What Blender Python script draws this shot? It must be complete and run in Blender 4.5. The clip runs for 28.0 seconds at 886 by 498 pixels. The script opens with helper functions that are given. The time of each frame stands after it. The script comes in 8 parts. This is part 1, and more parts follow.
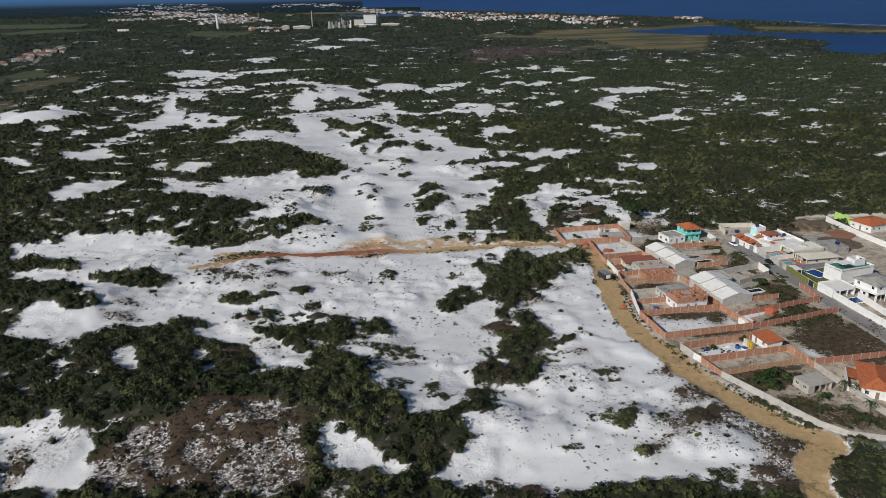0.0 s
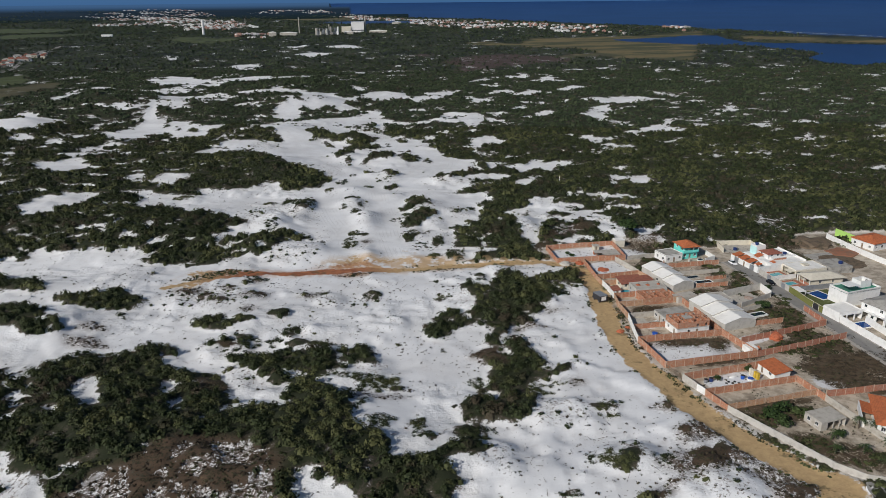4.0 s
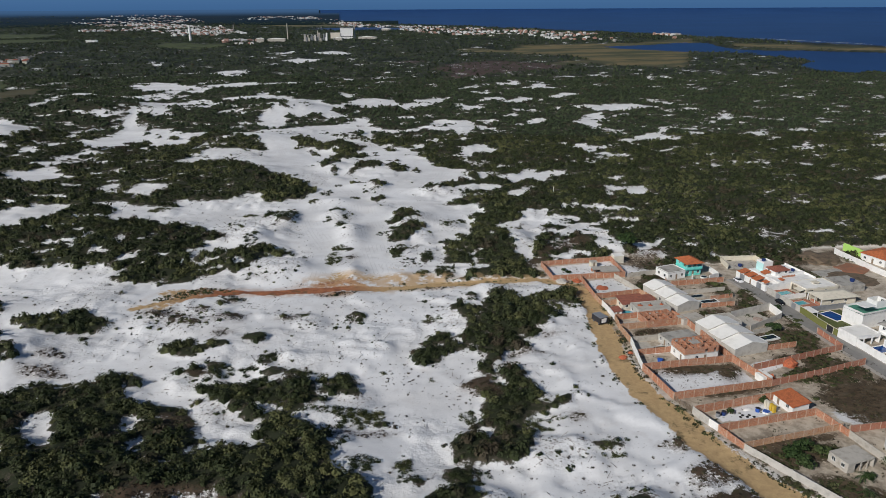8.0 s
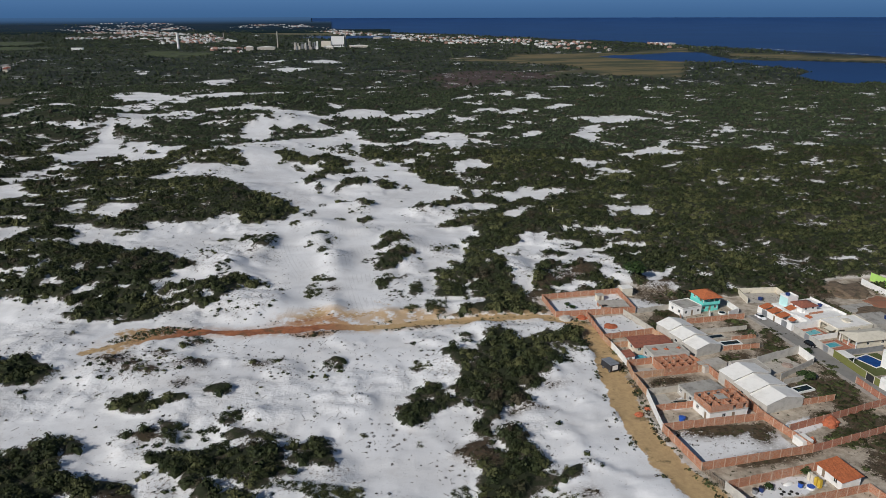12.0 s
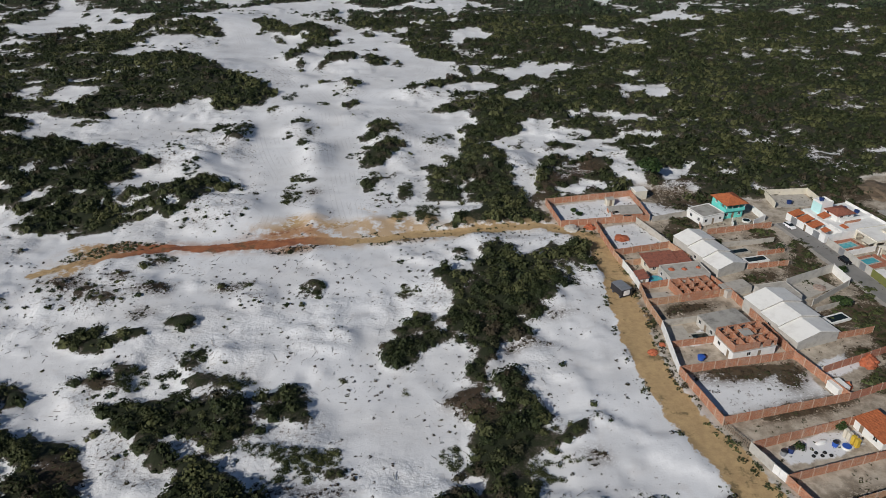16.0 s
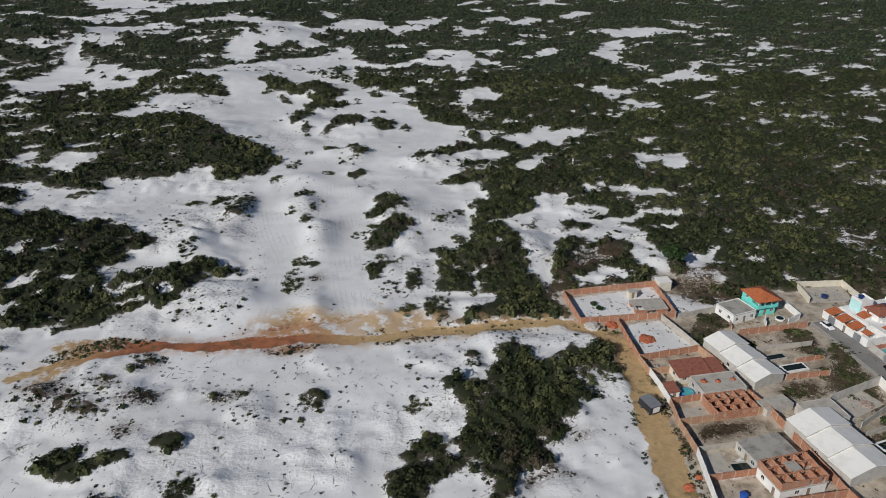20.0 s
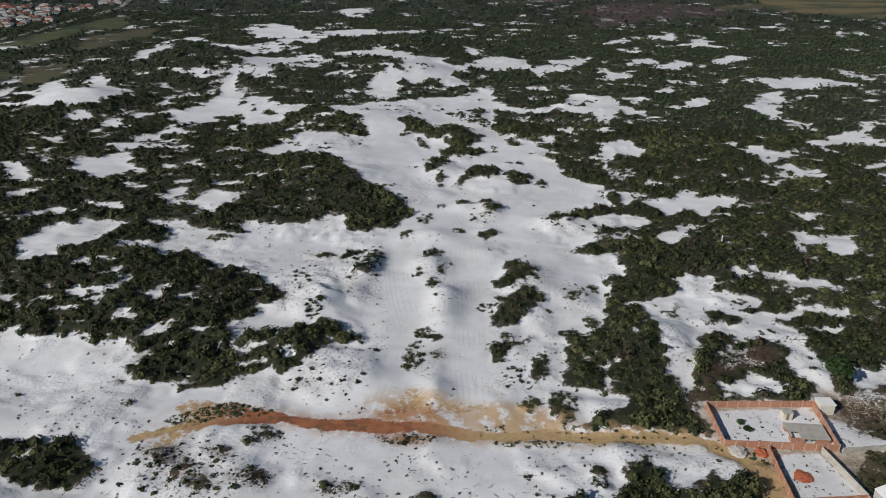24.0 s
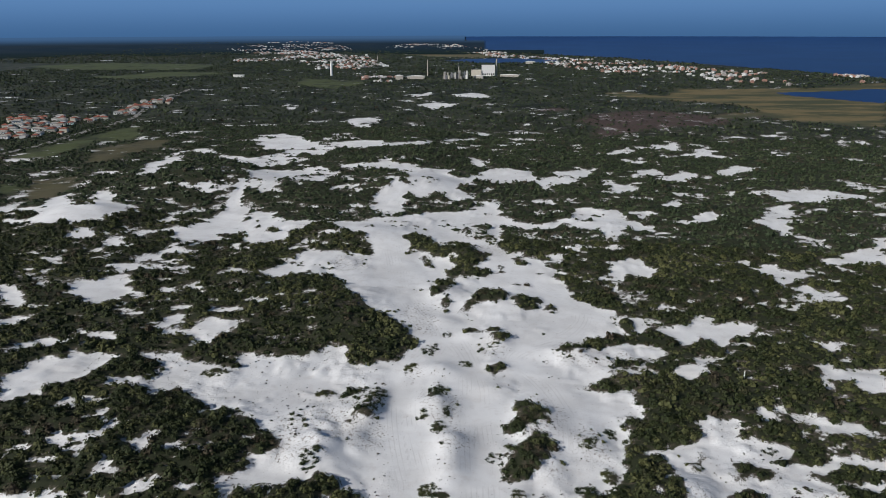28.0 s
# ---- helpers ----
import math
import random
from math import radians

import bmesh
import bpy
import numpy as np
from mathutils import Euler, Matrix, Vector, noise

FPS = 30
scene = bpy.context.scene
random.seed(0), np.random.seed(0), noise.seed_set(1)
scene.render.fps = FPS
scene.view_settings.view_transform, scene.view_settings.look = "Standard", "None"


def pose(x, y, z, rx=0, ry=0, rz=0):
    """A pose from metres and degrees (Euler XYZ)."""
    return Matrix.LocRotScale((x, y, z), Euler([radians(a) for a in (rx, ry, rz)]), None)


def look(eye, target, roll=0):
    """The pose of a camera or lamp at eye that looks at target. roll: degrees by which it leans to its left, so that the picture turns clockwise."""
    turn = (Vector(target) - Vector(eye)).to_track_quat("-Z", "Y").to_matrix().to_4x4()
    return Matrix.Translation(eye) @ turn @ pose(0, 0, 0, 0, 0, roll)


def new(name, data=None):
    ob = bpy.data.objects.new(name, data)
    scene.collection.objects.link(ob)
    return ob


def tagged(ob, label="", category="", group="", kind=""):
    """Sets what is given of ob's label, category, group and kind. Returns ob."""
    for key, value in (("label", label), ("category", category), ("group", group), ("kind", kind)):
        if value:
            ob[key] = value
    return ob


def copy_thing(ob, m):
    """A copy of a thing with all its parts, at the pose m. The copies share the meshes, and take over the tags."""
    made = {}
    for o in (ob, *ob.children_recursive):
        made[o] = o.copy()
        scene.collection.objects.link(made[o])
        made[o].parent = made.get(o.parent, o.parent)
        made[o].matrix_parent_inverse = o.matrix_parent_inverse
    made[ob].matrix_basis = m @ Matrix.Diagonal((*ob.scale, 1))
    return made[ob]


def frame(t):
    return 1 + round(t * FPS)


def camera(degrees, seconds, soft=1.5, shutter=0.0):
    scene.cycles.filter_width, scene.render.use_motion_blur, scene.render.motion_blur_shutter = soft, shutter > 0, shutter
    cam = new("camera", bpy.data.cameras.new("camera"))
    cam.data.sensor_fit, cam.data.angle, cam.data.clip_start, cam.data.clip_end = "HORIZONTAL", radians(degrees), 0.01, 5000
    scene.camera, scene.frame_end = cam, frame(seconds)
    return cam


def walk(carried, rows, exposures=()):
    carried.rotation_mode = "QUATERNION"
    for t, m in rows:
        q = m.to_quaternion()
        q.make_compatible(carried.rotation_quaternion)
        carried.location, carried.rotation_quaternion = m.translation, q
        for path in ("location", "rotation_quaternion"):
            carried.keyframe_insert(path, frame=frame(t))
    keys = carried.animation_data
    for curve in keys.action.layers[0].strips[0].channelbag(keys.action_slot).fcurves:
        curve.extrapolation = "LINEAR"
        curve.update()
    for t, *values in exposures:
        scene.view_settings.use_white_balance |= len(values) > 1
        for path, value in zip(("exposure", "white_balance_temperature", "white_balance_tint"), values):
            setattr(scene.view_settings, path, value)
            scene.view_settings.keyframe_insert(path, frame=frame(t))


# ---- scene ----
EXPOSURES = [(0, -0.16), (13, -0.16), (15.5, -0.24), (21, -0.24), (24.5, -0.16), (28, -0.09)]
cam = camera(63.65, 28.0, soft=0.72)
# seconds, x, y, z, yaw, pitch, roll
PATH = [
    (0, 0, 0, 101.16, 0.051, -19.794, -0.998),
    (0.5, -0.01, 1.81, 101.33, -0.121, -19.645, -0.846),
    (1, -0.05, 3.53, 101.29, -0.24, -19.598, -0.762),
    (1.5, -0.02, 5.26, 101.06, -0.365, -19.543, -0.732),
    (2, 0.05, 7.18, 100.83, -0.487, -19.514, -0.749),
    (2.5, 0.08, 9.34, 100.88, -0.587, -19.492, -0.754),
    (3, 0.17, 11.5, 101.04, -0.727, -19.359, -0.64),
    (3.5, 0.25, 13.39, 101.09, -0.862, -19.32, -0.591),
    (5.5, 0.53, 19.95, 100.49, -1.312, -19.086, -0.468),
    (6, 0.6, 21.86, 100.19, -1.404, -19.054, -0.457),
    (6.5, 0.68, 24.12, 99.84, -1.521, -18.981, -0.433),
    (7, 0.77, 26.79, 99.56, -1.631, -18.911, -0.4),
    (7.5, 0.95, 29.73, 99.32, -1.725, -18.827, -0.347),
    (8, 1.12, 32.97, 99.15, -1.823, -18.764, -0.342),
    (8.5, 1.25, 36.5, 99.03, -1.929, -18.684, -0.289),
    (9, 1.39, 40.15, 98.93, -2.022, -18.585, -0.261),
    (9.5, 1.59, 43.83, 98.83, -2.102, -18.516, -0.283),
    (10, 1.93, 47.4, 98.75, -2.158, -18.428, -0.251),
    (10.5, 2.23, 50.95, 98.71, -2.226, -18.346, -0.251),
    (11, 2.43, 54.69, 98.79, -2.312, -18.285, -0.261),
    (11.5, 2.61, 58.57, 98.9, -2.37, -18.263, -0.276),
    (12, 2.79, 62.3, 98.77, -2.447, -18.14, -0.14),
    (12.5, 3, 66.04, 98.57, -2.523, -18.606, -0.159),
    (13, 3.39, 69.87, 98.54, -2.573, -20.789, -0.216),
    (13.5, 4.08, 73.84, 98.83, -2.55, -24.472, -0.223),
    (14, 4.84, 78.06, 99.46, -2.55, -27.3, -0.35),
    (14.5, 5.61, 82.28, 100.09, -2.45, -28.8, -0.45),
    (15.5, 7.14, 90.73, 101.34, -2.24, -29.342, -0.576),
    (16, 7.25, 94.03, 101.97, -2.278, -29.254, -0.536),
    (16.5, 6.9, 96.8, 102.63, -2.434, -29.174, -0.436),
    (17, 6.47, 99.54, 103.41, -2.582, -29.098, -0.304),
    (17.5, 6.22, 102.43, 104.39, -2.677, -29.019, -0.236),
    (18, 6.2, 105.4, 105.56, -2.712, -28.676, -0.206),
    (18.5, 6.24, 108.32, 106.75, -2.767, -28.095, -0.239),
    (19, 6.23, 110.98, 107.97, -2.82, -27.504, -0.217),
    (19.5, 6.1, 113.41, 109.3, -2.757, -26.951, -0.174),
    (20, 5.85, 115.84, 110.81, -1.98, -26.35, -0.157),
    (20.5, 5.57, 118.32, 112.39, 0.665, -25.784, -0.129),
    (21, 5.28, 120.93, 114.04, 4.47, -25.221, -0.012),
    (21.5, 4.88, 123.39, 115.61, 6.99, -24.702, -0.038),
    (22, 4.33, 125.69, 117.18, 8.15, -24.75, -0.1),
    (22.7, 3.57, 128.91, 119.36, 8.65, -24.8, -0.09),
    (23.5, 2.69, 132.59, 121.86, 8.755, -24.75, 0.017),
    (24, 2.13, 135.01, 123.27, 8.821, -24.75, 0.074),
    (24.5, 1.64, 137.38, 124.69, 8.891, -24.415, 0.092),
    (25, 1.24, 139.56, 126.11, 8.982, -22.539, 0.08),
    (25.5, 0.9, 141.63, 127.45, 9.067, -20.499, 0.02),
    (26, 0.62, 143.7, 128.59, 9.162, -17.908, -0.03),
    (26.5, 0.38, 145.77, 129.69, 9.226, -17.393, -0.097),
    (27, 0.17, 147.98, 130.95, 9.284, -17.321, -0.09),
    (27.5, -0.17, 150.22, 132.3, 9.299, -17.246, -0.124),
    (28, -0.62, 152.46, 133.6, 9.317, -17.189, -0.145),
]
walk(cam, [(t, pose(x, y, z, 90 + p, 0, h) @ pose(0, 0, 0, 0, 0, r)) for t, x, y, z, h, p, r in PATH], EXPOSURES)

# ---- light ----
SUN_AZ, SUN_EL = 226.0, 31.0      # degrees clockwise from +y, and above the horizon
world = bpy.data.worlds.new("world")
scene.world = world
world.use_nodes = True
wn = world.node_tree.nodes
sky = wn.new("ShaderNodeTexSky")
sky.sky_type, sky.sun_disc = "NISHITA", False
sky.sun_elevation, sky.sun_rotation = radians(SUN_EL), radians(SUN_AZ)
sky.air_density, sky.dust_density, sky.ozone_density = 1.0, 0.6, 4.0
world.node_tree.links.new(sky.outputs[0], wn["Background"].inputs[0])
wn["Background"].inputs[1].default_value = 0.044
sun_data = bpy.data.lights.new("sun", "SUN")
sun_data.energy, sun_data.angle, sun_data.color = 4.1, radians(0.6), (1.0, 0.97, 0.93)
sun = new("sun", sun_data)
sx, sy = math.sin(radians(SUN_AZ)) * math.cos(radians(SUN_EL)), math.cos(radians(SUN_AZ)) * math.cos(radians(SUN_EL))
sun.matrix_world = look((sx * 500, sy * 500, math.sin(radians(SUN_EL)) * 500), (0, 0, 0))


# ---- materials ----
class Nodes:
    """A short way to write node trees."""

    def __init__(self, name, rough=0.8, metal=0.0):
        self.m = bpy.data.materials.new(name)
        self.m.use_nodes = True
        self.t = self.m.node_tree
        self.b = self.t.nodes["Principled BSDF"]
        self.b.inputs["Roughness"].default_value = rough
        self.b.inputs["Metallic"].default_value = metal
        self.b.inputs["Specular IOR Level"].default_value = 0.25

    def n(self, kind, **values):
        node = self.t.nodes.new("ShaderNode" + kind)
        for k, v in values.items():
            key = k.replace("_", " ")
            if key in node.inputs:
                self.put(node.inputs[key], v)
        return node

    def put(self, socket, v):
        if isinstance(v, bpy.types.NodeSocket):
            self.t.links.new(v, socket)
        elif isinstance(v, (tuple, list)) and len(v) == 3 and socket.type == "RGBA":
            socket.default_value = (*v, 1.0)
        else:
            socket.default_value = v

    def coords(self, which="Object"):
        return self.t.nodes.new("ShaderNodeTexCoord").outputs[which]

    def noise(self, vec, scale, detail=3.0, rough=0.55, color=False):
        node = self.n("TexNoise", Vector=vec, Scale=scale, Detail=detail, Roughness=rough)
        return node.outputs["Color" if color else "Fac"]

    def ramp(self, fac, lo, hi):
        node = self.n("MapRange", Value=fac)
        node.interpolation_type = "SMOOTHSTEP"
        node.inputs["From Min"].default_value, node.inputs["From Max"].default_value = lo, hi
        return node.outputs[0]

    def math(self, op, a, b=0.0):
        node = self.t.nodes.new("ShaderNodeMath")
        node.operation = op
        self.put(node.inputs[0], a)
        self.put(node.inputs[1], b)
        return node.outputs[0]

    def mix(self, fac, a, b, mode="MIX"):
        node = self.t.nodes.new("ShaderNodeMix")
        node.data_type, node.blend_type = "RGBA", mode
        self.put(node.inputs[0], fac)
        self.put(node.inputs[6], a)
        self.put(node.inputs[7], b)
        return node.outputs[2]

    def attr(self, name):
        node = self.t.nodes.new("ShaderNodeAttribute")
        node.attribute_name = name
        return node.outputs["Fac"]

    def bump(self, height, strength, distance):
        node = self.n("Bump", Height=height, Strength=strength, Distance=distance)
        self.t.links.new(node.outputs[0], self.b.inputs["Normal"])

    def base(self, color):
        self.put(self.b.inputs["Base Color"], color)
        return self.m


def weathered(name, color, dirt, rough=0.85, scale=0.6, amount=0.5, grain=6.0, bump=0.02, metal=0.0):
    """A painted, plastered or stony surface with stains and grain."""
    k = Nodes(name, rough, metal)
    v = k.coords()
    big = k.ramp(k.noise(v, scale, 5, 0.65), 0.42, 0.72)
    fine = k.noise(v, grain, 4, 0.7)
    c = k.mix(k.math("MULTIPLY", big, amount), color, dirt)
    c = k.mix(k.math("MULTIPLY", k.ramp(fine, 0.5, 0.8), 0.35), c, dirt)
    if bump:
        k.bump(fine, 0.5, bump)
    return k.base(c)


def brick_material(name, color, dark, mortar):
    """Hollow clay block, laid along the local x axis of its wall."""
    k = Nodes(name, 0.9)
    v = k.coords()
    sep = k.n("SeparateXYZ", Vector=v)
    flat = k.n("CombineXYZ", X=k.math("ADD", sep.outputs[0], sep.outputs[1]), Y=sep.outputs[2])
    tex = k.n("TexBrick", Vector=flat.outputs[0], Color1=color, Color2=dark, Mortar=mortar, Scale=1.0)
    tex.inputs["Mortar Size"].default_value = 0.016
    tex.inputs["Brick Width"].default_value, tex.inputs["Row Height"].default_value = 0.30, 0.20
    stain = k.ramp(k.noise(v, 0.7, 5, 0.7), 0.42, 0.7)
    c = k.mix(k.math("MULTIPLY", stain, 0.55), tex.outputs["Color"], mortar)
    c = k.mix(k.math("MULTIPLY", k.ramp(k.noise(v, 0.35, 4, 0.7), 0.52, 0.66), 0.55), c, dark)
    c = k.mix(k.math("MULTIPLY", k.ramp(k.noise(v, 2.3, 4), 0.5, 0.75), 0.4), c, dark)
    k.bump(tex.outputs["Fac"], -0.6, 0.01)
    return k.base(c)


def tile_material(name, color, dark):
    """Clay roof tiles in ribs down the slope."""
    k = Nodes(name, 0.85)
    v = k.coords()
    wave = k.n("TexWave", Vector=v, Scale=1.35, Distortion=0.4)
    rows = k.n("TexWave", Vector=v, Scale=0.9, Distortion=0.6)
    rows.bands_direction = "Y"
    c = k.mix(k.math("MULTIPLY", wave.outputs["Fac"], 0.5), color, dark)
    c = k.mix(k.math("MULTIPLY", k.ramp(k.noise(v, 1.2, 5, 0.7), 0.42, 0.66), 0.85), c, dark)
    k.bump(k.math("ADD", wave.outputs["Fac"], rows.outputs["Fac"]), 0.6, 0.04)
    return k.base(c)


M = {
    "brick": brick_material("clay_block", (0.50, 0.205, 0.105), (0.31, 0.115, 0.06), (0.45, 0.34, 0.26)),
    "brick_tan": brick_material("tan_block", (0.53, 0.30, 0.16), (0.36, 0.17, 0.09), (0.46, 0.38, 0.30)),
    "brick_red": brick_material("red_block", (0.44, 0.16, 0.09), (0.32, 0.11, 0.065), (0.38, 0.27, 0.21)),
    "concrete": weathered("concrete", (0.47, 0.435, 0.38), (0.21, 0.19, 0.16)),
    "post": weathered("cement_post", (0.55, 0.40, 0.30), (0.36, 0.27, 0.2)),
    "render": weathered("grey_render", (0.50, 0.475, 0.43), (0.26, 0.24, 0.21)),
    "slab": weathered("roof_slab", (0.40, 0.38, 0.34), (0.15, 0.14, 0.125), amount=0.8, scale=0.35),
    "white": weathered("white_paint", (0.80, 0.79, 0.76), (0.5, 0.48, 0.44), amount=0.35),
    "cream": weathered("cream_paint", (0.66, 0.61, 0.50), (0.4, 0.36, 0.28), amount=0.4),
    "turquoise": weathered("turquoise_paint", (0.17, 0.66, 0.58), (0.12, 0.42, 0.38), amount=0.35),
    "aqua": weathered("pale_aqua_paint", (0.50, 0.76, 0.74), (0.4, 0.55, 0.52), amount=0.35),
    "lime": weathered("lime_paint", (0.42, 0.66, 0.16), (0.3, 0.45, 0.14), amount=0.35),
    "olive": weathered("olive_paint", (0.18, 0.185, 0.055), (0.13, 0.14, 0.06), amount=0.5),
    "sheet": weathered("fibre_cement_sheet", (0.84, 0.82, 0.77), (0.62, 0.59, 0.54), amount=0.5, scale=0.3),
    "tile": tile_material("roof_tile", (0.56, 0.17, 0.065), (0.33, 0.10, 0.045)),
    "tile_dark": tile_material("old_roof_tile", (0.36, 0.13, 0.085), (0.2, 0.085, 0.06)),
    "dark": weathered("dark_metal", (0.03, 0.03, 0.034), (0.06, 0.05, 0.05), rough=0.5),
    "grey_metal": weathered("grey_metal", (0.30, 0.31, 0.32), (0.16, 0.16, 0.17), rough=0.5, metal=0.3),
    "wood": weathered("grey_timber", (0.26, 0.2, 0.14), (0.12, 0.09, 0.07), scale=3),
    "blue": weathered("blue_plastic", (0.03, 0.10, 0.42), (0.04, 0.1, 0.25), rough=0.45, amount=0.3),
    "navy": weathered("dark_blue_plastic", (0.02, 0.04, 0.14), (0.03, 0.05, 0.1), rough=0.45, amount=0.3),
    "yellow": weathered("yellow_paint", (0.62, 0.42, 0.05), (0.4, 0.28, 0.06), amount=0.3),
    "orange": weathered("orange_clay", (0.46, 0.135, 0.065), (0.24, 0.085, 0.05), amount=0.9, scale=1.5),
    "carpaint_white": weathered("white_car_paint", (0.82, 0.82, 0.82), (0.7, 0.7, 0.68), rough=0.25, amount=0.15, bump=0),
    "carpaint_black": weathered("black_car_paint", (0.012, 0.012, 0.014), (0.03, 0.03, 0.03), rough=0.22, amount=0.15, bump=0),
    "rubber": weathered("rubber", (0.02, 0.02, 0.02), (0.04, 0.035, 0.03), rough=0.9),
    "bark": weathered("bark", (0.12, 0.09, 0.065), (0.05, 0.04, 0.03), scale=4),
    "earth": weathered("tipped_earth", (0.17, 0.125, 0.085), (0.07, 0.06, 0.04), scale=0.5, amount=0.9),
    "red_earth": weathered("red_earth", (0.30, 0.135, 0.08), (0.19, 0.13, 0.09), scale=0.5, amount=0.9),
    "teal": weathered("green_roof_paint", (0.07, 0.23, 0.16), (0.1, 0.16, 0.12), amount=0.5),
    "lawn": weathered("clipped_grass", (0.10, 0.115, 0.04), (0.07, 0.085, 0.03), amount=0.7, scale=0.4),
    "rubble": weathered("rubble", (0.42, 0.34, 0.29), (0.25, 0.14, 0.09), scale=2, amount=0.9),
}


def glass_material():
    k = Nodes("window_glass", 0.08)
    k.b.inputs["Specular IOR Level"].default_value = 0.6
    return k.base((0.02, 0.026, 0.03))


def pool_material(name, color, deep):
    k = Nodes(name, 0.06)
    v = k.coords()
    k.bump(k.noise(v, 2.5, 3), 0.15, 0.03)
    k.b.inputs["Specular IOR Level"].default_value = 0.5
    return k.base(k.mix(k.ramp(k.noise(v, 0.4, 2), 0.35, 0.7), color, deep))


M["glass"] = glass_material()
M["pool_blue"] = pool_material("pool_water_blue", (0.012, 0.065, 0.24), (0.01, 0.045, 0.17))
M["pool_aqua"] = pool_material("pool_water_aqua", (0.10, 0.42, 0.46), (0.07, 0.33, 0.38))
M["pool_dark"] = pool_material("pool_water_dark", (0.015, 0.025, 0.02), (0.01, 0.016, 0.014))


def leaf_material(name, dark, mid, light):
    """Foliage: every clump of leaves has its own tone, and every bush its own too."""
    k = Nodes(name, 0.65)
    isl = k.t.nodes.new("ShaderNodeNewGeometry").outputs["Random Per Island"]
    tone = k.attr("tone")
    c = k.mix(isl, dark, mid)
    c = k.mix(k.math("MULTIPLY", k.ramp(tone, 0.45, 1.0), 0.75), c, light)
    c = k.mix(k.math("MULTIPLY", k.ramp(tone, 0.22, 0.05), 0.75), c, (0.070, 0.052, 0.036))
    k.b.inputs["Specular IOR Level"].default_value = 0.15
    return k.base(c)


M["leaf"] = leaf_material("shrub_leaf", (0.018, 0.025, 0.010), (0.043, 0.054, 0.021), (0.118, 0.120, 0.048))
M["leaf_dry"] = leaf_material("dry_scrub", (0.030, 0.024, 0.016), (0.072, 0.053, 0.034), (0.062, 0.068, 0.030))
M["leaf_green"] = leaf_material("green_leaf", (0.016, 0.030, 0.010), (0.04, 0.068, 0.020), (0.08, 0.10, 0.036))
M["leaf_far"] = leaf_material("woods_leaf", (0.029, 0.042, 0.021), (0.044, 0.061, 0.030), (0.078, 0.092, 0.046))
M["leaf_yard"] = leaf_material("yard_weeds", (0.024, 0.030, 0.012), (0.058, 0.060, 0.026), (0.09, 0.11, 0.04))

# ---- the lie of the land ----
LATTICE = np.random.RandomState(7).rand(256, 256)


def vnoise(x, y, size, shift=0):
    """Smooth value noise, 0 to 1, with cells of that size."""
    u, v = x / size + 17.3 * shift, y / size + 41.7 * shift
    i, j = np.floor(u).astype(int), np.floor(v).astype(int)
    f, g = u - i, v - j
    f, g = f * f * (3 - 2 * f), g * g * (3 - 2 * g)
    t = LATTICE
    a, b = t[i & 255, j & 255], t[(i + 1) & 255, j & 255]
    c, d = t[i & 255, (j + 1) & 255], t[(i + 1) & 255, (j + 1) & 255]
    return (a + (b - a) * f) * (1 - g) + (c + (d - c) * f) * g


def fbm(x, y, size, octaves=4, shift=0):
    total, gain, out = 0.0, 1.0, 0.0
    for o in range(octaves):
        out = out + gain * vnoise(x, y, size / 2**o, shift + o * 3)
        total += gain
        gain *= 0.55
    return out / total


def ease(a, b, v):
    s = np.clip((v - a) / (b - a), 0, 1)
    return s * s * (3 - 2 * s)


OPS = []


def paint(kind, points):
    OPS.append((kind, "poly", np.array(points, float)))


ISLETS = []


def blobs(kind, rows):
    for row in rows:
        if kind == "veg" and min(row[2:4]) < 4.6 and row[1] < 470:
            ISLETS.append(row)
            OPS.append(("islet", "blob", row))
            continue
        OPS.append((kind, "blob", row))


def line_distance(x, y, points):
    best = np.full(np.shape(x), 1e9)
    for (ax, ay), (bx, by) in zip(points[:-1], points[1:]):
        dx, dy = bx - ax, by - ay
        s = np.clip(((x - ax) * dx + (y - ay) * dy) / (dx * dx + dy * dy), 0, 1)
        best = np.minimum(best, np.hypot(x - ax - s * dx, y - ay - s * dy))
    return best


def inside_distance(x, y, points):
    """How far inside the outline a place lies, negative outside."""
    closed = np.vstack([points, points[:1]])
    far = line_distance(x, y, closed)
    odd = np.zeros(np.shape(x), bool)
    for (ax, ay), (bx, by) in zip(closed[:-1], closed[1:]):
        if ay != by:
            odd ^= ((ay > y) != (by > y)) & (x < (bx - ax) * (y - ay) / (by - ay) + ax)
    return np.where(odd, far, -far)


# the open sand south of the track
paint("sand", [(-198, 308), (-172, 307), (-144, 299), (-117, 287), (-104, 283), (-76, 295), (55, 298), (63, 290), (62, 227), (70, 191), (78, 169), (90, 149), (81, 132), (-100, 137)])
paint("sand", [(-178, 320), (-159, 320), (-132, 312), (-122, 299), (-104, 289), (-91, 272), (-134, 265)])
blobs("debris", [(-52, 207, 9.7, 9.8, -2), (-37, 210, 12.3, 11.4, -2), (-46, 197, 10.1, 7.4, -2), (-20, 205, 7.6, 9.0, -2), (-65, 222, 7.6, 7.7, -2), (-83, 263, 18.2, 11.0, -2), (-45, 233, 8.7, 8.0, -2)])
blobs("debris", [(119, 333, 9.6, 12.1, 4), (91, 315, 8.7, 8.0, 4), (88, 340, 6.3, 11.7, 4), (107, 327, 5.2, 9.0, 4)])
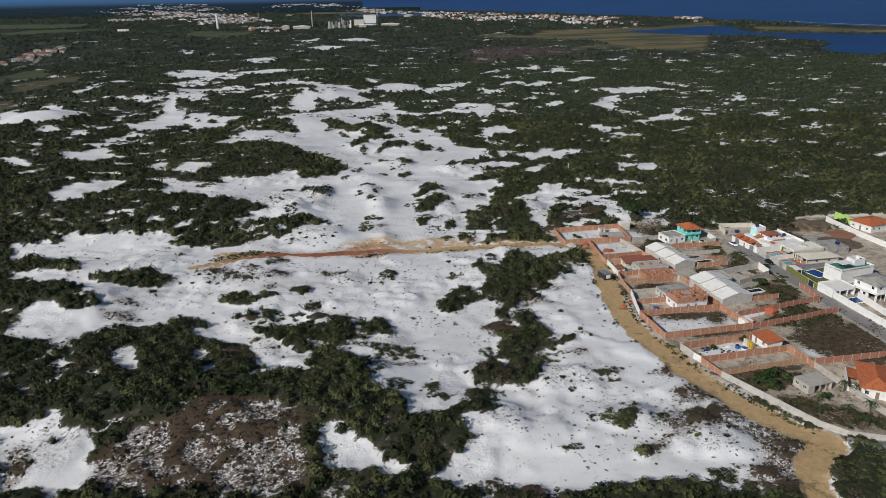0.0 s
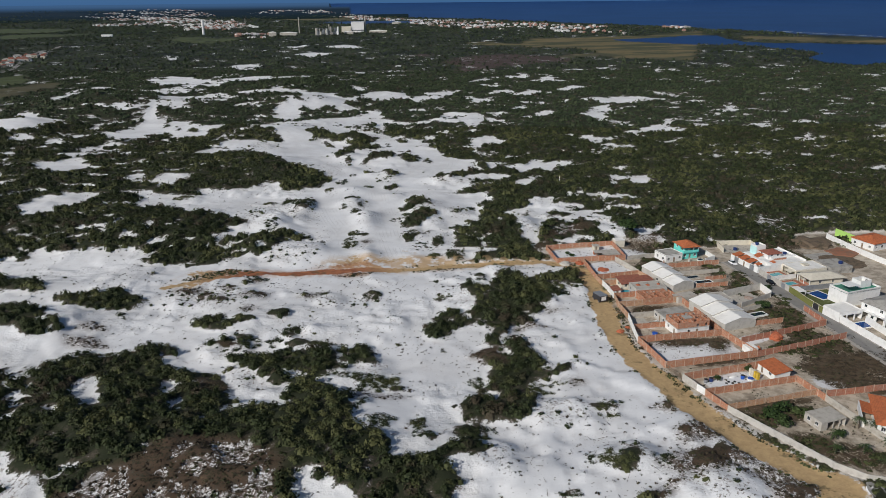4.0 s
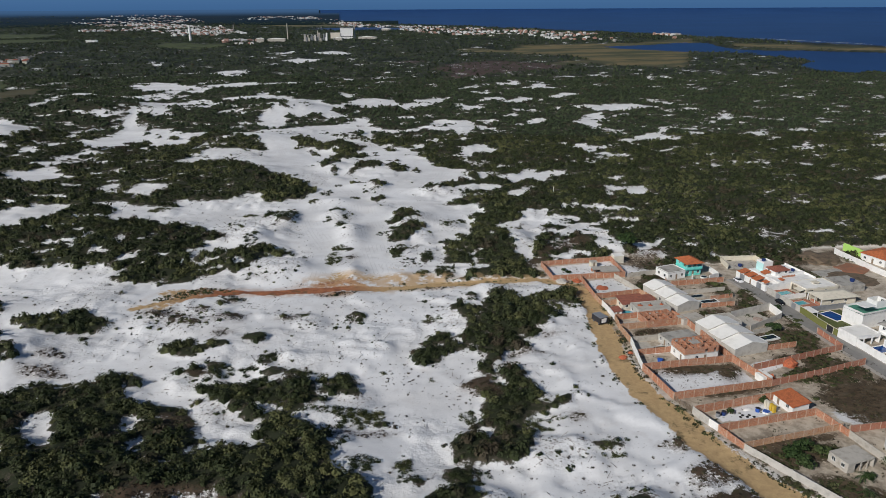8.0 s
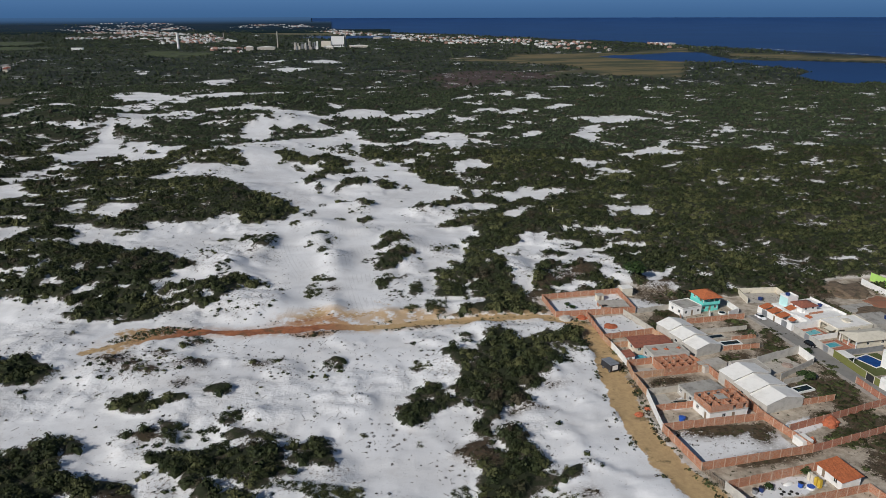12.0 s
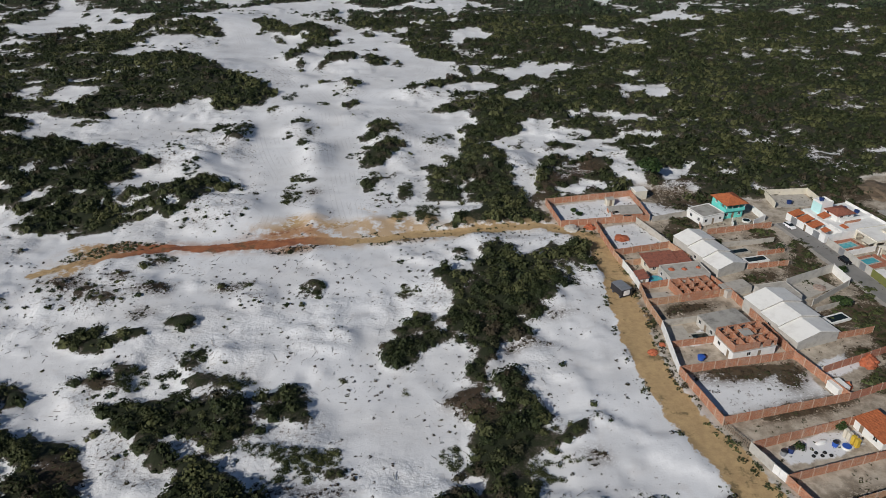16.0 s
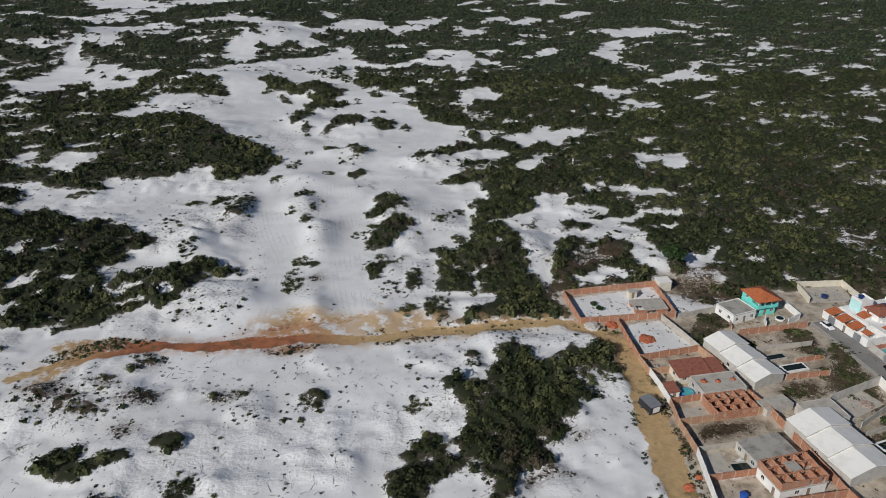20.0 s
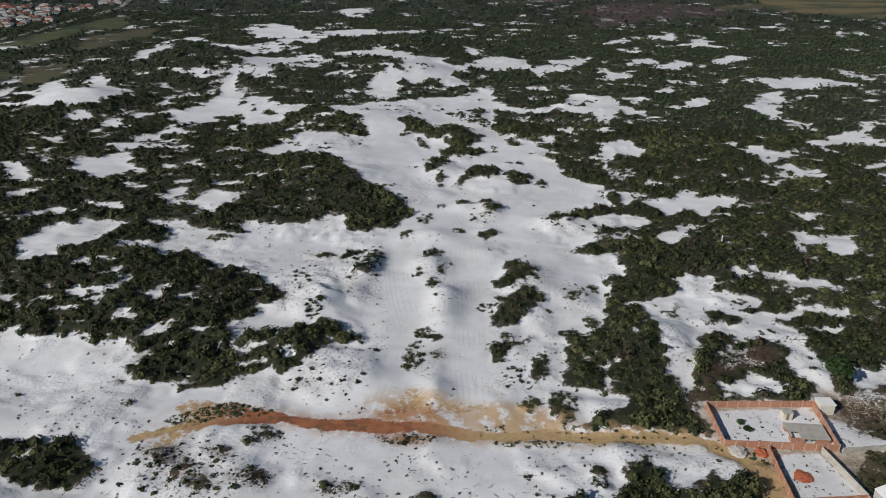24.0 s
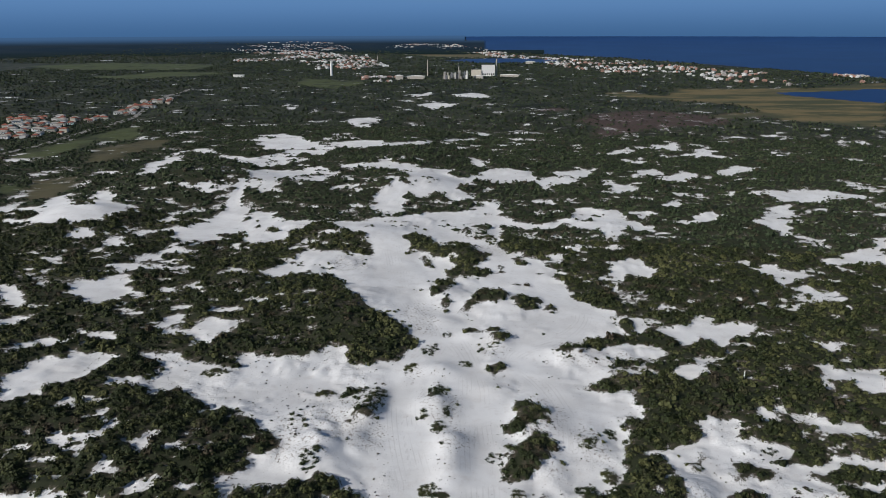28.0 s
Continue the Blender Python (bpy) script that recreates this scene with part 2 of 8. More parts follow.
# the sand corridor, the dunes round it and the scrub islands on them
paint("veg", [(-191.3, 288.9), (-180.8, 292.1), (-160, 285.2), (-145.2, 269.4), (-153.1, 266.7), (-166.7, 270.8), (-179.9, 269.5)])
paint("veg", [(-174.6, 260.4), (-162.6, 262.8), (-146.3, 253.3), (-125.9, 237.2), (-121.2, 232.9), (-126.8, 229.9), (-135.6, 231.8), (-146.5, 233.9), (-147.7, 227.8), (-148.4, 221.9), (-155.7, 227.9)])
paint("veg", [(-92.75, 223), (-91.62, 228.3), (-84.99, 222.8), (-81.81, 216), (-87.49, 218.6)])
paint("veg", [(-146.1, 210.8), (-137.8, 212.8), (-128, 211.8), (-119.4, 213.4), (-111.8, 217.5), (-103.3, 220), (-93.43, 219.4), (-86.01, 214.4), (-78.29, 207.7), (-70.81, 207.2), (-62.18, 202.2), (-53.61, 189), (-49.87, 183.9), (-41.95, 181.2), (-35.31, 170.4), (-29.14, 170), (-22.79, 168), (-15.44, 171.8), (-11.9, 169.1), (-10.51, 164.7), (-10.99, 158.6), (1.426, 159), (5.464, 149.9), (3.966, 146.9), (1.212, 147), (-0.2527, 141), (-4.21, 137.9), (-6.671, 131.8), (-100.7, 132.6)])
paint("veg", [(-39.31, 180.3), (-39.05, 192.6), (-34.48, 196.5), (-28.06, 186.9), (-24.02, 179.9), (-20.05, 171.3), (-22.63, 166.5), (-28.92, 168.5), (-34.48, 175.1)])
paint("sand", [(-113.3, 155), (-105.6, 156.7), (-102.5, 162.3), (-100.1, 162.1), (-98.6, 155.9), (-88.58, 151.5), (-85.6, 146.3), (-85.44, 141.2), (-80.61, 131.8), (-100.7, 132.6)])
paint("sand", [(-103.4, 198.2), (-103.6, 204.8), (-97.02, 206.3), (-93.37, 193.1), (-88.85, 180.3), (-95.33, 183.7), (-99.06, 190.3)])
paint("sand", [(-79.17, 199.4), (-77.71, 204.8), (-71.95, 190.9), (-74.71, 191.4)])
paint("sand", [(-60.06, 171.3), (-58.38, 173.4), (-56.73, 167.7)])
paint("sand", [(-32.06, 145), (-32.51, 152.6), (-29.29, 154.8), (-23.79, 149.6), (-17.82, 144.4), (-16.91, 141.5), (-22.68, 139.2), (-28.01, 139.7), (-29.03, 142.6)])
paint("sand", [(-16.02, 138.6), (-12.28, 142), (-7.61, 142.3), (-9.519, 139.2)])
paint("sand", [(-55.72, 155.3), (-49.39, 159), (-46.04, 156.9), (-49.74, 154.2)])
paint("scrub", [(-83.32, 145.9), (-69.72, 154.5), (-63.77, 163.5), (-46.29, 164.6), (-34.64, 156.7), (-34.33, 146), (-30.07, 136.2), (-31.85, 131.2), (-78.45, 131.4)])
paint("scrub", [(-107.8, 147.9), (-104.9, 150), (-98.58, 143.4), (-97.8, 136.6), (-101.4, 134)])
paint("scrub", [(61.49, 170.8), (71.03, 178.4), (75.51, 176.5), (79.28, 169.9), (76.7, 167.8), (68.55, 166.4), (61.73, 164.3)])
paint("scrub", [(58.99, 182.7), (65.07, 185.4), (71.69, 181.3), (61.88, 180.2)])
paint("scrub", [(52.06, 156.6), (65.72, 162.7), (81.78, 165.4), (84.86, 158.7), (73.62, 156), (57.7, 151.4)])
paint("scrub", [(71.28, 153.8), (80.15, 157.8), (85.84, 151.4), (87.25, 145.3), (80.28, 128.5), (67.94, 128.7), (69.21, 134.8), (74.24, 140.6), (75.53, 150.1)])
paint("scrub", [(45.96, 144.4), (54.25, 149.5), (59.4, 152.3), (54.63, 146.1), (48.05, 142.1)])
paint("veg", [(87.24, 140.1), (96.49, 144.8), (103.7, 141.6), (95.3, 127.3), (82.86, 128.6)])
paint("veg", [(-2.945, 157.5), (1.484, 162), (7.697, 167.8), (13.75, 162.9), (10.1, 157.2), (4.358, 158.9)])
paint("scrub", [(13.57, 131.3), (16.53, 135.5), (21.4, 133.3), (24.65, 129.7)])
paint("scrub", [(6.723, 133.3), (11.52, 137.5), (13.2, 131.3), (7.28, 131.8)])
paint("veg", [(-140.2, 264.7), (-136.6, 268.7), (-125.7, 269.8), (-117.2, 267.6), (-106.6, 261.2), (-109.7, 254.6), (-107.4, 245.6), (-115.3, 251.6), (-122.8, 252.5), (-131, 254.6), (-136.6, 258.1)])
paint("scrub", [(-120.1, 236.6), (-117.3, 241.8), (-110.6, 240.5), (-110.3, 237.2)])
paint("scrub", [(-122.2, 231.7), (-116.5, 230), (-112.9, 232.2), (-104.3, 225.1), (-112, 224), (-119.5, 226.3)])
paint("veg", [(-91.51, 216.7), (-91.41, 221.8), (-85.86, 217.9), (-80.79, 213.7), (-81.89, 209.8), (-86.68, 209.1)])
paint("veg", [(-63.59, 216), (-53.91, 220.9), (-45.21, 217.1), (-40.72, 218.2), (-31.92, 212.5), (-26.23, 204.3), (-31.67, 201.8), (-42.35, 203.9), (-47.51, 207.1), (-52.01, 207.3), (-52.48, 215)])
paint("veg", [(-29.39, 216), (-23.72, 221.4), (-19.31, 219), (-17.33, 207.1), (-20.73, 208.2), (-27.04, 210.3)])
paint("veg", [(-50.17, 225.1), (-43.98, 226.7), (-39.54, 229.3), (-34.79, 222.6), (-32.53, 218.5), (-42.52, 219.3)])
paint("veg", [(-39.11, 178.3), (-38.7, 187.8), (-35.17, 190.3), (-29.67, 190), (-24, 188), (-21.58, 179.3), (-21.64, 170.1), (-34.53, 168.7), (-40.33, 173.3)])
paint("veg", [(-44.01, 205), (-37.52, 202), (-32.45, 194), (-27.06, 190.5), (-34.89, 188.8), (-40.33, 195.1)])
paint("scrub", [(-70.2, 200.4), (-63.96, 203), (-56.46, 193.1), (-59.6, 190.2), (-65.85, 192.5)])
paint("scrub", [(-24.41, 191), (-13.46, 190.9), (-6.523, 189.9), (-13.23, 187.9), (-21.37, 188.4)])
paint("scrub", [(-99.25, 270.5), (-94.31, 273.4), (-89.22, 276.3), (-88.24, 270), (-73.67, 259), (-77.39, 257.1), (-88.37, 266.5), (-96.8, 268.5)])
paint("veg", [(-81.98, 240.6), (-79.27, 244), (-74.34, 246.8), (-72.12, 242.9), (-74.38, 241.6), (-68.26, 241.6), (-68.03, 245.1), (-63.46, 245.7), (-59.27, 241), (-61.23, 238.4), (-66.09, 237.6), (-70, 235.5), (-75.5, 235.8), (-76.99, 238.4)])
paint("veg", [(-28.62, 214.3), (-26.08, 216.6), (-22.61, 214.4), (-24.45, 220.1), (-19.83, 219.7), (-17.22, 215.6), (-17.87, 210.9), (-17.84, 206.3), (-22.04, 209.9), (-26.1, 210.4)])
paint("veg", [(-62.29, 208.7), (-58.6, 212.7), (-55.67, 216), (-52.18, 212.7), (-49.84, 210.6), (-46.31, 210.6), (-41.79, 211), (-35.44, 208.8), (-32.73, 211.4), (-28.6, 208), (-26.59, 203.9), (-31.36, 200.7), (-35.44, 195.8), (-46.45, 197.1), (-52.13, 202.5), (-50.27, 205.3), (-56.1, 208.9)])
paint("sand", [(-47.21, 205.2), (-44.14, 206.7), (-40.26, 201.9), (-41.82, 199.5)])
paint("scrub", [(-70.78, 224.6), (-66.75, 227), (-62.51, 224.2), (-65.28, 222.7)])
paint("scrub", [(-73.91, 263.9), (-67.25, 267), (-61.03, 266.4), (-62.86, 262.4), (-69.81, 260.9)])
paint("scrub", [(-68.85, 251.4), (-66.81, 255.7), (-62.58, 252.7), (-64.86, 250)])
paint("scrub", [(-83.13, 272.7), (-76.59, 274.3), (-75.62, 269.8), (-79.7, 269.4)])
paint("veg", [(8.629, 267.5), (15.07, 270.3), (21.07, 265.4), (24.6, 269.6), (26.42, 279.9), (31.42, 286.9), (34.22, 281.9), (35.09, 275.7), (41.48, 274.6), (48.68, 282.2), (55.28, 285.2), (58.4, 279.7), (57.83, 270.5), (50.89, 264.7), (44.57, 257), (41.84, 249.9), (36.39, 243.5), (35, 239.2), (28.57, 232.7), (26.04, 228.6), (21.41, 221.6), (15.65, 220.7), (16.6, 225.1), (20.48, 232.3), (14.64, 235.8), (6.341, 227), (1.821, 227), (-1.62, 234.3), (-0.3692, 240.4), (3.11, 246.5), (9.494, 245), (12.83, 240.4), (16.78, 247.7), (15.7, 253.8), (11.49, 260)])
paint("veg", [(21.25, 220.1), (27.43, 223.8), (31.1, 218.5), (33.02, 215), (35.14, 209.9), (34.9, 205.3), (31.53, 206.1), (29.48, 208.1), (26.45, 211.8), (23.07, 213.8), (22.19, 217)])
paint("scrub", [(10.68, 213.5), (13.5, 216.3), (19.88, 218.8), (21.85, 214), (24.89, 209), (22.19, 206.4), (16.57, 208.6), (13.24, 211.8)])
paint("veg", [(8.089, 200), (11.66, 204.4), (16.32, 205.6), (22.01, 204.9), (30.38, 206.4), (35.68, 203.5), (40.67, 205.1), (41.28, 201.8), (36.87, 198.5), (33.92, 194.7), (16.56, 195), (15.73, 198.1), (11.42, 199.9)])
paint("scrub", [(25.96, 233.1), (35.21, 236), (40.16, 233.4), (31.88, 232.1), (27.57, 229.8)])
paint("scrub", [(39.54, 197.6), (42.4, 198.2), (44.61, 195.8), (40.32, 194.2)])
paint("scrub", [(40.33, 245.7), (42.92, 248.1), (47.45, 248.5), (44.11, 246.3)])
paint("tip", [(-100.7, 288.8), (-95.15, 291.8), (-82.16, 293.2), (-76.86, 292.3), (-77.62, 287), (-82.17, 283.3), (-88.35, 278.5), (-91.9, 273.1), (-98.65, 269.1), (-96.57, 279.1), (-94.56, 283.6)])
paint("tip", [(-42.14, 292.9), (-38.02, 300.2), (-35.11, 308.6), (-32.78, 309.1), (-29.1, 302.1), (-29.86, 298.9), (-32.3, 296.9), (-35.95, 294.5)])
paint("tip", [(-29.86, 298.9), (-20.71, 302), (-12.57, 302.9), (-7.817, 304.8), (-13.64, 313.4), (-12.78, 314.9), (-7.221, 307.8), (-5.254, 306.4), (-12.24, 299.9), (-20.08, 297.5), (-28.85, 296.1)])
paint("sand", [(-178, 316.8), (-169.8, 314.3), (-158, 316.9), (-147.5, 312), (-136.3, 313.3), (-133.5, 317.3), (-128.1, 310.1), (-121, 302.3), (-114.7, 297.6), (-107.9, 300.4), (-101, 294.2), (-96.29, 295.4), (-89.24, 299.4), (-82.41, 304.7), (-74.65, 308.3), (-70.77, 313.2), (-68.75, 315.6), (-67.2, 319.4), (-65.61, 326.4), (-63.4, 331.9), (-58.1, 341.4), (11.92, 354.4), (11.9, 339.4), (13.61, 322.8), (13.57, 316.8), (21.73, 311.6), (31.38, 310.3), (31.22, 307.3), (24.53, 302.2), (11.84, 295.8), (-48.74, 281.5), (-94.57, 275.1), (-138.8, 266.7)])
paint("veg", [(8.996, 348.5), (17.69, 351.1), (23.58, 355.1), (43.17, 358.5), (41.84, 340.4), (39.73, 327.1), (41.8, 316), (43.9, 307.8), (41.79, 303.7), (30.66, 301.3), (31.22, 307.3), (30.07, 313.5), (27.09, 318.5), (28.68, 328.9), (29.91, 334.8), (22.63, 331.1), (18.85, 323.9), (16.97, 318), (11.85, 316.9), (11.87, 331.9), (10.02, 342.5)])
paint("sand", [(45.01, 358.2), (52.86, 359.6), (54.87, 348.4), (55.69, 342), (52.37, 332), (49.33, 323.5), (44.09, 315.5), (42.42, 322), (41.19, 332.9), (40.98, 340.6)])
paint("scrub", [(51.93, 329), (58.87, 339.6), (66.7, 343.6), (74.56, 347.4), (78.39, 339.7), (74.98, 334.5), (64.22, 331.8), (56.47, 326.3), (51.56, 316.7), (44.42, 312.3), (47.14, 319.4)])
paint("sand", [(61.93, 362.1), (86.33, 365.5), (86.98, 354.1), (90.59, 347.8), (86.32, 333.4), (80.25, 329.4), (78.87, 336.3), (83, 346), (74.93, 348.8), (67.61, 348), (63.23, 354)])
paint("sand", [(55.46, 325), (65.17, 328.4), (71.77, 327.7), (75.07, 321.7), (53.34, 317.8)])
paint("veg", [(71.27, 340.6), (78.2, 347.7), (82.65, 344.5), (80.59, 332.4), (80.9, 324.2), (73.6, 322.3), (74.98, 334.5)])
paint("veg", [(54.22, 350.1), (58.7, 359.8), (63.84, 352.2), (59.59, 344.1)])
paint("veg", [(89.37, 349.9), (98.32, 356), (104.5, 353.2), (112.8, 347.5), (111.9, 341.2), (99.72, 338.9), (91.89, 340.8)])
paint("sand", [(89.09, 337.1), (93.32, 338.5), (87.37, 324.8), (84.7, 327.5)])
paint("sand", [(99.27, 337.5), (111.9, 341.2), (106.1, 325.6), (100.5, 326.9)])
paint("scrub", [(86.25, 322), (106.1, 325.6), (101.1, 313), (85.76, 310.7)])
paint("veg", [(-14.06, 322.4), (-13.84, 332.9), (-10.76, 340.7), (-6.861, 339.4), (-4.466, 347), (-0.8906, 341.1), (-6.536, 334.9), (-8.734, 327.3), (-11.79, 321)])
paint("scrub", [(-31.8, 327.6), (-28.63, 331.1), (-26.12, 327), (-28.36, 323.6)])
paint("sand", [(-231.3, 394.7), (-229, 407.1), (-219.7, 413.1), (-210.1, 413.2), (-202.2, 409.9), (-200.2, 403.9), (-192.8, 400.2), (-187.6, 404.1), (-178, 403.6), (-173.5, 406.8), (-164, 404), (-161.8, 409.1), (-154.7, 408.1), (-148.3, 403.2), (-141.4, 402), (-133.2, 403), (-128.2, 405.6), (-132.7, 410.1), (-128.8, 415.4), (-121.2, 415.7), (-109.7, 419), (-103.8, 416.5), (-97.35, 423.7), (-94.8, 427.8), (-89.68, 429.5), (-85.28, 421.5), (-82.06, 414.6), (-67.55, 420.2), (-56.5, 373.5), (-88.95, 352.9), (-97.53, 358.8), (-111.2, 370.5), (-120.8, 372.2), (-131.2, 375), (-146.4, 381.5), (-160.5, 377.5), (-171.1, 379), (-177.6, 381.6), (-187.2, 377.7), (-188.4, 372.8), (-193.3, 366.5), (-197.5, 362.7), (-201.5, 358.9)])
paint("sand", [(-92.77, 362.6), (-67.89, 421.7), (-65.71, 428.4), (-60.87, 441.8), (-60.78, 447.9), (-68.38, 452.4), (-73.89, 458.8), (-51.79, 457.2), (5.947, 432.9), (17.35, 421.9), (20.35, 414.1), (28.23, 416.4), (31, 410), (31.66, 405.4), (36.36, 400.2), (33.06, 397.7), (26.72, 395.4), (24.34, 391.2), (27.9, 384.7), (28.45, 380.1), (25.25, 376), (24.76, 368.5), (22.11, 344.6), (-60.29, 330.2), (-64.97, 336.5), (-71.65, 337.3), (-77.31, 335), (-82.64, 327.7), (-95.78, 324.4), (-106.9, 321.3), (-111.6, 323.7), (-110.4, 326.2), (-105.5, 329.2), (-100.3, 333.9), (-96.02, 337.9), (-100, 345.9), (-96.77, 347.6), (-91.21, 348.5), (-89.8, 352.5)])
paint("sand", [(-73.22, 455.9), (-77.53, 462.6), (-88.01, 470.7), (-95.96, 484), (-107.1, 496.4), (-116.7, 512.2), (-113.3, 519.5), (-106.2, 515.4), (-108.7, 536.5), (-112, 562.1), (-112.2, 574.5), (-121.4, 584.4), (-129.9, 594.5), (-145.3, 613.3), (-137, 626.7), (-110.9, 658.1), (-84.19, 678.4), (-48.01, 664.8), (-36.52, 652.2), (-40.2, 647.4), (-41.28, 636.8), (-35.6, 616.1), (-32.29, 598.3), (-35.88, 584.5), (-32.16, 574.3), (-25.86, 559.7), (-17.76, 566.1), (-7.926, 578.4), (-4.105, 563.4), (1.031, 553), (1.199, 539.5), (8.952, 521.3), (14.65, 506.1), (23.09, 501.2), (28.38, 494.7), (29.1, 484.1), (33.66, 473.1), (26.62, 464.8), (46.47, 460.9), (52.5, 450.8), (44.58, 444.5), (51.11, 440.3), (5.925, 411.9), (-56.72, 427.3)])
paint("sand", [(-114.4, 564.5), (-132.8, 559), (-152.2, 557), (-156, 552.3), (-162.6, 536.7), (-160.3, 509.9), (-150.7, 510.8), (-147.1, 518.8), (-136.7, 527.6), (-124.3, 520.7), (-111.4, 510.7), (-101.8, 499.5), (-101.7, 516.7)])
paint("sand", [(-165.2, 617.7), (-154.4, 629.3), (-121.8, 649.4), (-111.2, 659.5), (-100.5, 670.9), (-84.19, 678.4), (-75.17, 676.7), (-59.04, 687.8), (-52.08, 706.6), (-45.74, 711.6), (-53.43, 676.3), (-35.83, 670.3), (-26.9, 661.8), (-18.45, 657.6), (-10.25, 656.4), (-2.287, 664), (10.08, 681.9), (14.58, 704.3), (16.88, 711.7), (27.78, 709.7), (38.93, 715.1), (44.49, 699.6), (51.47, 680.9), (60.68, 670.8), (49.56, 657), (44.81, 645.4), (37.24, 647.5), (29.23, 642.1), (21.53, 644), (13.87, 653.3), (5.888, 659.4), (-2.019, 647.5), (-17.92, 645.7), (-32.34, 651), (-46.55, 649.8), (-107.7, 606.5)])
paint("sand", [(-262.5, 588.3), (-253, 593.9), (-244.6, 602), (-248, 630.8), (-244.6, 642.6), (-206.9, 643.4), (-201.9, 630.8), (-192, 622), (-168.6, 621.3), (-172.9, 610.1), (-178.9, 593.3), (-178.5, 577.2), (-188, 576.4), (-190.4, 563.8), (-213.1, 579.5), (-216, 573), (-221.1, 563.6), (-223.8, 553.6), (-229.7, 550.2), (-232.2, 566.1), (-239.5, 568.8)])
paint("sand", [(29.66, 493.1), (33.54, 489.7), (47.08, 489.6), (51.66, 482.8), (60.2, 487.5), (72.94, 500.3), (80.4, 497.1), (75.93, 487.3), (89.84, 491.6), (93.73, 485.9), (86.97, 478.4), (80.94, 473.8), (75.36, 458.2), (73.28, 466.4), (68.12, 472.2), (63.03, 464), (56.55, 462.2), (56.39, 469.9), (50.54, 473.9), (40.21, 473.9), (29.84, 475)])
paint("sand", [(36.95, 439.5), (51.07, 440.4), (56.72, 439.3), (64.7, 439.1), (64.74, 432.9), (56.42, 430.2), (50.05, 432.9), (38.96, 436.2)])
paint("sand", [(-163.7, 446.3), (-159.8, 450.1), (-151.8, 442.4), (-142.6, 447), (-143.6, 439.9), (-147.8, 431), (-147.1, 421.1), (-157, 417.2), (-157.4, 425.7), (-163.7, 432.4), (-159.6, 438.2)])
paint("sand", [(-181.6, 432), (-181.6, 444.4), (-171.3, 447.1), (-174.3, 436.6)])
paint("sand", [(-179.1, 422.9), (-173.5, 430), (-165.1, 429.9), (-171.9, 422.2)])
paint("sand", [(-252.4, 467.8), (-253.8, 483.8), (-235.6, 489.7), (-219.4, 477.1), (-223.5, 463.3), (-229.9, 458.6)])
paint("sand", [(-296.8, 473.1), (-282.4, 472), (-262.6, 453.4), (-261.7, 446.2), (-273.8, 451.4), (-281.4, 454.6)])
paint("sand", [(-258.3, 427), (-252.3, 434.5), (-247.8, 440.4), (-248.6, 429.8), (-253.5, 421.2)])
paint("sand", [(-209.9, 421), (-196.5, 421.8), (-191.2, 420), (-201.2, 416.4)])
paint("sand", [(-173.5, 348), (-171.9, 353.4), (-164.4, 353.8), (-154.7, 346.2), (-155.1, 342), (-160.6, 339.3), (-167.6, 343.2)])
paint("sand", [(-168, 318.2), (-164.7, 321.4), (-159.3, 322.4), (-156.8, 316.5), (-163.1, 314.6), (-165.1, 314.6)])
paint("sand", [(-150.2, 364.5), (-147.7, 371.7), (-142.7, 375), (-135.2, 363.7), (-139.2, 362.9), (-140.8, 358.2), (-143.9, 357.9)])
paint("sand", [(-127.1, 351.1), (-128.3, 361), (-124.1, 363.5), (-123.1, 355.4), (-123.6, 348)])
paint("sand", [(-161.4, 459.4), (-155.3, 462.5), (-148.1, 461), (-151, 456.3)])
paint("sand", [(-385.3, 579.1), (-391, 594.2), (-365.4, 582.6), (-374.8, 600.2), (-395.5, 620), (-416.3, 615.9), (-428.8, 630.8), (-409.2, 628), (-395.2, 632), (-398, 645.2), (-401.3, 659.8), (-380.4, 641.9), (-356.5, 626.1), (-344.7, 597.4), (-327.9, 598.8), (-324.5, 606.8), (-361.6, 646.7), (-379.5, 668.9), (-379.4, 680.1), (-350.7, 656.3), (-324.3, 623.5), (-314, 621.4), (-309.1, 603), (-313.9, 590.4), (-311.7, 577.2), (-323, 572.5), (-331.8, 579), (-337.6, 578.2), (-338.2, 570.1), (-356.2, 576.7), (-374.4, 576.9)])
paint("sand", [(-324, 567.9), (-313.6, 564.6), (-303.7, 560.7), (-309.9, 556.1)])
paint("sand", [(-253, 508.6), (-248.4, 515.4), (-237, 508.6), (-244.1, 500.2)])
paint("sand", [(-357.6, 704), (-396.4, 773), (-409.9, 807), (-404.5, 824.4), (-409.3, 849.5), (-388.4, 840.8), (-374.5, 821), (-382.6, 802.5), (-336.2, 722.5), (-339.4, 704.8), (-343.7, 698.6)])
paint("sand", [(-305.1, 674.7), (-302.1, 683.3), (-289.9, 683.3), (-282.7, 693.9), (-276.8, 691.9), (-277.6, 677.9), (-290.3, 674.5)])
paint("sand", [(-244.2, 532.6), (-244.8, 549.9), (-239.8, 554.7), (-231.1, 545.9), (-238.9, 539.5), (-239.3, 530.4)])
paint("sand", [(-257.2, 586.3), (-248, 584.6), (-241, 588.6), (-234.5, 563), (-235.4, 557.3)])
paint("sand", [(-254.7, 485), (-244, 494.7), (-228.5, 489.1), (-235.8, 482.2)])
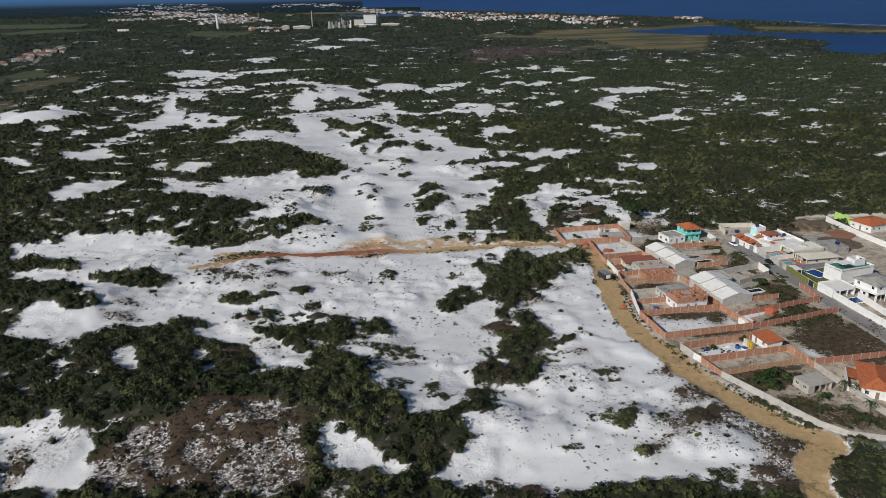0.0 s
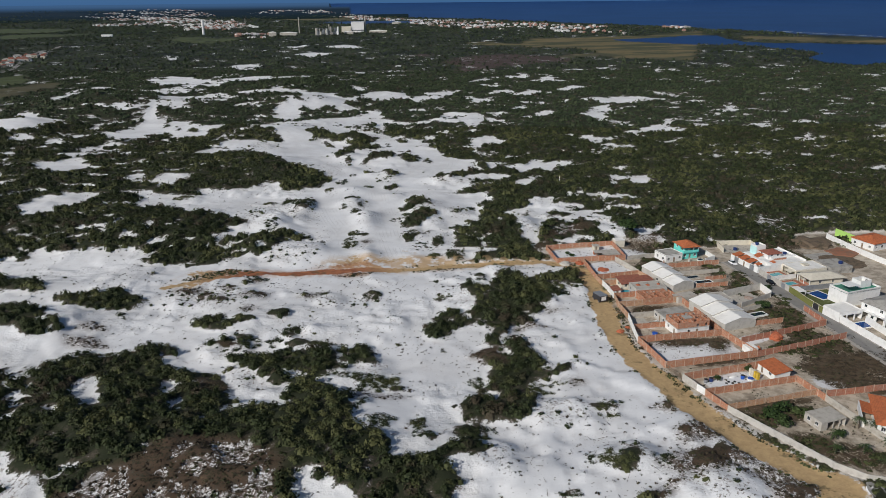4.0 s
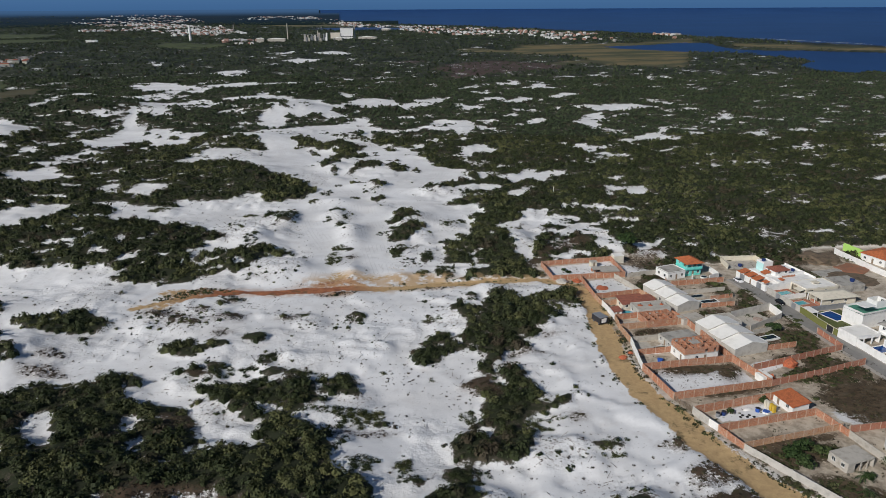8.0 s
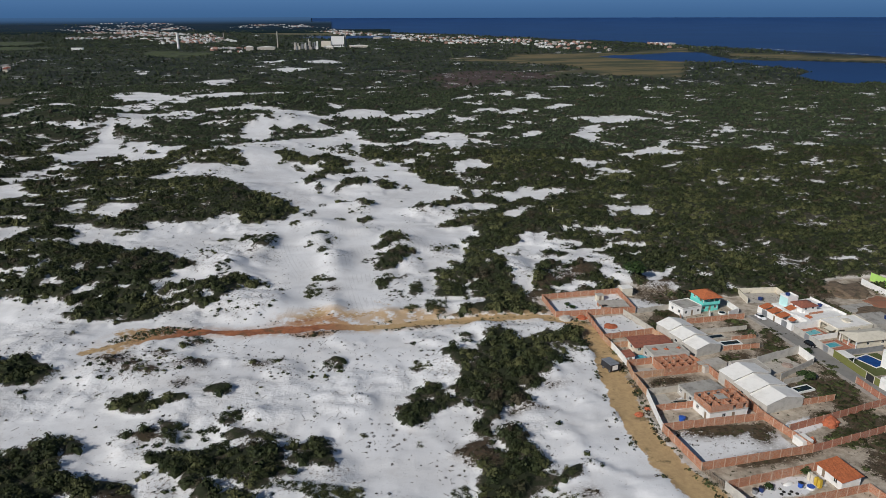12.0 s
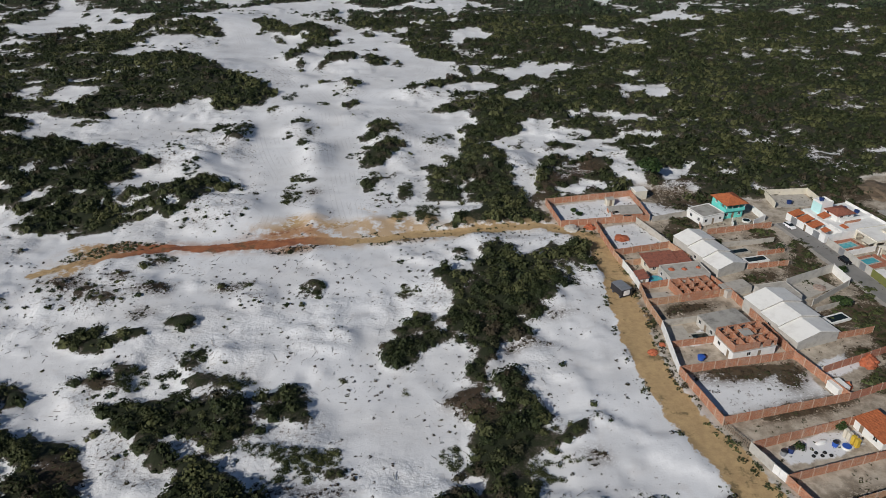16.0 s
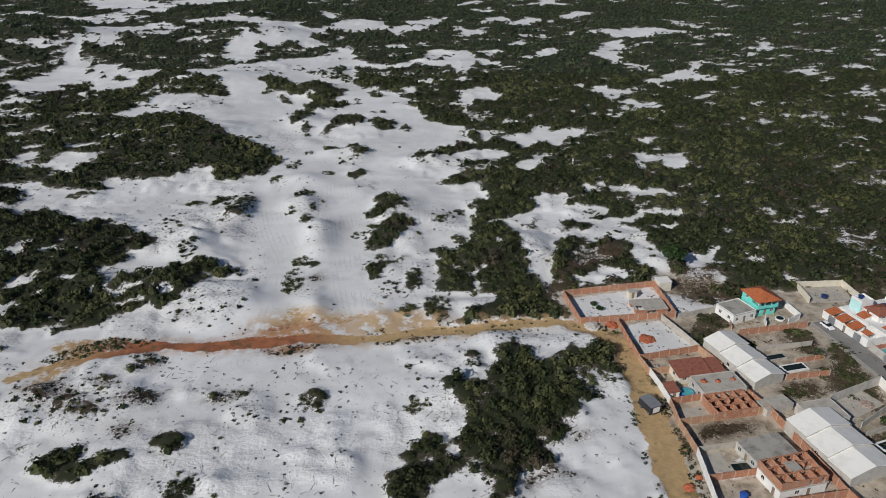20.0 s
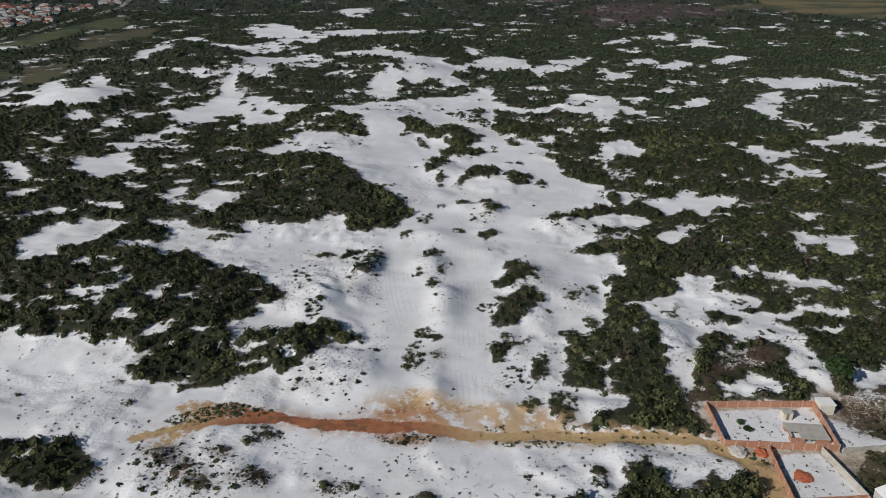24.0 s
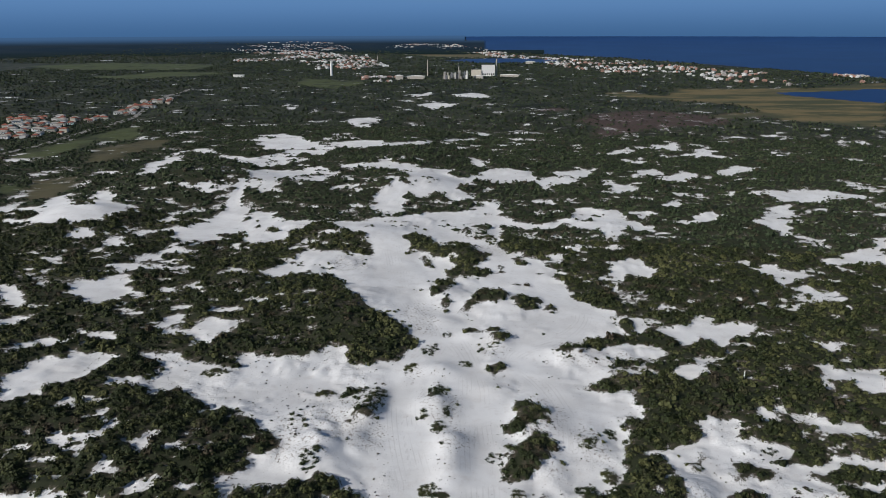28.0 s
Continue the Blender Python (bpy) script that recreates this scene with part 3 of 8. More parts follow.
paint("sand", [(-384, 1011), (-362.5, 1014), (-353.9, 1030), (-314.1, 994), (-276.5, 937.4), (-256.8, 918.8), (-246.6, 928.4), (-238.1, 880.7), (-243.7, 859.8), (-247.3, 826.7), (-261.1, 808.6), (-271.8, 778.8), (-291.5, 773.2), (-327.2, 812), (-363.5, 854.2), (-406.4, 899.3), (-392.9, 893), (-350.6, 860.7), (-322.5, 840.9), (-297.6, 825.9), (-293.4, 860.3), (-327.2, 911.1), (-361.9, 968)])
paint("sand", [(-269, 724.1), (-268.3, 770.5), (-242.5, 774.6), (-227.6, 794.5), (-204.3, 791.3), (-204, 756.6), (-192.5, 736.8), (-197.8, 722.3), (-215.6, 730.3), (-229.9, 728), (-237.9, 710.1), (-224, 699.6), (-223.8, 686.7), (-237.1, 684.2), (-253.4, 699.9)])
paint("sand", [(-254.5, 932.2), (-227.1, 953), (-179.7, 921.9), (-148.4, 959), (-149.2, 928.4), (-181.6, 902.9), (-211, 895.2), (-237.8, 899.7)])
paint("sand", [(-199.3, 758.2), (-202.7, 804.4), (-188, 811.8), (-161.8, 818.8), (-183.7, 795.9), (-197.8, 779.2)])
paint("sand", [(-186.6, 816.9), (-162.5, 821.7), (-146.6, 813), (-147.7, 831.2), (-130.7, 816.3), (-112.3, 821.2), (-98.92, 823.3), (-96.24, 787.3), (-77.92, 807.9), (-64.78, 836.5), (-37.41, 837), (-23.47, 828.6), (-17.48, 809.2), (5.777, 848.4), (33.55, 869.6), (29.62, 834.3), (15.94, 800.2), (0.8383, 785.5), (-8.762, 768.9), (-18.65, 771.7), (-29.54, 790.8), (-43.79, 776.5), (-57, 782.9), (-57.34, 760.3), (-71.32, 733.2), (-71.75, 718), (-83.92, 705.7), (-86.84, 725), (-101.2, 725.7), (-111.9, 706.9), (-122.4, 712.4), (-134.2, 702), (-146.7, 695.7), (-143.2, 719.8), (-135, 726.4), (-145.1, 748.7), (-132.5, 748.5), (-150.8, 795.1), (-167.2, 795.7)])
paint("sand", [(-146.7, 695.7), (-125.6, 705.5), (-118.3, 671.8), (-122.9, 653.8), (-136.1, 672.1)])
paint("sand", [(-145.1, 977.9), (-130, 1011), (-108.5, 1062), (-90.81, 1046), (-125.5, 981.1)])
paint("sand", [(-93.93, 900.7), (-79.84, 872.1), (-79.12, 841), (-91.31, 870.8)])
paint("sand", [(-74.62, 866.6), (-69.54, 885.2), (-63.26, 855.7)])
paint("sand", [(-66.36, 1060), (-47.82, 1073), (-57.01, 1049)])
paint("sand", [(-315.7, 1165), (-310.7, 1191), (-289.6, 1210), (-257.7, 1187), (-251.6, 1145), (-265.8, 1092), (-295.9, 1127)])
paint("sand", [(-245, 1356), (-226.2, 1414), (-187.3, 1390), (-180.1, 1343), (-208.4, 1314)])
paint("sand", [(-290.2, 1500), (-253.7, 1538), (-238.8, 1485), (-270.1, 1455)])
paint("sand", [(-206.1, 1515), (-156.4, 1552), (-130.1, 1506), (-176, 1453)])
paint("sand", [(34.1, 814.6), (49.88, 822.6), (55.58, 795), (71.7, 810), (73.15, 775.1), (62.59, 762.7), (48.45, 761), (34.26, 759), (45, 782.3)])
paint("sand", [(71.13, 860.8), (94.96, 882.2), (98.42, 857.5), (75.06, 845.8)])
paint("sand", [(56.3, 976.5), (77.72, 1011), (81.02, 974.4), (57.94, 952.3)])
paint("sand", [(78.42, 944.5), (95.85, 930.5), (80.9, 908.1)])
paint("sand", [(113.5, 1043), (137.6, 1028), (141.5, 990.5), (113.2, 1013)])
paint("sand", [(137.8, 966.8), (163.6, 1029), (173.6, 1015), (174, 978.2), (140.8, 948)])
paint("sand", [(106.9, 850.2), (121.5, 878.3), (127.1, 852.9), (112, 815), (106.2, 826.6)])
paint("sand", [(147.4, 873.4), (174.9, 904.2), (196.4, 898.9), (171.1, 862), (152.7, 847.7)])
paint("sand", [(159.7, 832.8), (180.3, 853.5), (177.6, 835.6)])
paint("sand", [(135.4, 772.2), (151.9, 785.3), (145.3, 765.3)])
paint("sand", [(156.9, 781), (168.3, 782.7), (163.8, 771.5)])
paint("sand", [(173.5, 779.8), (197.9, 794.5), (217.9, 800.6), (240.7, 800.5), (255.4, 791.6), (265, 773), (249.9, 764.7), (227.2, 773.5), (205.2, 759), (189.2, 748.5), (178.2, 755)])
paint("sand", [(169.6, 730.9), (182.2, 746), (178.8, 723.4), (171.2, 721.1)])
paint("sand", [(193.3, 726.6), (210.6, 741.2), (205.2, 725.6)])
paint("sand", [(134, 675.4), (145, 697.3), (159.4, 699.5), (166.6, 689.5), (160.3, 660.1), (150.5, 644.3), (150.4, 664.7), (148.4, 679.3)])
paint("sand", [(164.1, 598.5), (179, 618.5), (197.2, 632.3), (210.1, 652.9), (219.2, 655.5), (196.8, 598.2), (186.5, 602.6), (177.5, 604.6)])
paint("sand", [(167.5, 594), (174.9, 587.9), (186.1, 583.2), (172.5, 572.7), (168.2, 577.7)])
paint("sand", [(106.8, 591), (116.8, 599.3), (118.7, 586.3), (133.8, 594.5), (137.6, 579.1), (151.6, 583.9), (138.3, 559.9), (123.3, 549), (124, 563), (117.8, 575.7), (110.2, 584)])
paint("sand", [(129.8, 535.9), (140.6, 557.6), (140.1, 541.8)])
paint("sand", [(84.33, 732.8), (97.8, 750.4), (105.5, 736.9), (88.75, 716.9)])
paint("sand", [(88.68, 672.9), (102.4, 696.3), (115.9, 715), (119, 706.7), (112, 682.1), (96.11, 670)])
paint("sand", [(57.33, 701.4), (70.59, 707.4), (78.64, 697.2), (64.45, 688.5)])
paint("sand", [(25.26, 550.6), (30.65, 562.3), (40.49, 585.5), (50.31, 581.4), (61.41, 567.9), (53.55, 549.3), (44.65, 554.9), (33.64, 557.5)])
paint("sand", [(110.1, 449), (116, 453.1), (117.6, 444.4), (127.2, 446.9), (137.8, 447.1), (131.2, 430.3), (122.4, 427.7), (120.8, 435), (116.1, 440.2)])
paint("sand", [(111.9, 440.3), (116.1, 438.6), (111, 430.9)])
paint("sand", [(85.93, 413), (91.08, 406.4), (95.54, 401.5), (99.84, 399.8), (101.9, 397.4), (109.9, 398.8), (112.8, 394.2), (105.3, 391), (99.95, 391.7), (98.11, 397.3), (91.23, 400), (86.75, 404.8)])
paint("sand", [(73.18, 398.1), (78.65, 404.3), (83.31, 399.6)])
paint("sand", [(117.5, 465.4), (125, 473.8), (134.2, 479.8), (138.3, 469.9), (132.3, 474.1), (120.7, 464.2)])
paint("sand", [(28.37, 368), (40.12, 373.7), (44.35, 377.5), (54.9, 384.4), (54.36, 392.2), (58.94, 395.8), (66.69, 395.3), (66.97, 387.4), (64.25, 383.5), (71.9, 384.4), (80.33, 381.6), (83.24, 378.9), (80, 373.7), (75.61, 370.5), (84.67, 372), (94.74, 376), (101.2, 374.8), (111.4, 379.8), (108.2, 371.4), (98.21, 371.2), (89.86, 366.6), (82.58, 364.7), (77.53, 365.1), (71.36, 360.9), (65.54, 358.1), (61.36, 354.7), (58.81, 350.7), (43.64, 345.5), (44.1, 353), (41.31, 356.7), (37.53, 354.4), (40.26, 361.5), (37.56, 368.1)])
paint("sand", [(98.07, 361.3), (105.4, 364.4), (103.3, 358.8), (98.39, 357.8)])
paint("sand", [(74.25, 353.5), (81.3, 360.4), (87.11, 358), (89.97, 356.8)])
paint("veg", [(-45.46, 334.5), (-165.1, 314.6), (-167, 317), (-200.5, 357.8), (-192.4, 365.3), (-185.4, 375.3), (-176.8, 380.3), (-170.2, 375.9), (-159.7, 376.2), (-145.6, 380.2), (-134.2, 378.4), (-131.3, 374.9), (-123.1, 365.8), (-120.2, 370.9), (-110.6, 369.2), (-98.42, 358.4), (-91.6, 353.3), (-97.39, 348.9), (-100.3, 345.8), (-97.24, 337.2), (-100.2, 333.9), (-109, 328.8), (-112.3, 325), (-109.1, 321.7)])
paint("veg", [(-223.5, 385.5), (-226.3, 395.3), (-221, 402.1), (-211.8, 408), (-206.3, 408.6), (-201.2, 395.3), (-207.1, 394.3), (-212.3, 387.7), (-215.9, 382.4), (-217.8, 378.6)])
paint("veg", [(-179.2, 382.2), (-181, 392.2), (-179.9, 402.3), (-171.1, 402.9), (-159.4, 398.1), (-157.4, 390.4), (-166.9, 387.6), (-166.9, 382), (-174.4, 384)])
paint("veg", [(-74.33, 324.9), (-74.12, 331.5), (-71.14, 335.9), (-64.99, 334.9), (-61.89, 329.7)])
paint("veg", [(-65.56, 422.3), (-60.87, 441.8), (-68.07, 450.9), (-86.87, 466.3), (-91.34, 461.9), (-85.28, 421.5)])
paint("veg", [(-65.53, 508.1), (-61.55, 525.5), (-54.18, 519.1), (-57.22, 498.9), (-62.82, 496.4)])
paint("veg", [(-48.72, 482), (-46.13, 494.4), (-38.1, 501.5), (-36.75, 489.5), (-42.51, 478.3)])
paint("veg", [(-40.69, 498.1), (-36.84, 518.2), (-24.21, 514.7), (-21.58, 498.3), (-28.31, 491.8), (-38.36, 490.9)])
paint("veg", [(-20.7, 486.4), (-16.38, 510.6), (-8.699, 504.9), (-9.701, 492.8), (-16.36, 485.1)])
paint("veg", [(-44.36, 452.3), (-37.7, 462.2), (-32.51, 456.8), (-40.27, 451.3)])
paint("veg", [(-31.43, 461.4), (-23.31, 466.6), (-19.34, 456.4), (-24.02, 444), (-28.82, 454.1)])
paint("veg", [(-27.93, 424.1), (-21.71, 432.2), (-17.15, 426.5), (-24.32, 421.4)])
paint("veg", [(-13.49, 384.6), (-11.13, 396.7), (-4.636, 393.9), (0.7586, 386.5), (0.8657, 380.5), (-5.981, 377.4), (-12.73, 374.1), (-15.83, 375.4)])
paint("veg", [(-13.18, 354.6), (-12.32, 368.1), (-7.8, 374.3), (-0.8899, 373), (3.053, 368.4), (1.315, 361), (-2.225, 355), (-6.616, 351.9), (-8.065, 345.8), (-11.7, 347.1)])
paint("veg", [(-2.493, 436), (5.871, 446.4), (16.22, 461), (29.37, 467.5), (39.65, 467.9), (44.69, 467.2), (31.26, 458.3), (15.85, 450.5), (5.879, 440.4), (-1.252, 434.5)])
paint("veg", [(22.91, 433.5), (30.17, 443.3), (42.24, 444.8), (50.7, 437.4), (31.69, 432.6), (24.51, 428.8)])
paint("veg", [(14.41, 414.5), (23.12, 424.4), (31.93, 429.6), (28.41, 419.4), (17.07, 414.4)])
paint("veg", [(-82.32, 395.6), (-79.83, 402.7), (-71.14, 394.4), (-78.46, 390.6)])
paint("veg", [(-76.03, 374), (-69.43, 382.4), (-63.5, 377.9), (-70.95, 372.5)])
paint("veg", [(-98.92, 593.1), (-91.58, 603.9), (-74.44, 593.3), (-64.23, 575.2), (-68.77, 569.9), (-79.31, 578.8), (-92.55, 580.7)])
paint("veg", [(-84.29, 557.9), (-79.71, 571.1), (-72.01, 561.8), (-72.29, 549.5), (-80.06, 554.2)])
paint("veg", [(-65.35, 582.6), (-62.47, 601.2), (-46.81, 579), (-40.16, 584.2), (-43.72, 567.2), (-47.64, 556.2), (-33.36, 548.6), (-42.09, 537.2), (-57.73, 532.2), (-65.74, 537), (-61.09, 554.4)])
paint("veg", [(-37.73, 566.3), (-31.85, 562.3), (-30.31, 551.9), (-34.17, 557.6)])
paint("veg", [(-58.38, 645.6), (-51.24, 655.4), (-51.11, 638.8)])
paint("veg", [(-70.76, 631.9), (-63.65, 638.9), (-63.26, 626.8)])
paint("veg", [(-219.8, 581.2), (-211.5, 593.7), (-200.5, 587.2), (-204.7, 578.6)])
paint("veg", [(-196.6, 592.3), (-191.4, 599.4), (-183.6, 593), (-188.1, 586.2)])
paint("veg", [(-222.5, 618.3), (-221.3, 635.4), (-219.4, 641.2), (-229.8, 644.7), (-218.4, 623.6)])
paint("veg", [(-99.58, 827.7), (-88.27, 847), (-64.4, 844), (-79, 816.9), (-88.99, 791.4)])
paint("veg", [(-84.33, 740.5), (-77.6, 783.8), (-65.37, 789.7), (-55.52, 772.5), (-66.46, 753.4), (-73.47, 731.4)])
paint("veg", [(-56.1, 737.8), (-48.67, 774.6), (-24.6, 794), (-15.21, 771.8), (-27.33, 748.9), (-49.76, 730.9)])
paint("veg", [(-139.3, 745.5), (-132.3, 759.3), (-119.1, 736.1), (-123.5, 729)])
paint("veg", [(-274, 842.3), (-261.4, 866.3), (-243.4, 840.9), (-255.1, 823.8)])
paint("veg", [(42.89, 367.1), (49.28, 373.4), (52.92, 371), (49.83, 365.6), (44.79, 362.1)])
paint("veg", [(57.07, 355.9), (61.58, 367.1), (67.36, 373.2), (72.31, 366.9), (71.59, 360.8), (64.03, 358.6)])
paint("veg", [(41.48, 473.7), (46.61, 485.1), (50.41, 477), (52.48, 469), (44.69, 467.2)])
paint("scrub", [(-41.12, 285.4), (-34.34, 287.2), (-23.11, 288), (-22.93, 285), (-33.4, 282.8)])
paint("scrub", [(-2.664, 290), (5.743, 291.6), (11.81, 289.8), (4.334, 288.6)])
paint("scrub", [(-49.39, 263.6), (-44.58, 267), (-40.14, 266.9), (-43.26, 262.7)])
paint("scrub", [(-69.52, 260.6), (-65.86, 264.3), (-61.02, 263.4), (-62.94, 260.8)])
paint("scrub", [(-100.4, 270.9), (-93.84, 273.7), (-87.22, 267.3), (-88.89, 264.4), (-77.31, 259.5), (-79.57, 258), (-89.95, 263.7), (-95.77, 266.9)])
paint("scrub", [(-73.53, 278.9), (-69.46, 281), (-64.81, 281.5), (-67, 278.8)])
paint("veg", [(9.884, 186.9), (12.81, 189.7), (20.03, 192), (28.76, 193.7), (31.03, 190.3), (26.68, 180.4), (20.95, 176.8), (10.57, 176.3), (6.852, 179.5)])
paint("veg", [(9.255, 202), (13.78, 203.2), (24.46, 205), (33.27, 203.6), (33.97, 197.3), (29.89, 192), (19.86, 190.5), (12.92, 191.2), (11.1, 195.8)])
paint("veg", [(17.52, 211.9), (23.84, 212.7), (29.55, 208.8), (33.27, 203.6), (24.08, 202.1), (18.5, 205.8)])
blobs("veg", [(46.6, 180.9, 4.0, 3.8, 0), (43.9, 158.4, 4.8, 3.9, 0), (55.7, 157.9, 4.3, 2.1, 0), (37.5, 159.1, 1.9, 2.9, 0), (63.8, 135.2, 4.6, 3.1, 0), (-2.6, 168.7, 3.7, 2.3, 0), (-3.6, 175.5, 2.1, 4.5, 0), (11.0, 171.3, 5.1, 3.9, 0), (30.3, 146.8, 3.8, 1.9, 0), (-102.6, 219.5, 5.1, 2.6, 0), (-21.9, 195.1, 3.1, 3.9, 0), (-14.5, 196.0, 4.5, 5.4, 0), (-19.1, 184.2, 2.0, 3.1, 0), (-13.2, 175.0, 3.8, 4.1, 0), (-3.8, 175.1, 2.5, 3.0, 0), (-52.9, 178.6, 3.2, 4.5, 0), (-54.3, 247.8, 6.5, 2.8, 0), (-59.2, 225.7, 4.1, 5.0, 0)])
blobs("veg", [(-51.0, 225.9, 3.0, 3.3, 0), (-46.7, 232.2, 3.3, 4.4, 0), (-46.0, 219.2, 3.6, 2.8, 0), (-36.2, 222.0, 6.3, 3.9, 0), (-25.5, 199.1, 9.9, 3.3, 0), (-12.6, 199.3, 3.6, 3.4, 0), (-69.3, 282.1, 5.3, 1.9, 0), (37.1, 196.7, 2.1, 1.6, 0), (4.0, 258.5, 3.2, 3.0, 0), (6.7, 269.0, 3.1, 1.5, 0), (19.5, 276.1, 2.1, 4.6, 0), (35.0, 203.8, 1.2, 1.3, 0), (-22.9, 262.5, 4.6, 3.9, 0), (3.0, 218.0, 1.4, 1.5, 0), (-10.9, 223.0, 1.4, 1.5, 0), (-41.5, 265.3, 2.3, 3.0, 0), (49.4, 261.0, 2.3, 3.7, 0), (61.2, 338.5, 4.8, 3.3, 0)])
blobs("veg", [(-36.9, 325.1, 3.8, 10.3, 0), (-36.2, 339.7, 3.7, 3.8, 0), (3.8, 324.6, 2.8, 9.0, 0), (0.6, 305.0, 3.5, 4.5, 0), (10.8, 304.9, 4.4, 8.8, 0), (-68.8, 302.7, 1.4, 2.8, 0), (-136.0, 398.1, 6.3, 3.4, 0), (-55.2, 487.1, 4.4, 7.5, 0), (-2.3, 493.0, 4.3, 6.0, 0), (-48.5, 454.4, 2.1, 4.6, 0), (-36.2, 426.5, 3.8, 2.9, 0), (-53.2, 437.8, 3.6, 6.9, 0), (-57.9, 417.8, 3.0, 5.3, 0), (-43.1, 401.4, 4.4, 8.2, 0), (-46.3, 381.4, 2.3, 3.6, 0), (-39.1, 374.1, 2.7, 4.6, 0), (-37.3, 384.6, 1.8, 3.8, 0), (-18.0, 359.5, 2.8, 3.7, 0)])
blobs("veg", [(-35.4, 338.3, 4.5, 2.7, 0), (-6.7, 342.0, 4.4, 2.3, 0), (13.2, 374.0, 3.8, 5.9, 0), (12.7, 347.0, 4.0, 2.8, 0), (22.7, 383.0, 3.0, 3.6, 0), (-87.1, 393.6, 5.0, 4.5, 0), (-65.6, 387.5, 4.1, 12.7, 0), (-76.5, 345.4, 3.2, 6.5, 0), (74.2, 377.3, 3.0, 2.5, 0), (19.5, 355.4, 2.8, 4.3, 0), (35.9, 477.4, 3.4, 6.1, 0), (-40.7, 265.2, 2.3, 1.6, 0), (-23.4, 262.8, 2.5, 2.0, 0), (30.5, 193.2, 4.4, 4.2, 0), (12.4, 198.7, 2.8, 4.5, 0), (13.0, 173.3, 5.2, 1.3, 0)])
# hummocks strewn with litter
blobs("debris", [(-59, 311, 13.3, 12.7, 9), (-65, 366, 10.7, 11.1, 9), (-38, 384, 8.4, 12.4, 9), (-31, 365, 7.9, 5.9, 9), (-7, 315, 5.5, 7.0, 9), (-32, 318, 4.6, 9.1, 9), (14, 373, 8.5, 15.6, 9), (-66, 387, 5.0, 18.1, 9), (-84, 350, 11.4, 9.2, 9), (25, 441, 14.3, 11.9, 9), (-99, 324, 9.8, 6.7, 9), (-121, 547, 14.0, 17.3, 9), (2, 355, 5.0, 7.7, 9), (33, 342, 5.8, 10.8, 9), (-57, 625, 12.0, 18.8, 9), (-162, 609, 20.2, 14.1, 9)])
blobs("debris", [(82, 350, 10.3, 10.3, 9), (47, 341, 4.8, 14.5, 9)])
blobs("debris", [(31, 286, 10.3, 4.9, -3), (50, 285, 8.7, 5.7, -3), (28, 305, 11.1, 4.8, -3), (11, 256, 6.8, 8.0, -3), (-37, 259, 4.7, 5.1, -3), (132, 338, 16.1, 13.7, -3), (54, 265, 6.4, 4.2, -3), (43, 271, 6.5, 6.2, -3), (-68, 264, 7.5, 4.6, -3), (-12, 236, 3.5, 4.5, -3)])
blobs("debris", [(35, 180, 9.9, 6.5, -0), (46, 160, 9.2, 5.7, -0), (14, 161, 7.5, 6.8, -0), (-29, 205, 10.9, 9.9, -0), (64, 150, 9.1, 8.2, -0), (-96, 149, 8.1, 12.5, -0)])
blobs("debris", [(-42, 393, 9.0, 14.1, 9), (-31, 367, 7.4, 11.8, 9), (-25, 444, 7.8, 8.8, 9), (-71, 381, 9.9, 13.7, 9), (-57, 413, 6.0, 9.7, 9), (-3, 388, 10.9, 17.8, 9), (-83, 366, 14.9, 17.1, 9), (8, 447, 10.4, 15.8, 9), (-65, 469, 11.2, 22.1, 9), (-40, 591, 22.1, 17.8, 9)])
# fields, marsh, burnt heath
paint("green", [(-570, 816), (-580, 862), (-579, 909), (-584, 957), (-586, 1007), (-573, 1059), (-526, 989), (-516, 953), (-550, 930), (-528, 857), (-543, 815)])
paint("green", [(-558, 1633), (-573, 1749), (-438, 1716), (-405, 1639), (-447, 1576), (-521, 1583)])
paint("green", [(-485, 698), (-465, 700), (-445, 669), (-454, 661)])
paint("meadow", [(-477, 805), (-516, 881), (-502, 948), (-468, 954), (-446, 890), (-458, 854), (-454, 807)])
paint("meadow", [(-428, 657), (-469, 720), (-433, 733), (-403, 683), (-406, 652)])
paint("green", [(-1611, 2188), (-1496, 2420), (-1082, 2320), (-994, 2075), (-1247, 1987), (-1445, 2021)])
paint("green", [(-1107, 1712), (-1032, 1959), (-857, 1929), (-864, 1791), (-968, 1653)])
paint("heath", [(22, 1236), (49, 1301), (95, 1341), (140, 1354), (213, 1319), (249, 1293), (240, 1246), (194, 1207), (129, 1174), (95, 1136), (56, 1085), (38, 1080), (53, 1187)])
paint("heath", [(-45, 1350), (6, 1392), (13, 1350), (-35, 1320)])
paint("heath", [(213, 1319), (337, 1352), (337, 1321), (237, 1272)])
paint("marsh", [(69, 1577), (123, 1591), (190, 1541), (224, 1640), (322, 1652), (390, 1673), (470, 1663), (653, 1776), (435, 1210), (381, 1237), (330, 1266), (303, 1317), (239, 1283), (229, 1316), (312, 1352), (288, 1439), (248, 1471), (183, 1488), (108, 1532)])
paint("marsh", [(658, 1539), (734, 1457), (875, 1381), (900, 1422), (793, 1527), (668, 1620)])
paint("marsh", [(-675, 3246), (-543, 3412), (-317, 3188), (-214, 3053), (-313, 2947), (-523, 3019)])
paint("lagoon", [(401, 1609), (510, 1628), (587, 1671), (645, 1656), (627, 1572), (639, 1495), (679, 1457), (729, 1446), (862, 1361), (695, 1097), (638, 1098), (612, 1161), (613, 1215), (676, 1263), (675, 1318), (644, 1361), (609, 1424), (562, 1443), (512, 1488), (476, 1519), (420, 1567)])
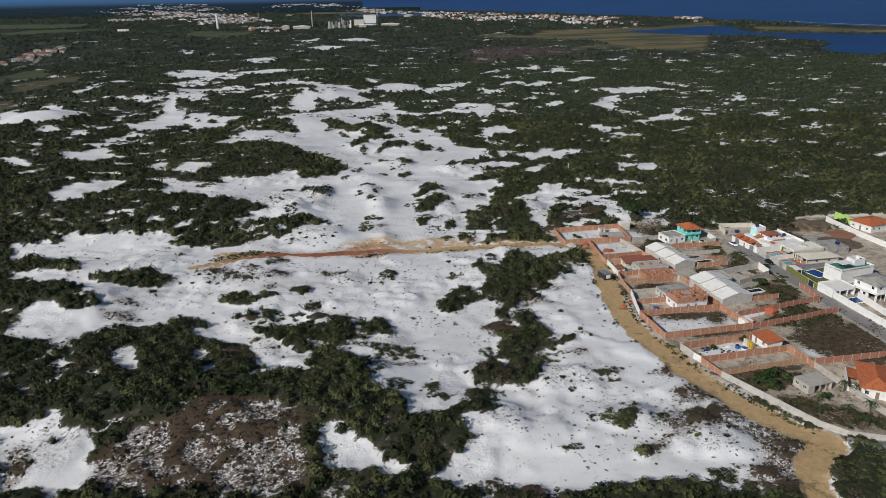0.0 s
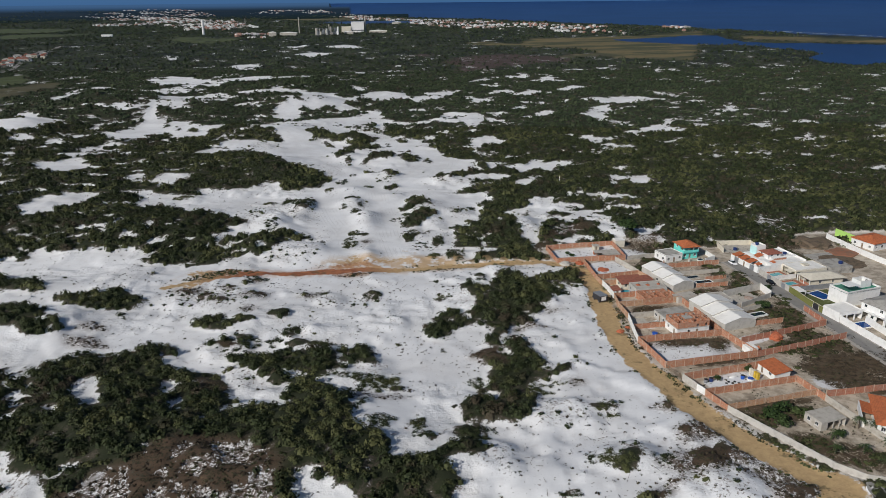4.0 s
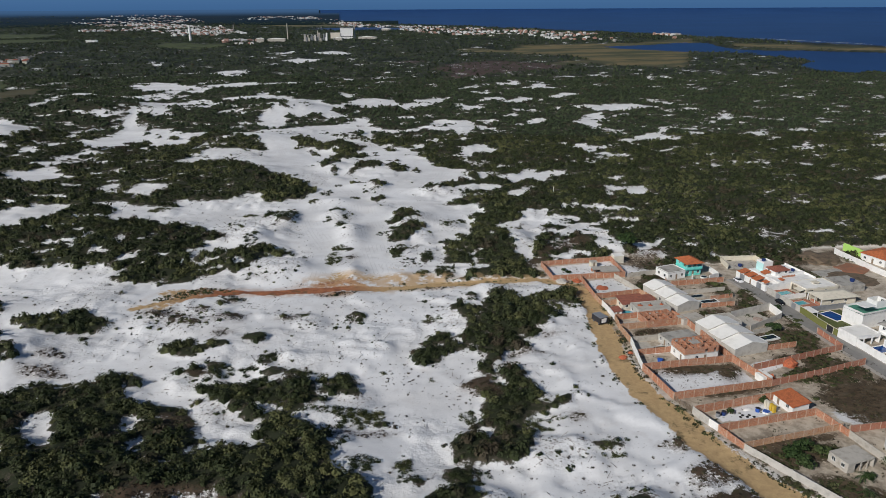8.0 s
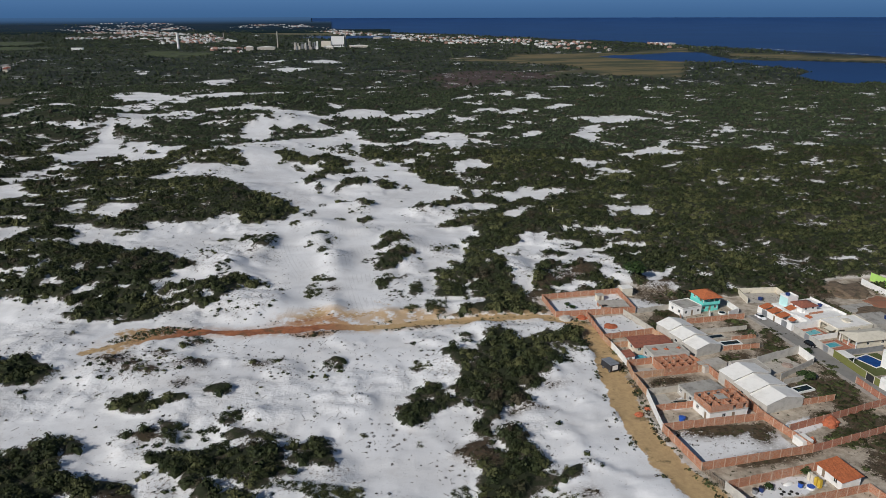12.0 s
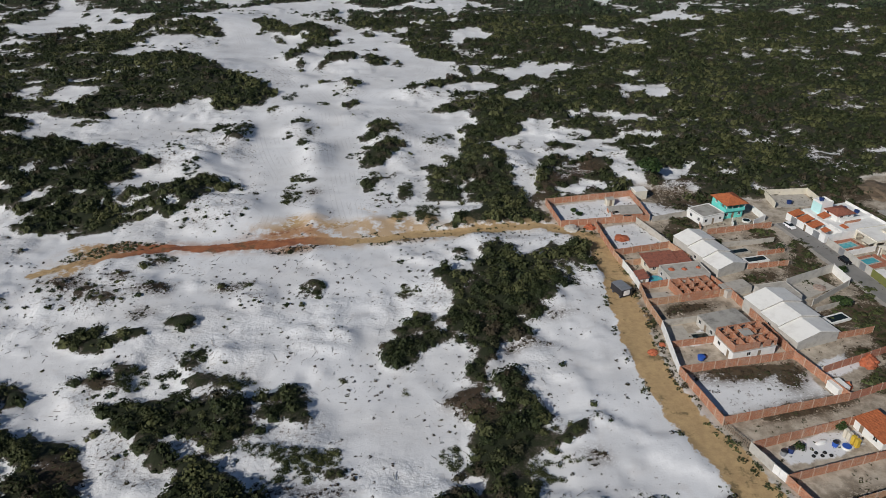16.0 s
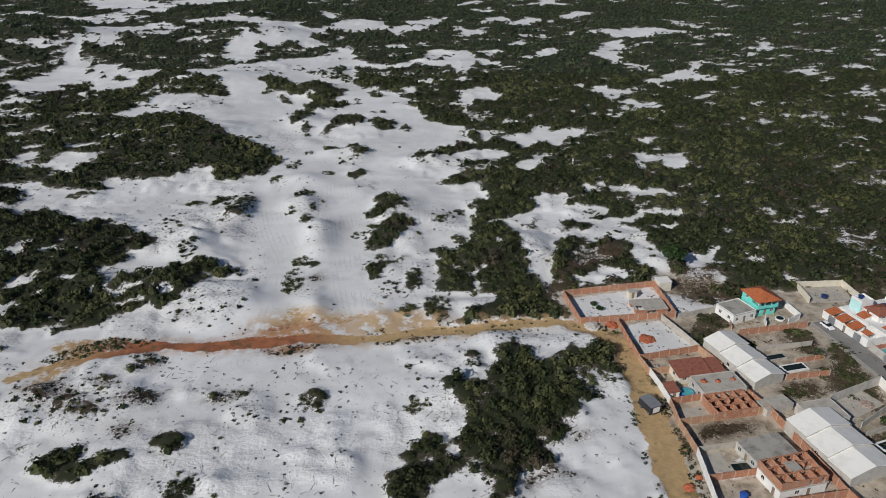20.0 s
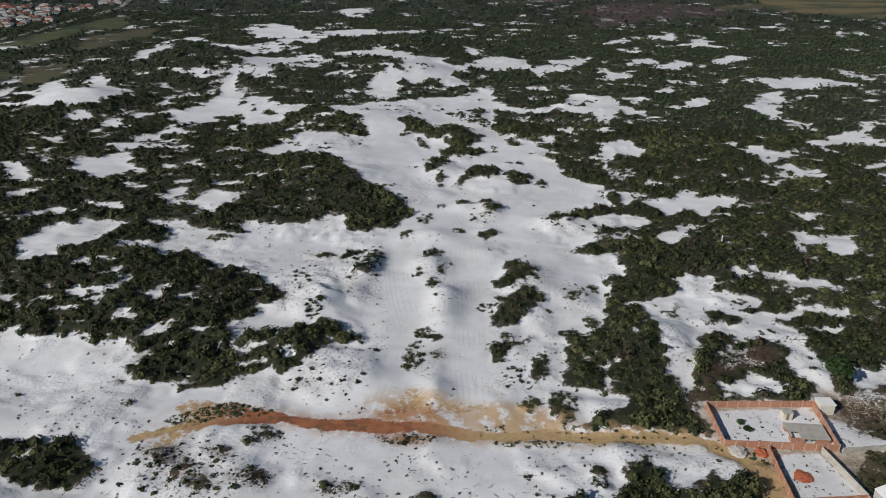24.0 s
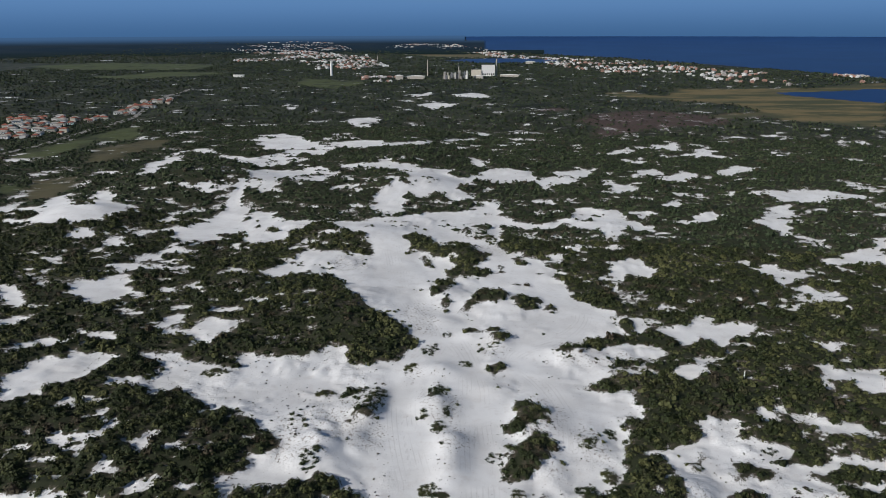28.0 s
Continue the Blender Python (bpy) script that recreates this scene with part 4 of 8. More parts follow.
paint("lagoon", [(-427, 2713), (-351, 2900), (-207, 2963), (-77, 2879), (5, 2754), (-69, 2622), (-181, 2610), (-270, 2559)])
# yards and verges
blobs("scrub", [(91, 208, 13, 3.2, 12), (80, 221, 10, 3.4, 8), (92, 219, 4, 6, -20), (78, 247, 8, 2.6, 10), (92, 183, 15, 3, 12)])
paint("scrub", [(113, 208), (148, 218), (129, 186), (115, 190), (108, 201)])
paint("bushy", [(113, 208), (148, 218), (129, 186), (115, 190), (108, 201)])
paint("bushy", [(124, 322), (168, 327), (166, 309), (158, 305), (147, 307), (146, 317), (126, 317)])
blobs("bushy", [(184, 318, 5, 9, 10), (120, 268, 4, 9, -8), (123, 276, 3, 8, -8), (127, 252, 3, 7, -8), (122, 228, 5, 12, -5), (128, 216, 4, 9, -8), (116, 217, 9, 4, 20)])
paint("pale", [(52, 311), (80, 316), (81, 299), (54, 297)])
paint("pale", [(66, 294), (77, 296), (82, 281), (67, 278)])
paint("pale", [(68, 220), (94, 223.5), (98.5, 211), (72, 206)])
blobs("pale", [(118, 196, 9, 5, 20), (88, 196, 10, 3, 15), (104, 222, 6, 3, 20), (84, 284, 5, 4, 0), (78, 235, 9, 3, 10), (95, 306, 12, 6, 10), (84, 305, 8, 6, 0), (92, 270, 4, 4, 0)])
blobs("bushy", [(117, 262, 4.5, 10, 20), (113, 240, 6, 6, 20), (122, 240, 6, 9, 10), (114, 284, 4, 6, 0), (104, 262, 6, 4, 10), (88, 177, 7, 5, 0), (97, 177, 6, 4, 20), (126, 240, 4, 10, 5), (112, 226, 5, 2, 20), (91, 208, 12, 2.2, 12), (80, 221, 9, 2.4, 8), (92, 219, 3, 5, -20), (78, 247, 7, 1.6, 10), (101, 160, 12, 5, -40), (92, 183, 14, 2, 12), (122, 205, 12, 5, 10)])
blobs("bushy", [(88, 288, 4, 6, 0), (93, 296, 5, 4, 10), (60, 238, 1.2, 14, 0), (66.2, 205, 1.0, 9, 14), (66, 244, 1, 6, 0), (98, 283, 3, 3, 0), (122, 213, 8, 3, 20), (126, 176, 9, 10, 0), (96, 150, 6, 2, -30), (84, 165, 2, 9, 30), (145, 258, 2, 2, 0), (120, 155, 12, 5, 0), (130, 200, 5, 12, 0), (150, 300, 10, 14, 0), (104, 312, 14, 5, 10)])

TRACK = [(-101, 277), (-98, 284), (-84, 288), (-68, 289), (-51, 288), (-38, 289), (-28, 291), (-13, 289), (0, 291), (18, 293), (36, 296), (47, 297), (53, 293), (60, 288), (62, 280)]
LANE = [(60, 288), (62, 280), (62, 268), (62, 252), (61, 238), (61, 223), (62, 210), (65, 199), (68, 190), (71, 180), (76, 170), (82, 160), (87, 152), (92, 146)]
FORK = [(92, 146), (84, 137), (80, 126), (79, 110)]
SIDE_STREET = [(92, 146), (97, 145), (106, 143), (140, 140), (200, 142)]
STREET = [(125.4, 294), (126.6, 288), (131, 262), (136, 230), (142, 195), (148, 160), (152, 135)]
RUTS = [(-41, 280), (-38, 300), (-39, 337), (-44, 350), (-51, 370), (-56, 389), (-58, 407), (-56, 423), (-51, 439), (-55, 454), (-65, 471), (-76, 492), (-85, 516), (-95, 553), (-108, 596), (-122, 625)]
RUTS_EAST = [(-12, 292), (-20, 339), (-23, 360), (-27, 385), (-29, 407), (-35, 432), (-46, 454)]
RUTS_FAR = [(8, 368), (7, 386), (3, 401), (-4, 418), (-13, 428), (-19, 440), (6, 461), (17, 491), (6, 512), (-13, 536), (-28, 564), (-41, 598), (-71, 618), (-95, 620)]


def rounded(points, times=3):
    """Cuts the corners of a line until it is a smooth curve."""
    for _ in range(times):
        out = [points[0]]
        for (ax, ay), (bx, by) in zip(points[:-1], points[1:]):
            out += [(ax * 0.75 + bx * 0.25, ay * 0.75 + by * 0.25), (ax * 0.25 + bx * 0.75, ay * 0.25 + by * 0.75)]
        points = out + [points[-1]]
    return points


RUTS, RUTS_EAST, RUTS_FAR = rounded(RUTS), rounded(RUTS_EAST), rounded(RUTS_FAR)
CHUTE = [(-260, 705), (-255, 684), (-247, 658), (-239, 634), (-232, 614)]
SETTLED = np.array([(49, 314), (82, 319), (86, 326), (104, 318), (125, 312), (175, 330), (260, 330), (260, 150), (112, 146), (96, 150), (80, 175), (69, 196), (64, 230), (63, 285), (52, 292)], float)
COAST = np.array([(-640, 4990), (-483, 3950), (-333, 3650), (-225, 3420), (-30, 3250), (190, 3020), (400, 2650), (610, 2230), (690, 2020), (780, 1780), (835, 1620), (926, 1462), (1300, 1000), (2400, -200), (4990, -2800), (4990, 4990)], float)


def fields(x, y):
    """What covers the ground: cover runs from -1, bare sand, to 1, scrub."""
    near = ease(900, 250, np.abs(y) + np.abs(x) * 0.5)
    amp = 1.5 * near + 5 * (1 - near)
    wx = x + amp * (fbm(x, y, 13, 3, 1) - 0.5) * 2.6
    wy = y + amp * (fbm(x, y, 13, 3, 5) - 0.5) * 2.6
    out = {k: np.zeros(np.shape(x)) for k in ("scrub", "green", "meadow", "heath", "marsh", "lagoon", "pale", "bushy", "debris", "islet", "tip")}
    cover = np.full(np.shape(x), 0.75)
    for kind, form, data in OPS:
        if form == "poly":
            mid, reach = data.mean(0), np.hypot(*(data - data.mean(0)).T).max() + 30
        else:
            mid, reach = np.array(data[:2]), max(data[2:4]) * 1.5 + 12
        some = np.nonzero((np.abs(wx - mid[0]) < reach) & (np.abs(wy - mid[1]) < reach))
        if not len(some[0]):
            continue
        px, py = wx[some], wy[some]
        if form == "poly":
            d = inside_distance(px, py, data)
        else:
            bx, by, rx, ry, turn = data
            c, s = math.cos(radians(turn)), math.sin(radians(turn))
            ux, uy = (px - bx) * c + (py - by) * s, (py - by) * c - (px - bx) * s
            d = (1 - np.hypot(ux / rx, uy / ry)) * min(rx, ry)
        soft = 1.6 + 0.006 * np.abs(py)
        if form == "blob":
            soft = np.minimum(soft, 0.75 * min(data[2:4]))
        m = ease(-soft, soft, d)
        if kind in ("sand", "veg"):
            cover[some] = cover[some] * (1 - m) + (m if kind == "veg" else -m)
        else:
            out[kind][some] = np.maximum(out[kind][some], m)
            if kind == "islet":
                cover[some] = cover[some] * (1 - m) - 0.02 * m
            if kind == "scrub":
                cover[some] = cover[some] * (1 - m) + 0.2 * m
    # ragged edges, sandy gaps in the scrub, and lighter growth at the edges of the dunes
    mid = ease(380, 560, y)
    ragged = (fbm(x, y, 8, 4, 13) - 0.5) * near * (1 - 0.4 * mid) + (fbm(x, y, 24, 5, 14) - 0.5) * (1 - near)
    ragged = 4.4 * ragged + 2.6 * mid * (fbm(x * 0.55, y, 9, 4, 16) - 0.5) + 0.12 * mid
    cover = np.clip(cover + ragged * (1 - (0.6 - 0.3 * mid) * np.abs(cover)), -1, 1)
    cover = np.clip(cover + 3.6 * mid * ease(1500, 900, y) * (fbm(x * 0.6, y, 5.5, 3, 20) - 0.52 + 0.055 * ease(620, 740, y)) * (1 - 0.52 * np.abs(cover)), -1, 1)
    close = ease(520, 300, y)
    cover = np.clip(cover + close * 2.6 * (fbm(x, y, 3.4, 2, 17) - 0.52) * (1 - 0.35 * np.abs(cover)), -1, 1)
    funnel = line_distance(wx * 0.25 + x * 0.75, y, CHUTE)
    down = np.clip(690 - y, 0, 110)
    cover = cover - 2.5 * ease(3.4 + 0.085 * down, 1.6 + 0.05 * down, funnel)
    cover = np.clip(cover, -1, 1)
    gaps = ease(0.60, 0.74, fbm(x * 0.5, y, 10, 4, 11) * near + fbm(x * 0.5, y, 18, 5, 12) * (1 - near)) * ease(1700, 600, y)
    cover = cover - gaps * 0.4 * (cover > 0) * ease(300, 420, y)
    flecks = ease(0.68, 0.74, fbm(x * 0.6, y, 6, 3, 18) + 0.25 * (fbm(x, y, 60, 2, 19) - 0.5)) * ease(380, 460, y) * ease(1000, 700, y)
    cover = cover - flecks * 0.9 * (cover > 0)
    specks = ease(0.67, 0.73, fbm(x, y, 6.5, 4, 22) + 0.3 * (fbm(x, y, 40, 2, 24) - 0.5)) * ease(440, 380, y) * ease(-20, -50, x)
    cover = cover - specks * 1.3 * (cover > 0)
    out["woods"] = ease(900, 1500, np.hypot(x, y))
    inside = inside_distance(x, y, SETTLED)
    out["settled"] = ease(-3, 3, inside)
    dirt = ease(3.2, 1.2, line_distance(0.4 * wx + 0.6 * x, 0.4 * wy + 0.6 * y, TRACK) + 3.4 * (fbm(x, y, 5, 4, 3) - 0.5))
    dirt = dirt * (0.25 + 0.75 * ease(-84, -72, x + 6 * (fbm(x, y, 9, 2, 6) - 0.5)))
    dirt = np.maximum(dirt, 0.8 * ease(2.2, 0.8, line_distance(wx, wy, [(-103, 274), (-97, 279), (-84, 283.5), (-70, 287)])))
    dirt = np.maximum(dirt, ease(5.2, 2.6, line_distance(wx, wy, LANE) + 2.4 * (fbm(x, y, 6, 3, 4) - 0.5)))
    dirt = np.maximum(dirt, ease(5.0, 2.5, line_distance(wx, wy, FORK)))
    dirt = np.maximum(dirt, 0.6 * out["tip"])
    stain = ease(15, 6, np.hypot((wx + 30) / 1.5, wy - 295))
    stain = np.maximum(stain, 0.95 * ease(10, 4, np.hypot((wx + 2) / 2.4, wy - 297)))
    out["stain"] = np.maximum(stain, 0.6 * ease(6.5, 2, line_distance(wx, wy, TRACK))) * (0.3 + 0.7 * ease(-82, -66, x))
    dirt = np.maximum(dirt, 0.95 * ease(8, 4, np.hypot(wx - 92, wy - 147)))
    red = ease(-8, -34, x) * ease(-100, -74, x) * ease(12, 5, line_distance(x, y, TRACK))
    out["dirt"], out["red"] = dirt, red
    ruts = np.minimum(np.minimum(line_distance(x, y, RUTS), line_distance(x, y, RUTS_EAST)), line_distance(x, y, RUTS_FAR) + 1.5)
    out["ruts"], out["rutline"], out["way"] = ease(8, 4, ruts), ruts, ease(19, 7, ruts)
    cover = np.where(np.maximum(dirt, out["ruts"]) > 0.3, np.minimum(cover, -0.5), cover)
    lumpy = ease(0.54, 0.62, fbm(x, y, 21, 4, 39)) + out["debris"] + 0.5 * ease(-0.85, -0.3, cover)
    out["hump"] = np.clip(lumpy, 0, 1) * ease(620, 380, y) * ease(0.6, 0.0, cover) * (1 - 0.9 * np.maximum(dirt, 0.5 * out["ruts"] + 0.5 * out["way"]))
    out["sea"] = inside_distance(x, y, COAST) if np.size(x) else np.zeros(0)
    wet = np.maximum(out["lagoon"], ease(-20, 20, out["sea"]))
    out["wet"] = wet
    yard = -0.45 + 1.3 * (fbm(x, y, 11, 4, 9) - 0.42)
    yard = np.where(out["bushy"] > 0.3, out["bushy"] * 0.75 + 1.5 * (fbm(x, y, 7, 3, 15) - 0.5), yard)
    out["cover"] = np.where(out["settled"] > 0.5, yard, cover)
    return out


def bowl(x, y):
    """Far off the land and the sea rise to the eye's height, as the horizon does."""
    s = np.clip((np.hypot(x, y - 80) - 2600) / 2300, 0, 1)
    return 60 * s * s + 25 * ease(1000, 1900, np.hypot(x, y - 80))


def plain_height(x, y):
    z = -4 + 5 * ease(-70, -190, x) * ease(300, 380, y) * ease(1900, 1000, y) + 3 * ease(500, 900, y)
    return z + 9 * np.exp(-(((x + 262) / 80) ** 2 + ((y - 712) / 48) ** 2)) + bowl(x, y)


MOUNDS = [(-43, 390, 7, 8, 3.2), (-33, 366, 6, 7, 2.8), (-23, 406, 7, 6, 1.6), (-46, 419, 9, 7, 2.4), (-66, 387, 4, 11, 2.6), (-76, 355, 10, 8, 3.2), (-68, 377, 8, 5, 1.6), (-26, 504, 18, 8, 2.4), (-59, 503, 10, 12, 2.2), (-37, 455, 8, 6, 1.6), (-24, 455, 6, 7, 1.8), (-23, 428, 6, 4, 1.6), (8, 445, 16, 7, 2), (-51, 469, 6, 6, 1.6), (-4, 389, 10, 8, 2.2), (-5, 361, 9, 9, 2.6), (27, 426, 12, 7, 1.8), (12, 373, 7, 7, 1.4)]
RIDGES = [(-60, 166, 48, 24, 6.0), (-118, 335, 45, 25, 4.0), (-105, 468, 45, 40, 5.0), (-75, 322, 12, 11, 2.5), (-30, 190, 18, 18, 1.5), (-140, 241, 26, 13, 5.0), (-150, 274, 30, 10, 2.5), (-330, 730, 60, 80, 10), (-335, 600, 40, 45, 9), (-170, 900, 120, 120, 8), (-121, 748, 45, 36, 8), (-125, 600, 40, 26, 6)]
KNOLLS = [(30, 155, 25, 12, 1.5), (0, 136, 16, 10, -2.0), (-54, 311, 12, 9, 3.4), (-27, 307, 5, 7, 2.0), (-8, 305, 6, 7, 1.6), (-31, 352, 6, 11, 3.0), (-70, 345, 10, 6, 2.0), (0, 378, 8, 9, 2.0), (-32, 496, 22, 10, 3.0), (-60, 580, 14, 12, 3.5), (40, 345, 14, 10, 2.5), (20, 262, 16, 12, 1.5), (45, 255, 9, 12, 1.6)]
HILLS = MOUNDS + RIDGES + KNOLLS


def height(x, y, f=None):
    f = f or fields(x, y)
    z = plain_height(x, y)
    calm = (1 - f["settled"]) * (1 - 0.85 * f["dirt"]) * (1 - 0.7 * f["way"]) * (1 - f["marsh"])
    firm = (1 - f["settled"]) * (1 - 0.85 * f["dirt"]) * (1 - f["marsh"])
    for hx, hy, rx, ry, up in HILLS:
        z = z + firm * up * np.exp(-(((x - hx) / rx) ** 2 + ((y - hy) / ry) ** 2))
    far = ease(500, 1500, np.hypot(x, y))
    rough = 3.6 * (fbm(x, y, 46, 2, 21) - 0.5) + (0.35 + 1.1 * ease(-0.4, 0.3, f["cover"])) * (fbm(x, y, 13, 4, 23) - 0.5)
    ridge = (1 - 2 * np.abs(fbm(x * 0.8 + y * 0.5, y * 0.8 - x * 0.5, 9, 3, 25) - 0.5)) ** 3
    rough = rough + 0.35 * ridge * ease(0.42, 0.6, fbm(x, y, 34, 2, 29)) * ease(700, 400, y)
    rough = rough + 5 * far * (fbm(x, y, 300, 3, 27) - 0.5)
    knolls = ease(0.56, 0.64, fbm(x, y, 15, 4, 31)) * 0.7
    hump = f["hump"]
    rough = rough + hump * (1.2 * np.abs(fbm(x, y, 7.5, 3, 41) - 0.5) * 2 + 0.7 * (fbm(x, y, 3.2, 2, 43) - 0.5))
    z = z + calm * (rough + knolls + f["debris"] * (0.5 + 1.8 * (fbm(x, y, 7, 3, 35) - 0.3)) + 1.1 * np.clip(f["cover"], -0.3, 1))
    return z - f["wet"] * 8


def spot(x, y):
    """The ground's height at one place."""
    return float(height(np.array([float(x)]), np.array([float(y)]))[0])


def ground_material():
    k = Nodes("dune_ground", 0.9)
    v = k.coords()
    edge = k.noise(v, 0.55, 4, 0.7)
    grit = k.noise(v, 2.2, 3, 0.7)
    broad = k.noise(v, 0.045, 4, 0.6)
    sand = k.mix(k.ramp(broad, 0.35, 0.7), (0.765, 0.765, 0.765), (0.655, 0.65, 0.645))
    sand = k.mix(k.math("MULTIPLY", k.ramp(k.noise(v, 0.22, 4, 0.65), 0.52, 0.75), 0.5), sand, (0.59, 0.565, 0.545))
    # twigs and litter lying on the sand
    stretched = k.n("Mapping", Vector=v)
    stretched.inputs["Scale"].default_value = (0.35, 1.6, 1.0)
    stretched.inputs["Rotation"].default_value = (0, 0, 0.6)
    twigs = k.ramp(k.noise(stretched.outputs[0], 3.6, 3, 0.6), 0.70, 0.76)
    specks = k.ramp(k.noise(v, 1.1, 3, 0.6), 0.66, 0.72)
    bits = k.math("MULTIPLY", k.math("MAXIMUM", twigs, specks), k.ramp(k.noise(v, 0.06, 3), 0.36, 0.58))
    sand = k.mix(k.math("MULTIPLY", bits, 0.75), sand, (0.16, 0.125, 0.095))
    crumbs = k.math("ADD", k.noise(v, 0.9, 4, 0.75), k.math("MULTIPLY", k.math("SUBTRACT", k.math("MAXIMUM", k.attr("debris"), k.ramp(k.attr("cover"), -0.9, 0.1)), 1.0), 0.2))
    sand = k.mix(k.math("MULTIPLY", k.ramp(crumbs, 0.53, 0.63), 0.8), sand, (0.17, 0.135, 0.105))
    # tyre tracks
    wave = k.math("SINE", k.math("ADD", k.math("MULTIPLY", k.attr("rutline"), 3.7), k.math("MULTIPLY", k.noise(v, 0.016, 1), 14.0)))
    rut = k.math("MULTIPLY", k.attr("ruts"), k.math("MULTIPLY", k.ramp(wave, 0.55, 0.95), k.ramp(k.noise(v, 0.06, 3), 0.44, 0.56)))
    sand = k.mix(k.math("MULTIPLY", rut, 0.28), sand, (0.47, 0.46, 0.45))
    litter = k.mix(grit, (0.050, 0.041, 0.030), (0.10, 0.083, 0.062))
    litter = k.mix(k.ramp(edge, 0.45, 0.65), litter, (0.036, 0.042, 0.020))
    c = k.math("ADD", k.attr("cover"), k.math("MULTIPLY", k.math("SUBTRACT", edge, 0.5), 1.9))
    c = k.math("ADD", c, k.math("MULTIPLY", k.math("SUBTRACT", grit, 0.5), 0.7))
    # inside the scrub, near-black green painted in place of canopy and its dark gaps
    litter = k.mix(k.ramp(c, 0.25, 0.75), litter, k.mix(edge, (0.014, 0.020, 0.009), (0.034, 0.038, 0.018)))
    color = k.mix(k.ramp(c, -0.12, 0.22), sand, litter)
    color = k.mix(k.math("MULTIPLY", k.math("MULTIPLY", k.attr("scrub"), 0.9), k.ramp(k.math("ADD", k.math("MULTIPLY", grit, 0.5), k.math("MULTIPLY", edge, 0.5)), 0.40, 0.52)), color, k.mix(edge, (0.046, 0.030, 0.020), (0.115, 0.074, 0.048)))
    yard = k.mix(k.ramp(k.noise(v, 0.35, 4, 0.65), 0.35, 0.7), (0.52, 0.45, 0.36), (0.27, 0.225, 0.17))
    pale = k.math("ADD", k.attr("pale"), k.math("MULTIPLY", k.math("SUBTRACT", edge, 0.5), 0.9))
    yard = k.mix(k.ramp(pale, 0.35, 0.6), yard, sand)
    yard = k.mix(k.ramp(c, 0.1, 0.5), yard, k.mix(grit, (0.05, 0.046, 0.028), (0.13, 0.105, 0.075)))
    grass = k.mix(k.ramp(k.noise(v, 0.6, 4, 0.7), 0.35, 0.65), (0.056, 0.038, 0.023), (0.112, 0.080, 0.048))
    yard = k.mix(k.math("MULTIPLY", k.math("MAXIMUM", k.attr("scrub"), k.attr("bushy")), k.ramp(k.math("ADD", k.math("MULTIPLY", grit, 0.5), k.math("MULTIPLY", edge, 0.5)), 0.38, 0.50)), yard, grass)
    color = k.mix(k.attr("settled"), color, yard)
    color = k.mix(k.math("MULTIPLY", k.attr("woods"), k.ramp(c, -0.35, 0.15)), color, k.mix(k.ramp(k.noise(v, 0.014, 6, 0.75), 0.4, 0.62), (0.013, 0.019, 0.014), (0.046, 0.052, 0.034)))
    color = k.mix(k.math("MULTIPLY", k.attr("green"), k.ramp(k.noise(v, 0.03, 5, 0.7), 0.30, 0.55)), color, k.mix(broad, (0.058, 0.078, 0.028), (0.088, 0.098, 0.042)))
    color = k.mix(k.math("MULTIPLY", k.attr("meadow"), k.ramp(k.noise(v, 0.04, 5, 0.7), 0.30, 0.5)), color, k.mix(broad, (0.105, 0.085, 0.050), (0.070, 0.072, 0.034)))
    color = k.mix(k.math("MULTIPLY", k.attr("heath"), k.ramp(edge, 0.3, 0.6)), color, (0.085, 0.055, 0.05))
    streaks = k.n("Mapping", Vector=v)
    streaks.inputs["Scale"].default_value = (0.5, 1.8, 1.0)
    color = k.mix(k.attr("marsh"), color, k.mix(k.ramp(k.noise(streaks.outputs[0], 0.012, 5, 0.7), 0.42, 0.58), (0.165, 0.130, 0.062), (0.060, 0.066, 0.034)))
    tan = k.mix(k.ramp(k.noise(v, 0.5, 4, 0.7), 0.3, 0.7), (0.52, 0.365, 0.185), (0.41, 0.28, 0.145))
    rust = k.mix(k.ramp(k.noise(v, 0.3, 4, 0.7), 0.3, 0.7), (0.40, 0.155, 0.072), (0.21, 0.078, 0.042))
    dirt = k.mix(k.attr("red"), tan, rust)
    spill = k.math("MULTIPLY", k.attr("stain"), k.ramp(k.noise(v, 0.22, 5, 0.65), 0.36, 0.54))
    color = k.mix(k.math("MULTIPLY", spill, 0.95), color, k.mix(k.attr("red"), (0.50, 0.335, 0.175), (0.43, 0.225, 0.105)))
    d = k.math("ADD", k.attr("dirt"), k.math("MULTIPLY", k.math("SUBTRACT", edge, 0.5), 1.5))
    dirt = k.mix(k.math("MULTIPLY", k.ramp(k.noise(v, 0.16, 4, 0.7), 0.56, 0.66), 0.7), dirt, (0.105, 0.085, 0.045))
    dirt = k.mix(k.math("MULTIPLY", k.ramp(k.noise(v, 0.9, 4, 0.7), 0.5, 0.75), 0.35), dirt, (0.26, 0.15, 0.08))
    color = k.mix(k.ramp(d, 0.28, 0.62), color, dirt)
    pits = k.math("MULTIPLY", k.noise(v, 0.85, 4, 0.6), k.attr("hump"))
    k.bump(k.math("ADD", k.math("ADD", k.math("MULTIPLY", edge, 0.16), k.math("MULTIPLY", grit, 0.05)), k.math("MULTIPLY", pits, 0.8)), 0.42, 0.9)
    return k.base(color)


def spaced(stops):
    """Coordinates from the first stop to the last; each stop names a place and the step there."""
    out = [stops[0][0]]
    while out[-1] < stops[-1][0]:
        out.append(out[-1] + float(np.interp(out[-1], [s[0] for s in stops], [s[1] for s in stops])))
    return np.array(out)


